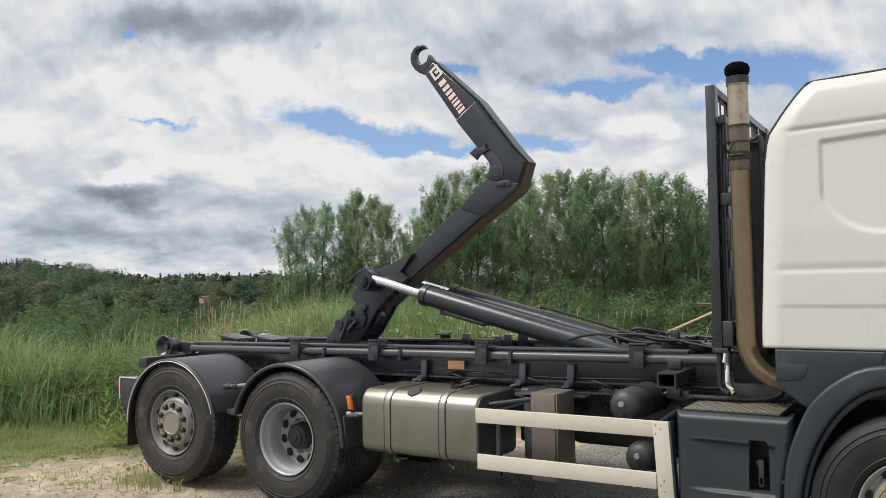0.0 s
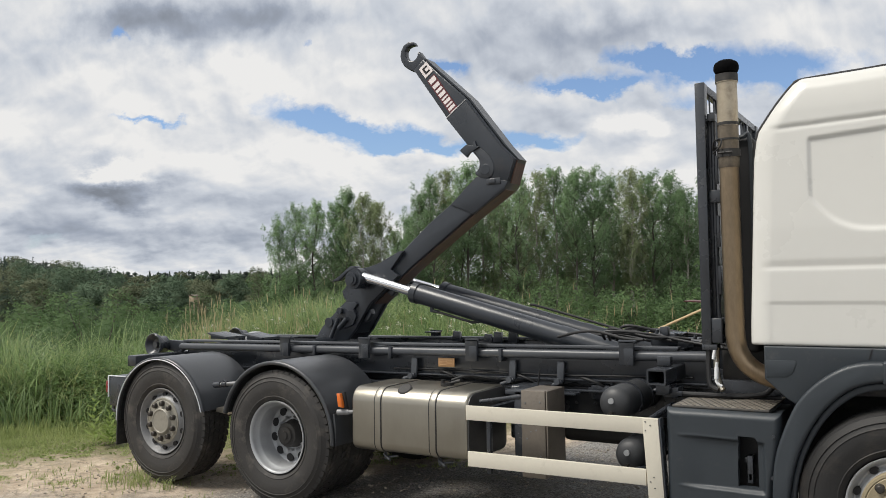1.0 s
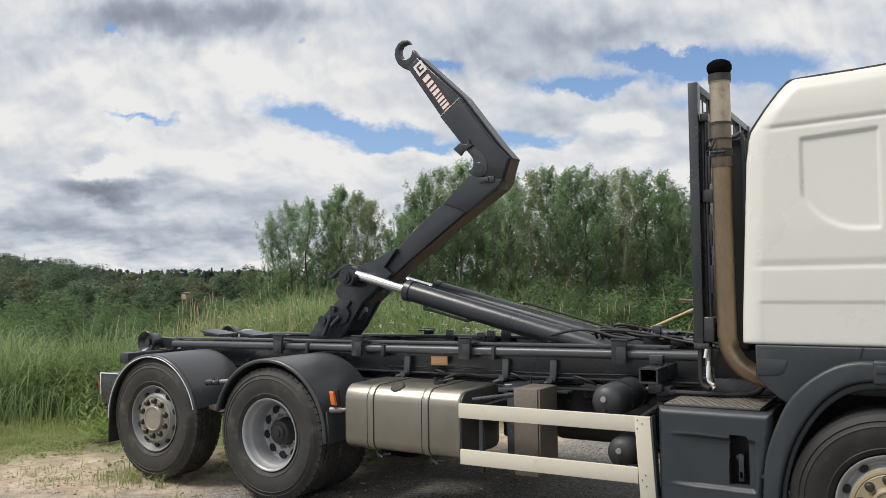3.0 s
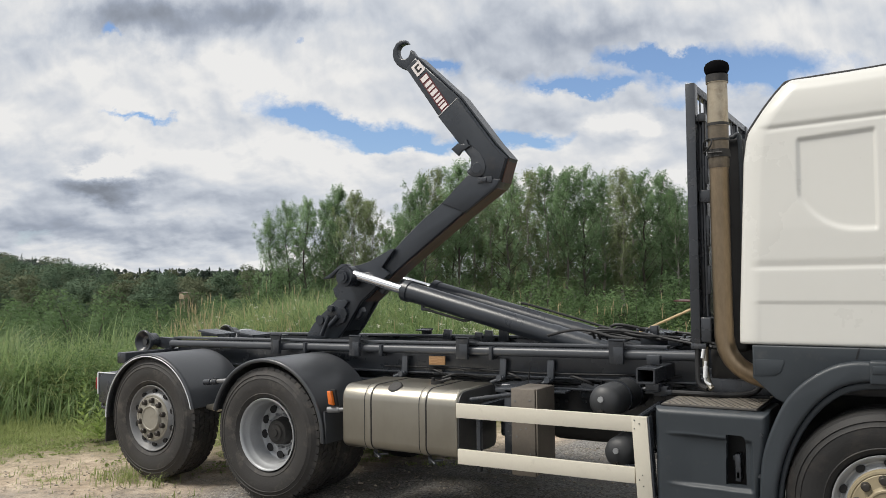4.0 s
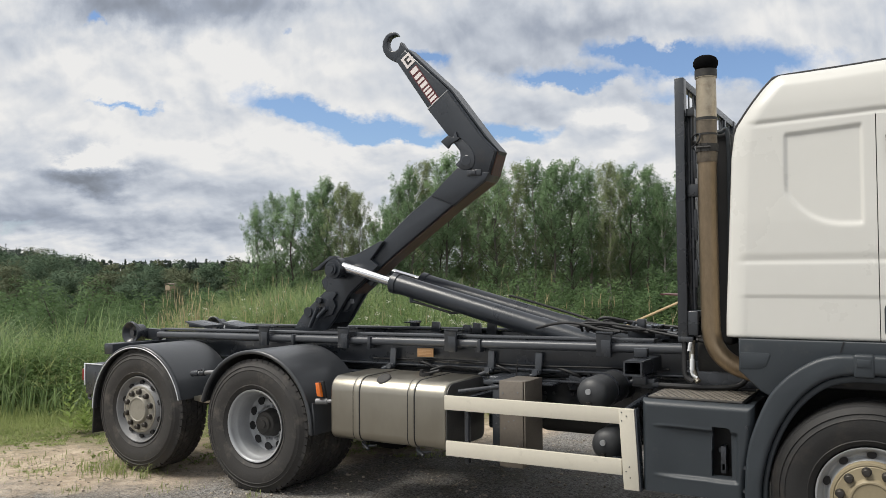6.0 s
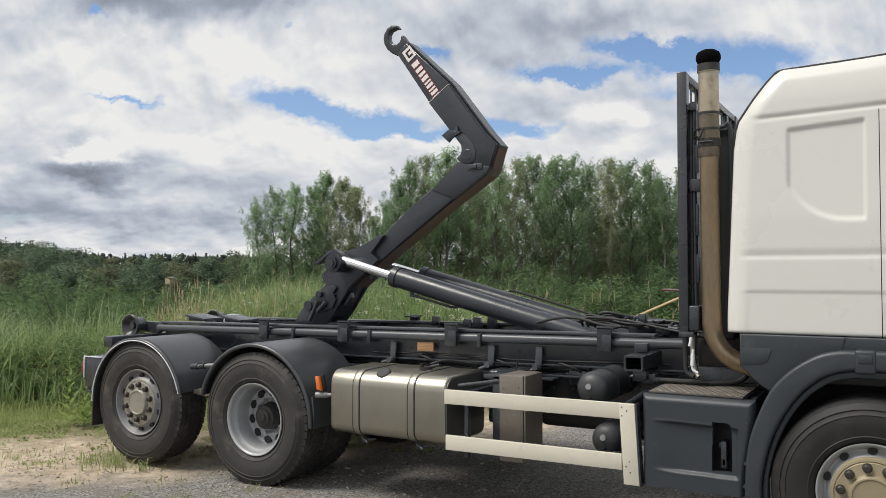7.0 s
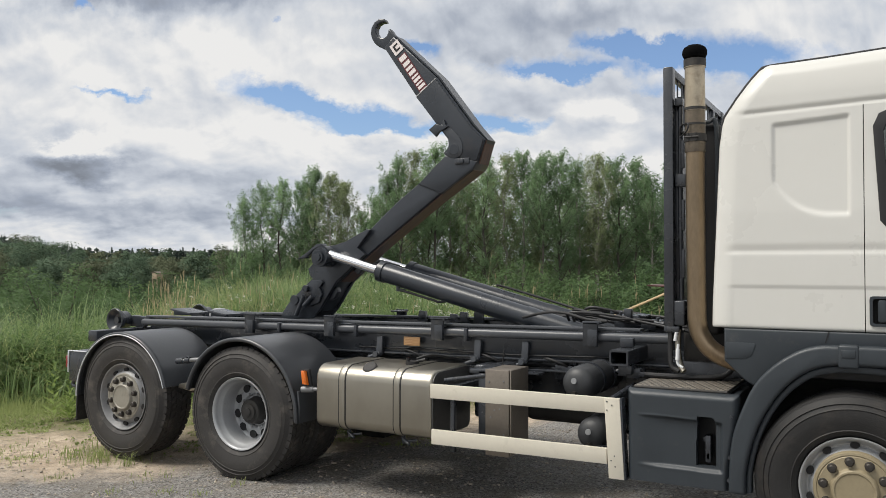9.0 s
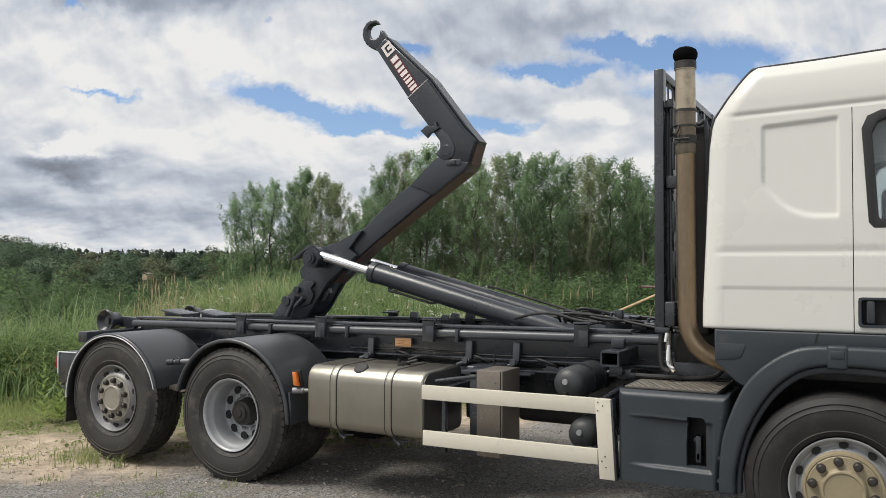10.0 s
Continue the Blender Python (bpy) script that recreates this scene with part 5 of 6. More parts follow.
# hoses and valves in front of the headboard
random.seed(5)
for k in range(10):
    y = 0.86 + 0.085 * k
    z = 1.27 + random.uniform(-0.03, 0.05)
    part("hydraulic_hose", tube([(2.05 + random.uniform(0, 0.5), y + 0.05, 1.28 + random.uniform(-0.04, 0.02)), (2.45, y, z + 0.06), (2.75, y + random.uniform(-0.06, 0.06), z + random.uniform(0.0, 0.06)),
                                 (3.0, y + random.uniform(-0.05, 0.05), z), (3.28, y, z - 0.04)], random.choice((0.010, 0.012, 0.014))), HOSE, truck)
part("grease_hose", tube([(2.05, 0.90, 1.30), (2.25, 0.84, 1.345), (2.42, 0.80, 1.35), (2.60, 0.78, 1.31), (2.76, 0.76, 1.30)], 0.011), HOSE, truck)
part("valve_bank", box(box(bx(2.72, 2.92, 1.05, 1.35, 1.24, 1.33, r=0.008), 2.80, 2.86, 1.02, 1.08, 1.30, 1.38, r=0.006), 2.95, 3.06, 0.95, 1.2, 1.24, 1.30, r=0.008), CHASSIS, truck)
for x, y, z in ((2.76, 1.0, 1.32), (2.9, 0.98, 1.30), (3.05, 0.93, 1.29), (2.66, 1.1, 1.31)):
    part("fitting", cyl(cy((x, y, z), (x + 0.07, y, z - 0.01), 0.018, 10), (x + 0.02, y, z), (x + 0.03, y, z + 0.04), 0.012, 8), CHASSIS, truck)


# ---- ground: gravel yard, grass bank behind it, field falling away to the woods ----
NX, NY, PX, PY = -0.62, 0.785, -3.08, 1.55          # edge of the yard: normal and a point on it


def beyond(x, y):
    """Metres past the edge of the yard."""
    return (x - PX) * NX + (y - PY) * NY + 0.35 * math.sin(0.9 * x + 0.4 * y) + 0.2 * math.sin(2.3 * x - 1.1 * y)


def along(x, y):
    return (x - PX) * NY - (y - PY) * NX


def terrain(x, y):
    n, s = beyond(x, y), along(x, y)
    z = 0.020 * noise.noise((x * 0.7, y * 0.7, 0)) + 0.010 * noise.noise((x * 2.5, y * 2.5, 3))
    z += 0.62 * sstep(0.5, 6.0, n) * (1 - sstep(9.0, 16.0, n)) * sstep(-1.5, 1.6, s) * (1 - 0.95 * sstep(4.8, 8.5, s)) + 0.10 * sstep(0, 3, n) * noise.noise((x * 0.5, y * 0.5, 9))
    left = 1 - sstep(-2.5, 1.2, s)
    z -= (1 - left) * 2.8 * sstep(9.0, 36.0, n) + left * (1.6 * sstep(3.5, 12.0, n) + 1.4 * sstep(10.0, 40.0, n))
    z += 6.8 * sstep(95.0, 250.0, n)
    return z


def ground_material():
    m = bpy.data.materials.new("yard_ground")
    m.use_nodes = True
    n, l = m.node_tree.nodes, m.node_tree.links
    b = n["Principled BSDF"]
    pos = n.new("ShaderNodeNewGeometry").outputs["Position"]
    sp = n.new("ShaderNodeSeparateXYZ")
    l.new(pos, sp.inputs[0])

    def noi(sc, det=6, ro=0.6):
        x = n.new("ShaderNodeTexNoise")
        x.inputs["Scale"].default_value, x.inputs["Detail"].default_value, x.inputs["Roughness"].default_value = sc, det, ro
        l.new(pos, x.inputs["Vector"])
        return x.outputs[0]

    def mth(op, a, c):
        x = n.new("ShaderNodeMath")
        x.operation = op
        for i, v in enumerate((a, c)):
            if isinstance(v, (int, float)):
                x.inputs[i].default_value = v
            else:
                l.new(v, x.inputs[i])
        return x.outputs[0]

    def ramp(f, lo, hi):
        r = n.new("ShaderNodeMapRange")
        r.interpolation_type = "SMOOTHSTEP"
        r.inputs["From Min"].default_value, r.inputs["From Max"].default_value = lo, hi
        l.new(f, r.inputs[0])
        return r.outputs[0]

    def mix(f, a, c):
        x = n.new("ShaderNodeMix")
        x.data_type = "RGBA"
        for sock, v in ((x.inputs[0], f), (x.inputs[6], a), (x.inputs[7], c)):
            if isinstance(v, tuple):
                sock.default_value = (*v, 1)
            elif isinstance(v, (int, float)):
                sock.default_value = v
            else:
                l.new(v, sock)
        return x.outputs[2]

    vor = n.new("ShaderNodeTexVoronoi")
    vor.inputs["Scale"].default_value = 78
    l.new(pos, vor.inputs["Vector"])
    stone = n.new("ShaderNodeSeparateColor")
    l.new(vor.outputs["Color"], stone.inputs[0])
    gravel = mix(stone.outputs[0], (0.062, 0.060, 0.057), (0.31, 0.30, 0.285))
    gravel = mix(mth("MULTIPLY", ramp(noi(3.5, 8, 0.7), 0.40, 0.72), 0.75), gravel, (0.155, 0.135, 0.11))
    soil = mix(ramp(noi(1.3, 9, 0.72), 0.36, 0.64), (0.60, 0.495, 0.38), (0.36, 0.288, 0.21))
    soil = mix(mth("MULTIPLY", ramp(noi(7.5, 9, 0.76), 0.45, 0.62), 0.9), soil, (0.26, 0.208, 0.15))
    soil = mix(mth("MULTIPLY", ramp(noi(55, 6, 0.7), 0.52, 0.66), 0.75), soil, (0.185, 0.15, 0.115))
    soil = mix(mth("MULTIPLY", ramp(stone.outputs[1], 0.86, 0.92), ramp(noi(5, 5), 0.45, 0.6)), soil, (0.33, 0.30, 0.265))
    # the strip where vehicles run is bare gravel, towards the bank it is sandy
    run = mth("ADD", mth("ADD", mth("MULTIPLY", sp.outputs[0], 0.62), mth("MULTIPLY", sp.outputs[1], -0.785)), mth("MULTIPLY", mth("SUBTRACT", noi(0.9, 6, 0.65), 0.5), 2.6))
    run = mth("ADD", run, mth("MULTIPLY", mth("MAXIMUM", mth("ADD", sp.outputs[0], 0.6), 0.0), 0.8))
    col = mix(ramp(run, -0.95, -0.05), soil, gravel)
    turf = mth("ADD", mth("MULTIPLY", run, -1.0), mth("MULTIPLY", mth("SUBTRACT", noi(2.8, 7, 0.7), 0.5), 2.2))
    col = mix(mth("MULTIPLY", ramp(turf, 1.0, 3.4), 0.85), col, mix(noi(14), (0.060, 0.078, 0.026), (0.14, 0.135, 0.055)))
    col = mix(ramp(mth("MULTIPLY", run, -1.0), 45, 80), col, (0.030, 0.040, 0.022))       # woodland floor
    l.new(col, b.inputs["Base Color"])
    b.inputs["Roughness"].default_value = 0.92
    b.inputs["Specular IOR Level"].default_value = 0.25
    bp = n.new("ShaderNodeBump")
    bp.inputs["Strength"].default_value, bp.inputs["Distance"].default_value = 0.6, 0.018
    l.new(mth("ADD", mth("MULTIPLY", noi(26, 8, 0.7), 0.9), mth("MULTIPLY", vor.outputs["Distance"], -0.45)), bp.inputs["Height"])
    l.new(bp.outputs[0], b.inputs["Normal"])
    return m


def axis_steps():
    near = list(np.arange(-14, 14.01, 0.22))
    far = [14 * 1.16 ** k for k in range(1, 33)]
    return [-v for v in far[::-1]] + near + far


bm = bmesh.new()
ax = axis_steps()
gv = [[bm.verts.new((x, y + 3, terrain(x, y + 3))) for x in ax] for y in ax]
for r0, r1 in zip(gv, gv[1:]):
    for i in range(len(ax) - 1):
        bm.faces.new((r0[i], r0[i + 1], r1[i + 1], r1[i]))
tagged(part("ground", bm, ground_material(), angle=180), "gravel and sandy soil yard running into rough grassland", "ground", kind="structure")


# ---- foliage ----
def leaf_material(name, base, tip, trans=0.35, rough=0.65, spread=0.38, patch_scale=0.9, gloss=0.3):
    m = bpy.data.materials.new(name)
    m.use_nodes = True
    n, l = m.node_tree.nodes, m.node_tree.links
    b = n["Principled BSDF"]
    gi, oi = n.new("ShaderNodeNewGeometry"), n.new("ShaderNodeObjectInfo")
    no = n.new("ShaderNodeTexNoise")
    no.inputs["Scale"].default_value = patch_scale
    l.new(gi.outputs["Position"], no.inputs["Vector"])
    ad = n.new("ShaderNodeMath")
    ad.operation = "MULTIPLY_ADD"
    l.new(gi.outputs["Random Per Island"], ad.inputs[0])
    ad.inputs[1].default_value = spread
    l.new(no.outputs[0], ad.inputs[2])
    ob = n.new("ShaderNodeMath")
    ob.operation = "MULTIPLY_ADD"
    l.new(oi.outputs["Random"], ob.inputs[0])
    ob.inputs[1].default_value = 0.35
    l.new(ad.outputs[0], ob.inputs[2])
    r = n.new("ShaderNodeMapRange")
    r.inputs["From Min"].default_value, r.inputs["From Max"].default_value = 0.35, 1.15
    l.new(ob.outputs[0], r.inputs[0])
    mx = n.new("ShaderNodeMix")
    mx.data_type = "RGBA"
    l.new(r.outputs[0], mx.inputs[0])
    mx.inputs[6].default_value, mx.inputs[7].default_value = (*base, 1), (*tip, 1)
    l.new(mx.outputs[2], b.inputs["Base Color"])
    b.inputs["Roughness"].default_value = rough
    b.inputs["Specular IOR Level"].default_value = gloss
    tr = n.new("ShaderNodeBsdfTranslucent")
    l.new(mx.outputs[2], tr.inputs[0])
    ms = n.new("ShaderNodeMixShader")
    ms.inputs[0].default_value = trans
    l.new(b.outputs[0], ms.inputs[1])
    l.new(tr.outputs[0], ms.inputs[2])
    l.new(ms.outputs[0], n["Material Output"].inputs[0])
    return m


ASPEN = leaf_material("aspen_leaf", (0.116, 0.190, 0.098), (0.268, 0.392, 0.205), 0.55, 0.55, 0.20, 0.5, 0.2)
BIRCH = leaf_material("birch_leaf", (0.142, 0.188, 0.096), (0.305, 0.360, 0.192), 0.55, 0.55, 0.20, 0.5, 0.2)
YOUNG = leaf_material("young_leaf", (0.100, 0.148, 0.088), (0.215, 0.285, 0.162), 0.55, 0.6, 0.10, 0.35, 0.15)
SHRUB = leaf_material("shrub_leaf", (0.062, 0.112, 0.048), (0.170, 0.258, 0.112), 0.45, 0.6, 0.13, 0.7, 0.15)
FAROLIVE = leaf_material("far_leaf_olive", (0.096, 0.115, 0.070), (0.190, 0.204, 0.125), 0.3, 0.7, 0.10, 0.3, 0.1)
FARGREEN = leaf_material("far_leaf_green", (0.070, 0.112, 0.074), (0.152, 0.208, 0.130), 0.3, 0.7, 0.10, 0.3, 0.1)
# ridge leaves: the haze of distance is mixed into this duller, bluer colour
FARHAZE = leaf_material("hazed_ridge_leaf", (0.062, 0.084, 0.074), (0.105, 0.130, 0.108), 0.3, 0.7, 0.08, 0.1, 0.1)
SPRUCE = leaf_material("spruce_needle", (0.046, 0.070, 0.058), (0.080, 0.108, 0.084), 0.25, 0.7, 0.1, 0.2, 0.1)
GRASS = leaf_material("tall_grass_blade", (0.085, 0.132, 0.042), (0.410, 0.450, 0.205), 0.5, 0.55, 0.95)
REED = leaf_material("reed_blade", (0.034, 0.078, 0.026), (0.270, 0.365, 0.160), 0.5, 0.42, 0.9, 0.8, 0.45)
WEED = leaf_material("weed_leaf", (0.058, 0.115, 0.036), (0.215, 0.310, 0.115), 0.5, 0.5, 0.62)
TURF = leaf_material("short_grass", (0.135, 0.195, 0.055), (0.350, 0.400, 0.165), 0.45, 0.6, 0.5, 1.6, 0.2)
FERN = leaf_material("bright_leaf", (0.190, 0.270, 0.070), (0.310, 0.390, 0.120), 0.45)
DRY = leaf_material("dry_stalk", (0.36, 0.30, 0.17), (0.60, 0.52, 0.33), 0.3, 0.7)
PETAL = leaf_material("white_petal", (0.58, 0.57, 0.48), (0.80, 0.79, 0.70), 0.3, 0.8, 0.38, 0.9, 0.05)
BARK = material("bark", (0.085, 0.078, 0.065), 0.85, spread=0.3, scale=3, bump=0.4, bump_scale=20)
BIRCHBARK = material("birch_bark", (0.30, 0.28, 0.25), 0.8, spread=0.3, scale=4, dirt=(0.05, 0.045, 0.04), dirt_amt=0.4, stretch=(1, 1, 3))


def quads_mesh(name, verts, mat, normals=None):
    """verts: n x 4 x 3 or n x 3 x 3, each a leaf of its own; normals: n x 3, the way each leaf faces out of its crown."""
    verts = np.asarray(verts, dtype=np.float32)
    n, c = verts.shape[:2]
    me = bpy.data.meshes.new(name)
    me.from_pydata(verts.reshape(-1, 3).tolist(), [], np.arange(n * c).reshape(n, c).tolist())
    me.materials.append(mat)
    if normals is not None:
        me.shade_smooth()
        me.normals_split_custom_set_from_vertices(np.repeat(np.asarray(normals, dtype=np.float32), c, 0).tolist())
    return me


def unit(a):
    return a / (np.linalg.norm(a, axis=1, keepdims=True) + 1e-9)


def leaves(rng, pos, size, flat=0.5, out=None):
    """Diamond leaves at pos, turned at random; with out, none shows its back outwards."""
    n = len(pos)
    a = rng.normal(size=(n, 3))
    a[:, 2] *= flat
    a = unit(a)
    b = unit(np.cross(a, rng.normal(size=(n, 3))))
    if out is not None:
        b *= np.where((np.cross(a, b) * out).sum(1) < 0, 1.0, -1.0)[:, None]
    s = (size * rng.uniform(0.6, 1.3, n))[:, None]
    w = 0.66
    return np.stack([pos - a * s * 0.5, pos + b * s * 0.5 * w, pos + a * s * 0.5, pos - b * s * 0.5 * w], 1)


def limb_tube(bm, pts, r0, r1, seg=5):
    rings = []
    for i, p in enumerate(pts):
        d = (pts[min(i + 1, len(pts) - 1)] - pts[max(i - 1, 0)]).normalized()
        s = d.cross(Vector((0.3, 0.9, 0.1))).normalized()
        q = s.cross(d)
        r = r0 + (r1 - r0) * i / (len(pts) - 1)
        rings.append([bm.verts.new(p + r * (math.cos(2 * math.pi * k / seg) * s + math.sin(2 * math.pi * k / seg) * q)) for k in range(seg)])
    for a, b in zip(rings, rings[1:]):
        for k in range(seg):
            bm.faces.new((a[k], a[(k + 1) % seg], b[(k + 1) % seg], b[k]))


def make_tree(seed, h, width, bare, leafmat, bark, count, leaf=0.105, label="", column=0.8, nl=42):
    """A trunk with rising limbs that fork into twigs; the crown is made of leaf clumps on the twigs, with gaps between them."""
    rng = np.random.default_rng(seed)
    rd = random.Random(seed)
    root = empty("tree")
    bm = bmesh.new()
    trunk = [Vector((rd.uniform(-1, 1) * 0.03 * k, rd.uniform(-1, 1) * 0.03 * k, h * 0.98 * k / 9)) for k in range(10)]
    limb_tube(bm, trunk, 0.012 * h, 0.012, 7)
    centres, radii = [], []
    for i in range(nl):
        f = bare + (0.97 - bare) * (i + rd.random()) / nl
        base = trunk[min(int(f * 9), 8)].lerp(trunk[min(int(f * 9) + 1, 9)], f * 9 - int(f * 9))
        prof = math.sin(math.pi * min(1.0, (f - bare) / (1 - bare) * 0.80 + 0.20)) ** column
        ln = width * prof * rd.uniform(0.55, 1.2) + 0.12
        az = i * 2.4 + rd.uniform(-0.6, 0.6)
        rise = rd.uniform(0.35, 0.95) + 0.7 * f
        pts = [base + Vector((math.cos(az) * ln * t, math.sin(az) * ln * t, ln * rise * t ** 1.25)) for t in (0, 0.33, 0.66, 1.0)]
        limb_tube(bm, pts, 0.0042 * h * (1.1 - f), 0.007, 4)
        for t in (0.38, 0.58, 0.78, 1.0):
            k = min(int(t * 3), 2)
            p = pts[k].lerp(pts[k + 1], t * 3 - k)
            for _ in range(2):
                q = p + Vector((rd.uniform(-1, 1), rd.uniform(-1, 1), rd.uniform(-0.25, 0.9))) * (0.20 * ln + 0.10)
                limb_tube(bm, [p, q], 0.006, 0.004, 3)
                centres.append(q)
                radii.append(rd.uniform(0.11, 0.24) * (0.75 + 0.25 * width))
    c = np.array([tuple(p) for p in centres])
    rr = np.array(radii)
    pick = rng.choice(len(c), count, p=rr ** 2 / (rr ** 2).sum())
    off = unit(rng.normal(size=(count, 3))) * rng.uniform(0.15, 1.1, (count, 1)) ** 0.6
    pos = c[pick] + off * rr[pick][:, None] * np.array([0.88, 0.88, 1.5])
    part("trunk", bm, bark, root, "thin upright trunk and limbs", angle=60)
    axis = np.stack([np.zeros(count), np.zeros(count), 0.75 * pos[:, 2] + 0.1 * h], 1)
    nrm = unit(0.50 * unit(pos - axis) + 0.48 * off + np.array([0, 0, 0.32]))
    cr = new("crown", quads_mesh("crown", leaves(rng, pos, 1.22 * leaf, out=nrm)[:, :3], leafmat, nrm))
    cr.parent = root
    cr["label"] = label or "leafy green crown"
    return root


KINDS = [make_tree(11, 10, 1.25, 0.20, ASPEN, BARK, 11500, 0.112), make_tree(12, 10, 1.05, 0.34, ASPEN, BIRCHBARK, 10500, 0.108), make_tree(13, 10, 1.35, 0.14, BIRCH, BIRCHBARK, 12000, 0.106),
         make_tree(14, 10, 1.15, 0.46, ASPEN, BARK, 10000, 0.110), make_tree(15, 10, 1.0, 0.30, BIRCH, BIRCHBARK, 10000, 0.106), make_tree(16, 10, 1.9, 0.10, ASPEN, BARK, 15500, 0.112, nl=56)]
EYE, VIEW, SIDE = Vector((4.56, -4.89, 1.68)), Vector((-math.sin(radians(28.5)), math.cos(radians(28.5)), 0)), Vector((math.cos(radians(28.5)), math.sin(radians(28.5)), 0))
rd = random.Random(3)
used = set()
# tree belt: offset across, distance, height above eye level of the top, kind
BELT = [(-0.254, 55, 0.085, 0), (-0.232, 57, 0.108, 5), (-0.210, 56, 0.112, 0), (-0.186, 58, 0.110, 1), (-0.168, 56, 0.120, 3), (-0.150, 55, 0.124, 2), (-0.128, 57, 0.108, 4), (-0.108, 60, 0.076, 1),
        (-0.092, 62, 0.085, 3), (-0.078, 58, 0.122, 1), (-0.062, 57, 0.144, 0), (-0.046, 60, 0.146, 4), (-0.020, 58, 0.154, 3), (0.000, 61, 0.135, 1), (0.020, 60, 0.142, 2), (0.042, 58, 0.147, 0),
        (0.066, 60, 0.143, 4), (0.090, 62, 0.145, 1), (0.112, 59, 0.147, 3), (0.134, 60, 0.143, 0), (0.158, 62, 0.140, 1), (0.180, 60, 0.141, 4), (0.206, 61, 0.137, 0), (0.226, 63, 0.133, 3), (0.246, 60, 0.127, 1),
        (0.272, 62, 0.130, 0), (0.300, 60, 0.126, 4), (0.335, 63, 0.125, 2), (0.370, 61, 0.130, 0)]
belt2 = [(u + 0.012, d + rd.uniform(5, 11), e - rd.uniform(0.010, 0.03), rd.randrange(6)) for u, d, e, k in BELT[3::2]] + [(u + 0.02, d + rd.uniform(-4, 3), e - rd.uniform(0.045, 0.08), rd.randrange(6)) for u, d, e, k in BELT[8::3]]
TREE_LABEL = ["tall green aspen in the belt behind the field", "slim aspen with an open green crown", "broad birch with light green leaves", "aspen with a bare lower trunk", "narrow birch with pale bark", "wide spreading young aspen"]
for u, d, e, k in BELT + belt2:
    p = EYE + VIEW * d + SIDE * (u * d)
    z0 = terrain(p.x, p.y) - 0.1
    h = EYE.z + (e + rd.uniform(-0.006, 0.006)) * d - z0
    s = h / 10.2
    src = KINDS[k]
    m = Matrix.LocRotScale((p.x, p.y, z0), Euler((0, 0, rd.uniform(0, 6.28))), None)
    t = copy_thing(src, m) if k in used else src
    if k not in used:
        t.matrix_basis = m
        used.add(k)
    t.scale = (0.9 * s, 0.9 * s, s)
    tagged(t, TREE_LABEL[k], "tree", "trees of the belt")


def make_bush(seed, w, h, count, mat, leaf=0.16):
    rng = np.random.default_rng(seed)
    root = empty("bush")
    bm = bmesh.new()
    cs = []
    for i in range(16):
        az, ln = rng.uniform(0, 6.28), rng.uniform(0.3, 1.0)
        tip = Vector((math.cos(az) * w * ln, math.sin(az) * w * ln, h * rng.uniform(0.45, 1.0) * (1.15 - 0.45 * ln)))
        limb_tube(bm, [Vector((0, 0, 0)), tip * 0.5 + Vector((0, 0, 0.1 * h)), tip], 0.03, 0.008, 4)
        cs += [tip * f + Vector((0, 0, 0.05)) for f in (0.55, 0.8, 1.0)]
    c = np.array([tuple(p) for p in cs])
    pick = rng.integers(0, len(c), count)
    off = unit(rng.normal(size=(count, 3))) * rng.uniform(0.5, 1.05, (count, 1))
    pos = c[pick] + off * np.array([0.25 * w, 0.25 * w, 0.14 * h])
    pos[:, 2] = np.abs(pos[:, 2])
    part("branch_frame", bm, BARK, root, angle=60)
    nrm = unit(0.6 * unit(pos - np.array([0, 0, 0.25 * h])) + 0.5 * unit(pos - c[pick]) + np.array([0, 0, 0.25]))
    cr = new("foliage", quads_mesh("foliage", leaves(rng, pos, 1.22 * leaf, out=nrm)[:, :3], mat, nrm))
    cr.parent = root
    return root


BUSHES = [make_bush(31, 1.6, 2.4, 6500, SHRUB, 0.092), make_bush(32, 2.0, 2.0, 6500, SHRUB, 0.092), make_bush(33, 1.2, 2.8, 5400, SHRUB, 0.072)]
usedb = set()
SPOTS = [(u, rd.uniform(40, 52), rd.uniform(-0.016, 0.022)) for u in np.linspace(-0.27, 0.38, 22)] + \
        [(-0.60 + 0.023 * i, rd.uniform(24, 32), -0.013 - 0.010 * (i > 6) + rd.uniform(-0.007, 0.005)) for i in range(14)] + \
        [(-0.585 + 0.05 * i, rd.uniform(48, 66), rd.uniform(-0.022, 0.0)) for i in range(8)]
for i, (u, d, e) in enumerate(SPOTS):
    p = EYE + VIEW * d + SIDE * (u * d)
    z0 = terrain(p.x, p.y) - 0.1
    k = i % 3
    s = max(0.7, (EYE.z + e * d - z0) / 2.4)
    m = Matrix.LocRotScale((p.x, p.y, z0), Euler((0, 0, rd.uniform(0, 6.28))), None)
    b = copy_thing(BUSHES[k], m) if k in usedb else BUSHES[k]
    if k not in usedb:
        b.matrix_basis = m
        usedb.add(k)
    b.scale = (s * 0.95, s * 0.95, s)
    tagged(b, ["dark green rounded willow shrub", "wide low shrub in the rough field", "young aspen thicket before the trees"][k], "bush", "shrubs of the field")


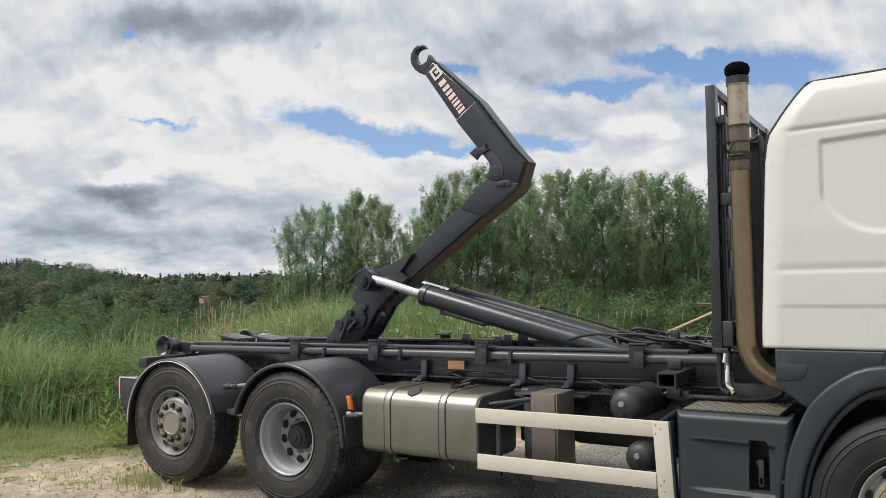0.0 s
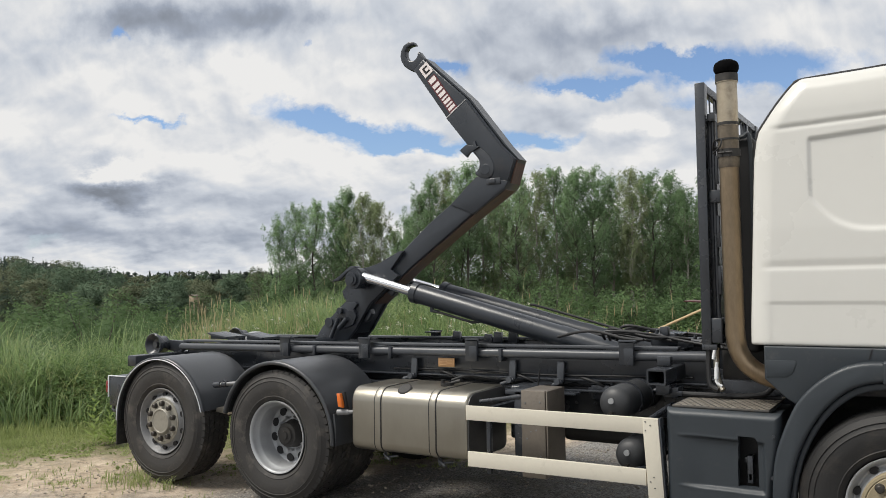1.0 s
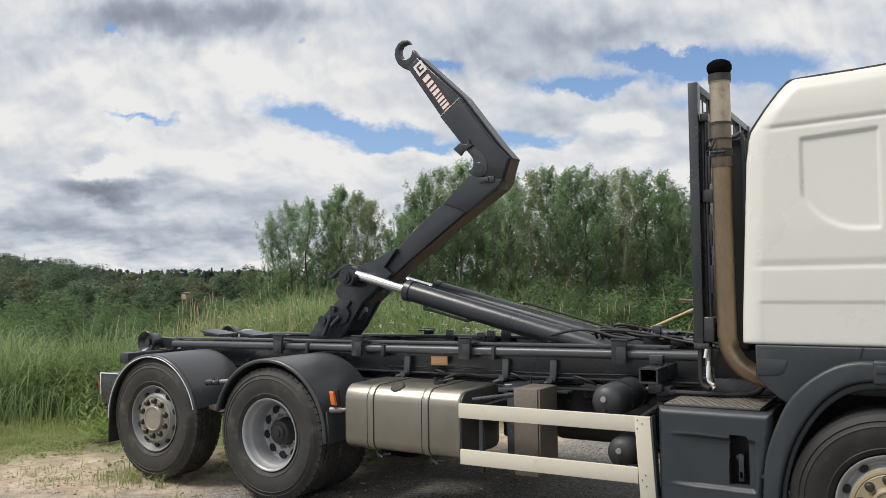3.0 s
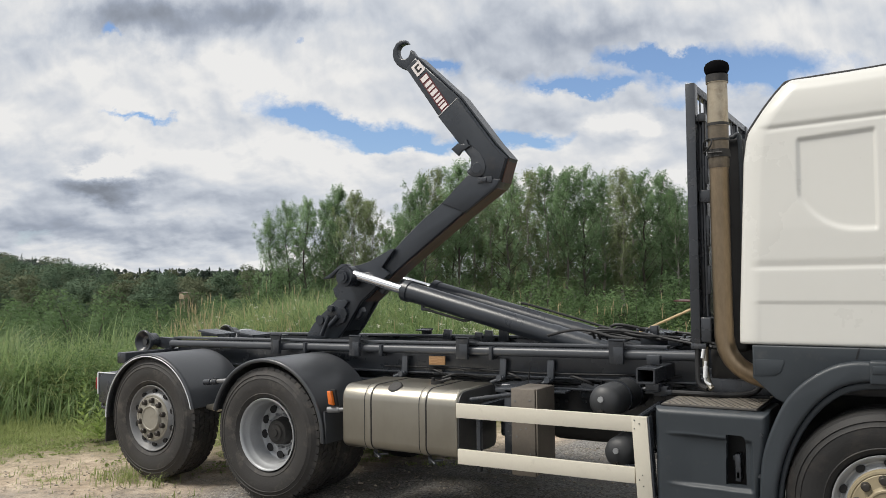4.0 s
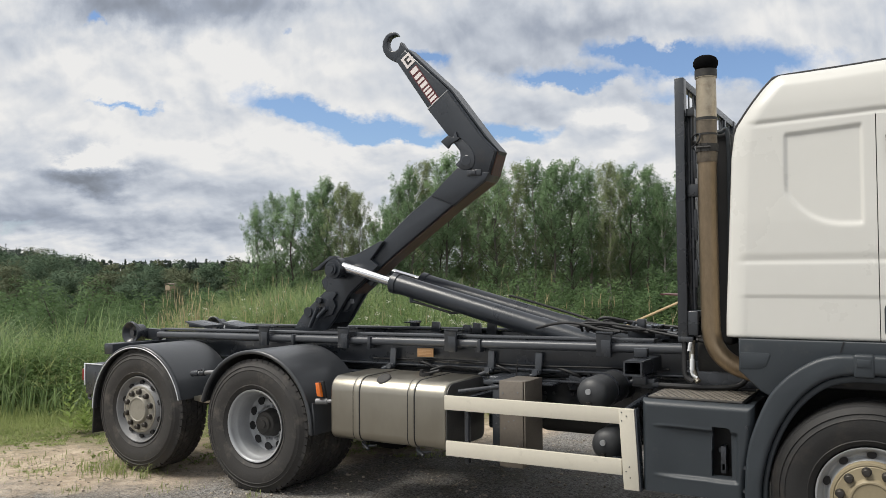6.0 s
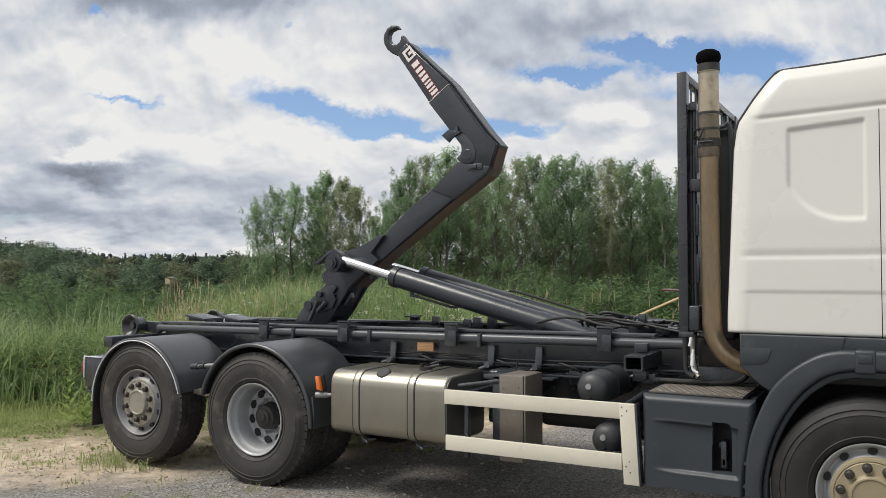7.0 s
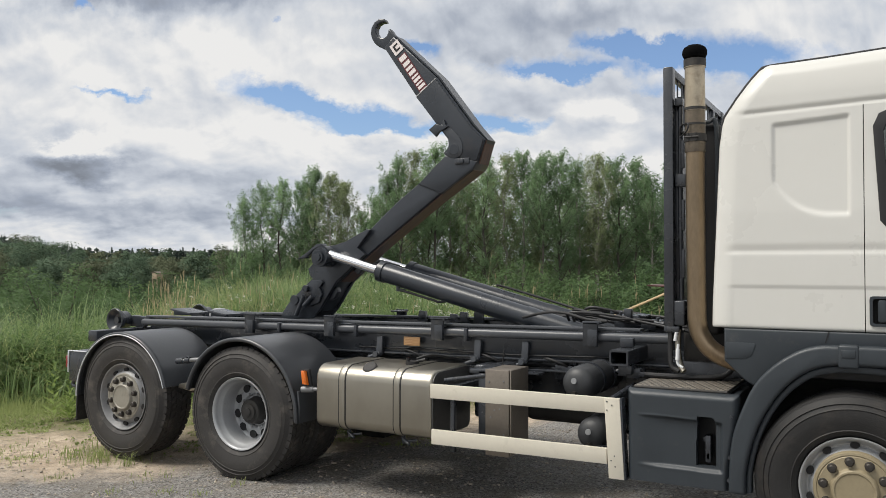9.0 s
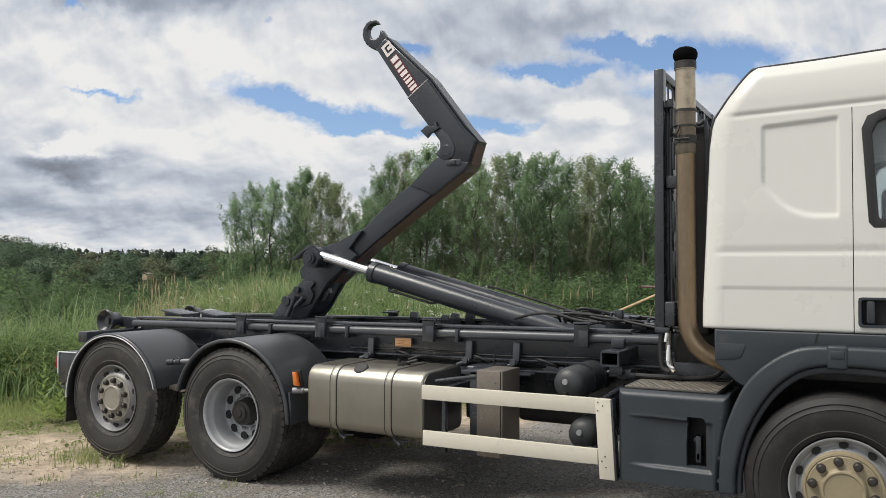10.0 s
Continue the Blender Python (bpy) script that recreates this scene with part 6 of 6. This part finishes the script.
# far wooded hillside
def crown_leaves(rng, x, y, z0, h, w, n, lf, clumps=14):
    """Leaves of one far broad-leaved tree, on the outsides of its clumps."""
    t = rng.uniform(0.12, 0.93, clumps)
    r = w * np.sin(np.pi * np.clip(t * 0.82 + 0.16, 0, 1)) ** 0.7 * rng.uniform(0.35, 1.0, clumps)
    a = rng.uniform(0, 6.28, clumps)
    c = np.stack([x + r * np.cos(a), y + r * np.sin(a), z0 + h * t], 1)
    pk = rng.integers(0, clumps, n)
    off = unit(rng.normal(size=(n, 3)))
    size = rng.uniform(0.7, 1.2, clumps)[pk][:, None]
    pos = c[pk] + off * size * rng.uniform(0.6, 1.0, (n, 1)) * np.array([0.42 * w, 0.42 * w, 0.085 * h])
    pos[:, 2] = np.maximum(pos[:, 2], z0)
    nm = unit(0.45 * off + 0.55 * unit(pos - np.array([x, y, z0 + 0.4 * h])) + np.array([0, 0, 0.25]))
    return leaves(rng, pos, 1.2 * lf, out=nm)[:, :3], nm


def spruce_leaves(rng, x, y, z0, h, n, lf):
    t = 1 - rng.uniform(0, 1, n) ** 0.55
    tier = 0.80 + 0.20 * np.sin(t * 40)
    r = 0.21 * h * (1 - t) * rng.uniform(0.2, 1.0, n) * tier
    a = rng.uniform(0, 6.28, n)
    nm = unit(np.stack([np.cos(a), np.sin(a), np.full(n, 0.5)], 1) + 0.3 * rng.normal(size=(n, 3)))
    return leaves(rng, np.stack([x + r * np.cos(a), y + r * np.sin(a), z0 + h * (0.04 + 1.0 * t)], 1), 1.2 * lf, out=nm)[:, :3], nm


def skyline(u):
    """Height of the woods' upper edge as a tangent above eye level."""
    return 0.0215 + 0.022 * (1 - sstep(-0.60, -0.43, u)) - 0.004 * sstep(-0.30, -0.2, u)


def far_wood():
    """Leaves and normals by kind: olive and green trees of the slope, ridge, spruces."""
    rng = np.random.default_rng(77)
    out = {"olive": [], "green": [], "ridge": [], "spruce": []}
    # nearest first: single trees before the slope, the slope, the ridge
    for count, d0, d1, low, high, n, lf, firs in ((66, 64, 100, -0.026, 0.010, 2500, 0.21, 0.06), (170, 100, 190, -0.020, 0.004, 950, 0.44, 0.15), (300, 200, 290, -0.005, 0.003, 400, 0.80, 0.35)):
        for i in range(count):
            d = float(rng.uniform(d0, d1))
            u = -0.70 + 0.50 * (i + float(rng.random())) / count if i % 5 or d < 120 else float(rng.uniform(-0.25, 0.5))
            p = EYE + VIEW * d + SIDE * (u * d)
            z0 = terrain(p.x, p.y) - 0.3
            h = EYE.z + (skyline(u) + float(rng.uniform(low, high))) * d - z0
            if h < 2.5:
                continue
            if rng.random() < firs:
                out["spruce"].append(spruce_leaves(rng, p.x, p.y, z0, h * 1.04, n, 0.8 * lf))
            else:
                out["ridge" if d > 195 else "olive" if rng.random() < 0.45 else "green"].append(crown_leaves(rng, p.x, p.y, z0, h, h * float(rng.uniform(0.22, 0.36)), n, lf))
    return {k: [np.concatenate(q) for q in zip(*v)] for k, v in out.items()}


def thicket():
    """Dense young growth behind the belt of trees."""
    rng = np.random.default_rng(78)
    out, nrm = [], []
    for i in range(230):
        d = float(rng.uniform(66, 84))
        u = float(rng.uniform(-0.245, 0.42))
        p = EYE + VIEW * d + SIDE * (u * d)
        z0 = terrain(p.x, p.y) - 0.2
        top = 0.038 + 0.066 * sstep(-0.12, -0.03, u) + 0.015 * (1 - sstep(-0.2, -0.12, u)) + float(rng.uniform(-0.045, 0.020))
        h = EYE.z + top * d - z0
        q, nm = crown_leaves(rng, p.x, p.y, z0, h, h * float(rng.uniform(0.14, 0.22)), 520, 0.30, 20)
        out.append(q), nrm.append(nm)
    return np.concatenate(out), np.concatenate(nrm)


tagged(new("thicket", quads_mesh("thicket", *(lambda t: (t[0], YOUNG, t[1]))(thicket()))), "dense dark green young trees behind the tree belt", "woods", kind="stuff")
WOOD = far_wood()
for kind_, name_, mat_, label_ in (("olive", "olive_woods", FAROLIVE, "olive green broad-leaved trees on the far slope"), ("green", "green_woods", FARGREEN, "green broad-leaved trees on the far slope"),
                                   ("ridge", "ridge_woods", FARHAZE, "distant ridge woods with bluish haze in the leaf colour"), ("spruce", "far_spruces", SPRUCE, "distant dark spruces among the hillside woods")):
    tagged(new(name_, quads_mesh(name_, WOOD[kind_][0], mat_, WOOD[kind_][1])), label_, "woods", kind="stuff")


# ---- grasses ----
def blades(rng, base, h, w, lean=0.35, segs=3):
    """Bent tapering blades: segs quads each, joined; returns verts and faces."""
    n = len(base)
    az = rng.uniform(0, 6.283, n)
    d = np.stack([np.cos(az), np.sin(az), np.zeros(n)], 1)
    s = np.stack([-np.sin(az), np.cos(az), np.zeros(n)], 1)
    bend = rng.uniform(0.1, 1.0, n) * lean
    vs = []
    for k in range(segs + 1):
        t = k / segs
        c = base + np.stack([np.zeros(n), np.zeros(n), h * (t - 0.25 * bend * t ** 3)], 1) + d * (h * bend * t ** 2.2)[:, None]
        ww = (w * (1 - 0.9 * t ** 1.5))[:, None] * 0.5
        vs += [c - s * ww, c + s * ww]
    v = np.stack(vs, 1)
    m = 2 * (segs + 1)
    off = np.arange(n)[:, None] * m
    f = np.concatenate([off + np.array([[2 * k, 2 * k + 1, 2 * k + 3, 2 * k + 2]]) for k in range(segs)], 0)
    return v.reshape(-1, 3), f


def blade_mesh(name, v, f, mat):
    me = bpy.data.meshes.new(name)
    me.from_pydata(v.tolist(), [], f.tolist())
    me.materials.append(mat)
    me.shade_smooth()
    return me


def scatter(rng, n, s0, s1, n0, n1, power=1.0, keep=None):
    """Points by distance past the yard's edge and along it, set on the terrain."""
    s = rng.uniform(s0, s1, n)
    q = n0 + (n1 - n0) * rng.uniform(0, 1, n) ** power
    x, y = PX + NY * s + NX * q, PY - NX * s + NY * q
    pts = [(a, b, terrain(a, b)) for a, b in zip(x, y) if beyond(a, b) > n0 - 0.2 and (keep is None or keep(a, b))]
    return np.array(pts)


rng = np.random.default_rng(5)
lush = lambda a, b: noise.noise((a * 0.45, b * 0.45, 20)) > -0.35
base = np.concatenate([scatter(rng, 26000, -8, 13, 0.0, 6.5, 1.15, lambda a, b: along(a, b) > 2.5 or beyond(a, b) > 4.2 or (beyond(a, b) > 1.3 and noise.noise((a * 0.8, b * 0.8, 31)) > -0.12)), scatter(rng, 20000, -1.0, 22, 4.0, 14.0)])
hh = np.array([0.46 + (0.54 + 0.32 * (1 - sstep(-1.0, 4.0, along(x, y)))) * sstep(0.8, 2.4, beyond(x, y)) * (0.75 + 0.5 * noise.noise((x * 0.6, y * 0.6, 5))) for x, y, z in base]) * rng.uniform(0.55, 1.15, len(base)) * np.array([1 - 0.8 * sstep(5.2, 8.0, along(x, y)) for x, y, z in base])
v, f = blades(rng, base, hh, rng.uniform(0.008, 0.024, len(base)), 1.25, 3)
tagged(new("tall_grass", blade_mesh("tall_grass", v, f, GRASS)), "tall green meadow grass along the yard", "grass", kind="stuff")
# coarse arching blades of the rank growth beside the yard
base = scatter(rng, 20000, -9, 4.5, 0.9, 6.5, 1.1, lambda a, b: noise.noise((a * 0.9, b * 0.9, 61)) > -0.30)
hh = np.array([(0.44 + 0.76 * sstep(0.9, 2.4, beyond(x, y))) * (0.85 + 0.45 * noise.noise((x * 0.8, y * 0.8, 7))) for x, y, z in base]) * rng.uniform(0.6, 1.25, len(base))
v, f = blades(rng, base, hh, rng.uniform(0.012, 0.027, len(base)), 1.0, 6)
tagged(new("reed_grass", blade_mesh("reed_grass", v, f, REED)), "coarse broad bladed grass arching over the yard's edge", "grass", kind="stuff")


def weed_field(rng, n, s0, s1, n0, n1, hmin, hmax, keep):
    """Leafy upright weeds: pairs of leaves up a stem."""
    base = scatter(rng, n, s0, s1, n0, n1, 1.3, keep)
    out = []
    for x, y, z in base:
        h = rng.uniform(hmin, hmax) * (0.3 + 0.7 * sstep(0.9, 2.0, beyond(x, y)))
        k = max(3, int(h / 0.04))
        t = (np.arange(k) + rng.uniform(0, 1)) / k
        a = np.arange(k) * 2.1 + rng.uniform(0, 6.28)
        ln = (0.045 + 0.075 * np.sin(np.pi * (0.25 + 0.75 * t))) * rng.uniform(0.7, 1.3)
        c = np.stack([x + 0.06 * h * t, y + 0 * t, z + h * t], 1)
        d = np.stack([np.cos(a), np.sin(a), rng.uniform(-0.5, 0.45, k)], 1)
        s = np.stack([-np.sin(a), np.cos(a), rng.uniform(-0.3, 0.3, k)], 1)
        l_, w_ = ln[:, None], 0.24 * ln[:, None]
        out.append(np.stack([c, c + d * l_ * 0.45 + s * w_, c + d * l_ + np.array([0, 0, -0.02]), c + d * l_ * 0.45 - s * w_], 1))
    return np.concatenate(out)


tagged(new("weeds", quads_mesh("weeds", weed_field(rng, 6000, -8, 4, 1.2, 6.0, 0.30, 1.0, lush), WEED)), "dense leafy green nettles and weeds", "weeds", kind="stuff")
tagged(new("low_weeds", quads_mesh("low_weeds", weed_field(rng, 4200, -8, 4, 0.9, 2.4, 0.12, 0.45, lush), WEED)), "low leafy weeds at the foot of the grass", "weeds", kind="stuff")
tagged(new("weeds_bank", quads_mesh("weeds_bank", weed_field(rng, 1500, 4, 16, 3.0, 11.0, 0.3, 0.8, lush), WEED)), "leafy weeds among the grass on the bank", "weeds", kind="stuff")

# dry seed stalks, in clumps
stalks = []
for cx, cy_, n, sp in [(-0.343, 10.4, 100, 0.11), (-0.235, 12, 40, 0.4), (-0.20, 12, 14, 0.8), (-0.08, 12, 16, 0.9), (0.10, 12, 16, 0.9), (0.155, 11, 12, 0.3), (0.28, 11.5, 14, 0.35)]:
    p = EYE + VIEW * cy_ + SIDE * (cx * cy_)
    for _ in range(n):
        x, y = p.x + rng.normal() * sp, p.y + rng.normal() * sp
        if beyond(x, y) > 0.3:
            stalks.append((x, y, terrain(x, y)))
stalks = np.array(stalks)
sh = rng.uniform(0.85, 1.55, len(stalks))
v1, f1 = blades(rng, stalks, sh, np.full(len(stalks), 0.009), 0.34, 4)
heads = v1.reshape(len(stalks), 10, 3)[:, 8:10].mean(1)
v2, f2 = blades(rng, np.repeat(heads, 3, 0) - np.array([0, 0, 0.03]), rng.uniform(0.10, 0.22, len(heads) * 3), np.full(len(heads) * 3, 0.008), 0.35, 3)
fdry = np.concatenate([f1, f2 + len(v1)])
tagged(new("dry_grass", blade_mesh("dry_grass", np.concatenate([v1, v2]), fdry, DRY)), "pale dry seed stalks above the green grass", "grass", kind="stuff")

# white umbels
um = []
for cx, d, n, sp in [(-0.255, 12, 45, 0.75), (-0.235, 14, 25, 0.8), (0.03, 12.5, 70, 0.55), (0.02, 11.5, 34, 1.0), (-0.12, 12, 24, 1.2), (-0.46, 8.0, 10, 0.5)]:
    p = EYE + VIEW * d + SIDE * (cx * d)
    for _ in range(n):
        x, y = p.x + rng.normal() * sp, p.y + rng.normal() * sp
        if beyond(x, y) > 0.2:
            c = np.array([x, y, terrain(x, y) + rng.uniform(0.70, 1.0)])
            um.append(c + rng.normal(size=(12, 3)) * np.array([0.022, 0.022, 0.012]))
um = np.concatenate(um)
tagged(new("white_flowers", quads_mesh("white_flowers", leaves(rng, um, 0.024, 0.2), PETAL)), "white umbel flowers in the meadow", "flowers", kind="stuff")

# one tall bright green plant at the yard's edge
fp = EYE + VIEW * 8.9 + SIDE * (-0.484 * 8.9)
fb = []
for q in range(3):
    x0, y0 = fp.x + 0.13 * q - 0.05, fp.y + 0.10 * (q % 2)
    hgt = (0.68, 0.48, 0.34)[q]
    for k in range(46):
        t = k / 46
        a = k * 2.4
        ln = 0.16 * (1 - t) ** 0.7 + 0.02
        c = np.array([x0, y0, terrain(x0, y0) + hgt * t + 0.03])
        dv = np.array([math.cos(a), math.sin(a), 0.45])
        sv = np.array([-math.sin(a), math.cos(a), 0.0])
        fb.append([c, c + dv * ln * 0.5 + sv * ln * 0.13, c + dv * ln, c + dv * ln * 0.5 - sv * ln * 0.13])
tagged(new("tall_weed", quads_mesh("tall_weed", fb, FERN)), "bright green feathery weed at the yard's edge", "plant")

# short grass and tufts on the yard
patchy = lambda a, b: 1.1 * noise.noise((a * 0.9, b * 0.9, 40)) + 0.9 * noise.noise((a * 3.1, b * 3.1, 11)) + 0.55 * noise.noise((a * 9, b * 9, 17)) + 0.30 * beyond(a, b) > -0.16
base = scatter(rng, 150000, -6.0, 3.2, -2.2, 1.8, 0.9, patchy)
v, f = blades(rng, base, rng.uniform(0.012, 0.055, len(base)) * np.array([0.6 + 1.0 * sstep(-1.0, 1.4, beyond(x, y)) for x, y, z in base]), rng.uniform(0.005, 0.011, len(base)), 1.4, 1)
tagged(new("short_grass", blade_mesh("short_grass", v, f, TURF)), "short patchy grass at the yard's edge", "grass", kind="stuff")
clover = lambda a, b: 0.9 * noise.noise((a * 1.2, b * 1.2, 43)) + 0.8 * noise.noise((a * 4.3, b * 4.3, 14)) + 0.5 * noise.noise((a * 12, b * 12, 19)) + 0.26 * beyond(a, b) > -0.05
base = scatter(rng, 46000, -6.0, 3.0, -2.4, 1.4, 0.9, clover) + np.array([0, 0, 0.012])
tagged(new("clover", quads_mesh("clover", leaves(rng, base, rng.uniform(0.016, 0.036, len(base)), 0.35), TURF)), "low clover and matted leaves over the sandy soil", "weeds", kind="stuff")
base = scatter(rng, 22000, -8.0, 3.0, 0.2, 2.2, 0.8, lambda a, b: noise.noise((a * 1.3, b * 1.3, 52)) + 0.5 * beyond(a, b) > 0.25)
v, f = blades(rng, base, rng.uniform(0.08, 0.26, len(base)) * np.array([0.35 + 1.15 * sstep(0.3, 1.8, beyond(x, y)) for x, y, z in base]), rng.uniform(0.005, 0.011, len(base)), 1.6, 3)
tagged(new("edge_grass", blade_mesh("edge_grass", v, f, TURF)), "bright ankle high grass before the tall weeds", "grass", kind="stuff")
tuft, high = [], []
for x, y, n, sp in [(-1.62, -0.10, 120, 0.09), (-1.80, 0.0, 150, 0.16), (-1.40, -0.10, 60, 0.10), (-1.16, -0.06, 40, 0.06), (0.10, -0.12, 26, 0.035), (0.05, -0.45, 30, 0.05), (-0.25, -0.55, 26, 0.05), (-0.7, -0.25, 40, 0.10), (0.55, -0.50, 30, 0.05),
                    (-0.55, -0.75, 24, 0.05), (0.75, -0.62, 22, 0.04), (2.0, 0.1, 50, 0.08), (-2.1, -0.5, 60, 0.12), (-1.3, -0.7, 30, 0.06), (1.15, -0.55, 26, 0.06), (-2.6, -0.2, 80, 0.15)]:
    for _ in range(n):
        a, b = x + rng.normal() * sp, y + rng.normal() * sp
        tuft.append((a, b, terrain(a, b)))
        high.append(0.15 if abs(x + 1.6) < 0.5 and y > -0.2 else 0.07)
tuft = np.array(tuft)
v, f = blades(rng, tuft, rng.uniform(0.25, 1.0, len(tuft)) * np.array(high), rng.uniform(0.004, 0.008, len(tuft)), 1.2, 3)
tagged(new("grass_tufts", blade_mesh("grass_tufts", v, f, TURF)), "green grass tufts growing through the gravel", "grass", kind="stuff")

# loose stones
STONE = material("loose_stone", (0.34, 0.30, 0.25), 0.95, spec=0.1, spread=0.1, scale=20, per_island=0.35)
ico = bmesh.new()
bmesh.ops.create_icosphere(ico, subdivisions=1, radius=1)
iv = np.array([v.co[:] for v in ico.verts])
fi = np.array([[v.index for v in f.verts] for f in ico.faces])
ico.free()
sv, sf = [], []
k = 0
for _ in range(9000):
    x, y = rng.uniform(-4.5, 3.6), rng.uniform(-2.2, 3.2)
    dens = sstep(-1.8, 0.2, 0.62 * x - 0.785 * y + 0.9 + noise.noise((x * 0.9, y * 0.9, 2)))
    if rng.random() > 0.12 + 0.88 * dens or beyond(x, y) > -0.2:
        continue
    r = 0.004 + 0.011 * rng.random() ** 4
    sv.append(iv * np.array([r * rng.uniform(0.8, 1.4), r * rng.uniform(0.8, 1.4), r * rng.uniform(0.45, 0.8)]) * (1 + 0.2 * rng.normal(size=(12, 1))) + np.array([x, y, terrain(x, y) + r * 0.25]))
    sf.append(fi + 12 * k)
    k += 1
tagged(new("gravel", blade_mesh("gravel", np.concatenate(sv), np.concatenate(sf), STONE)), "loose grey gravel stones on the yard", "gravel", kind="stuff")

# far hut, leaning plank and red sheet on the bank
HUTWALL = material("hut_wall", (0.36, 0.29, 0.21), 0.8, spread=0.1)
ROOFRED = material("red_sheet", (0.105, 0.045, 0.04), 0.5, spread=0.2, scale=4)
PLANK = material("bare_plank", (0.50, 0.38, 0.22), 0.7, spread=0.15, scale=4, stretch=(1, 8, 8))
hp_ = EYE + VIEW * 58 + SIDE * (-0.362 * 58)
hut_z = terrain(hp_.x, hp_.y)
hut_h = EYE.z - 0.006 * 58 - hut_z
hut = tagged(empty("hut", at=(hp_.x, hp_.y, hut_z)), "small pale hut on stilts beyond the field", "hut")
part("wall", bx(-0.25, 0.25, -0.25, 0.25, hut_h - 0.42, hut_h, r=0.02), HUTWALL, hut)
for qx in (-0.20, 0.20):
    for qy in (-0.20, 0.20):
        part("stilt", cy((qx, qy, -0.1), (qx, qy, hut_h - 0.40), 0.03, 8), HUTWALL, hut)
part("roof", prism([(-0.30, hut_h - 0.02), (0, hut_h + 0.05), (0.30, hut_h - 0.02), (0.30, hut_h + 0.02), (0, hut_h + 0.09), (-0.30, hut_h + 0.02)], -0.29, 0.29, 0.01), material("hut_roof", (0.16, 0.13, 0.11), 0.8), hut)
sp_ = EYE + VIEW * 14 + SIDE * (0.262 * 14)
sz = terrain(sp_.x, sp_.y)
shd = tagged(empty("sheet_shelter"), "small red sheet metal roof on two thin posts", "shelter")
A = sp_ + SIDE * 0.0
for w in (0.30, 0.95):
    q = A + SIDE * w
    part("post", cy((q.x, q.y, sz), (q.x, q.y, 1.30), 0.03, 8), PLANK, shd)
bm = bmesh.new()
c = [A + SIDE * -0.30 + Vector((0, 0, 1.40)), A + SIDE * 1.1 + Vector((0, 0, 1.33)), A + SIDE * 1.1 + VIEW * 0.7 + Vector((0, 0, 1.36)), A + SIDE * 0.0 + VIEW * 0.7 + Vector((0, 0, 1.40))]
c = [Vector((p.x, p.y, p.z - A.z)) for p in c]
vs = [bm.verts.new(p) for p in c] + [bm.verts.new(p - Vector((0, 0, 0.022))) for p in c]
for q in ((0, 1, 2, 3), (7, 6, 5, 4), (0, 4, 5, 1), (1, 5, 6, 2), (2, 6, 7, 3), (3, 7, 4, 0)):
    bm.faces.new([vs[i] for i in q])
part("roof_sheet", bm, ROOFRED, shd, smooth=False)
B, C = EYE + VIEW * 12.5 + SIDE * (0.185 * 12.5), EYE + VIEW * 12.5 + SIDE * (0.325 * 12.5)
bm = bmesh.new()
tube([(B.x, B.y, 0.88), (C.x, C.y, 1.635)], 0.02, 6, bm, 1)
cyl(bm, (C.x, C.y, 1.635), (C.x, C.y, terrain(C.x, C.y)), 0.028, 6)
tagged(part("leaning_pole", bm, PLANK), "pale wooden pole leaning on the grassy bank", "pole")
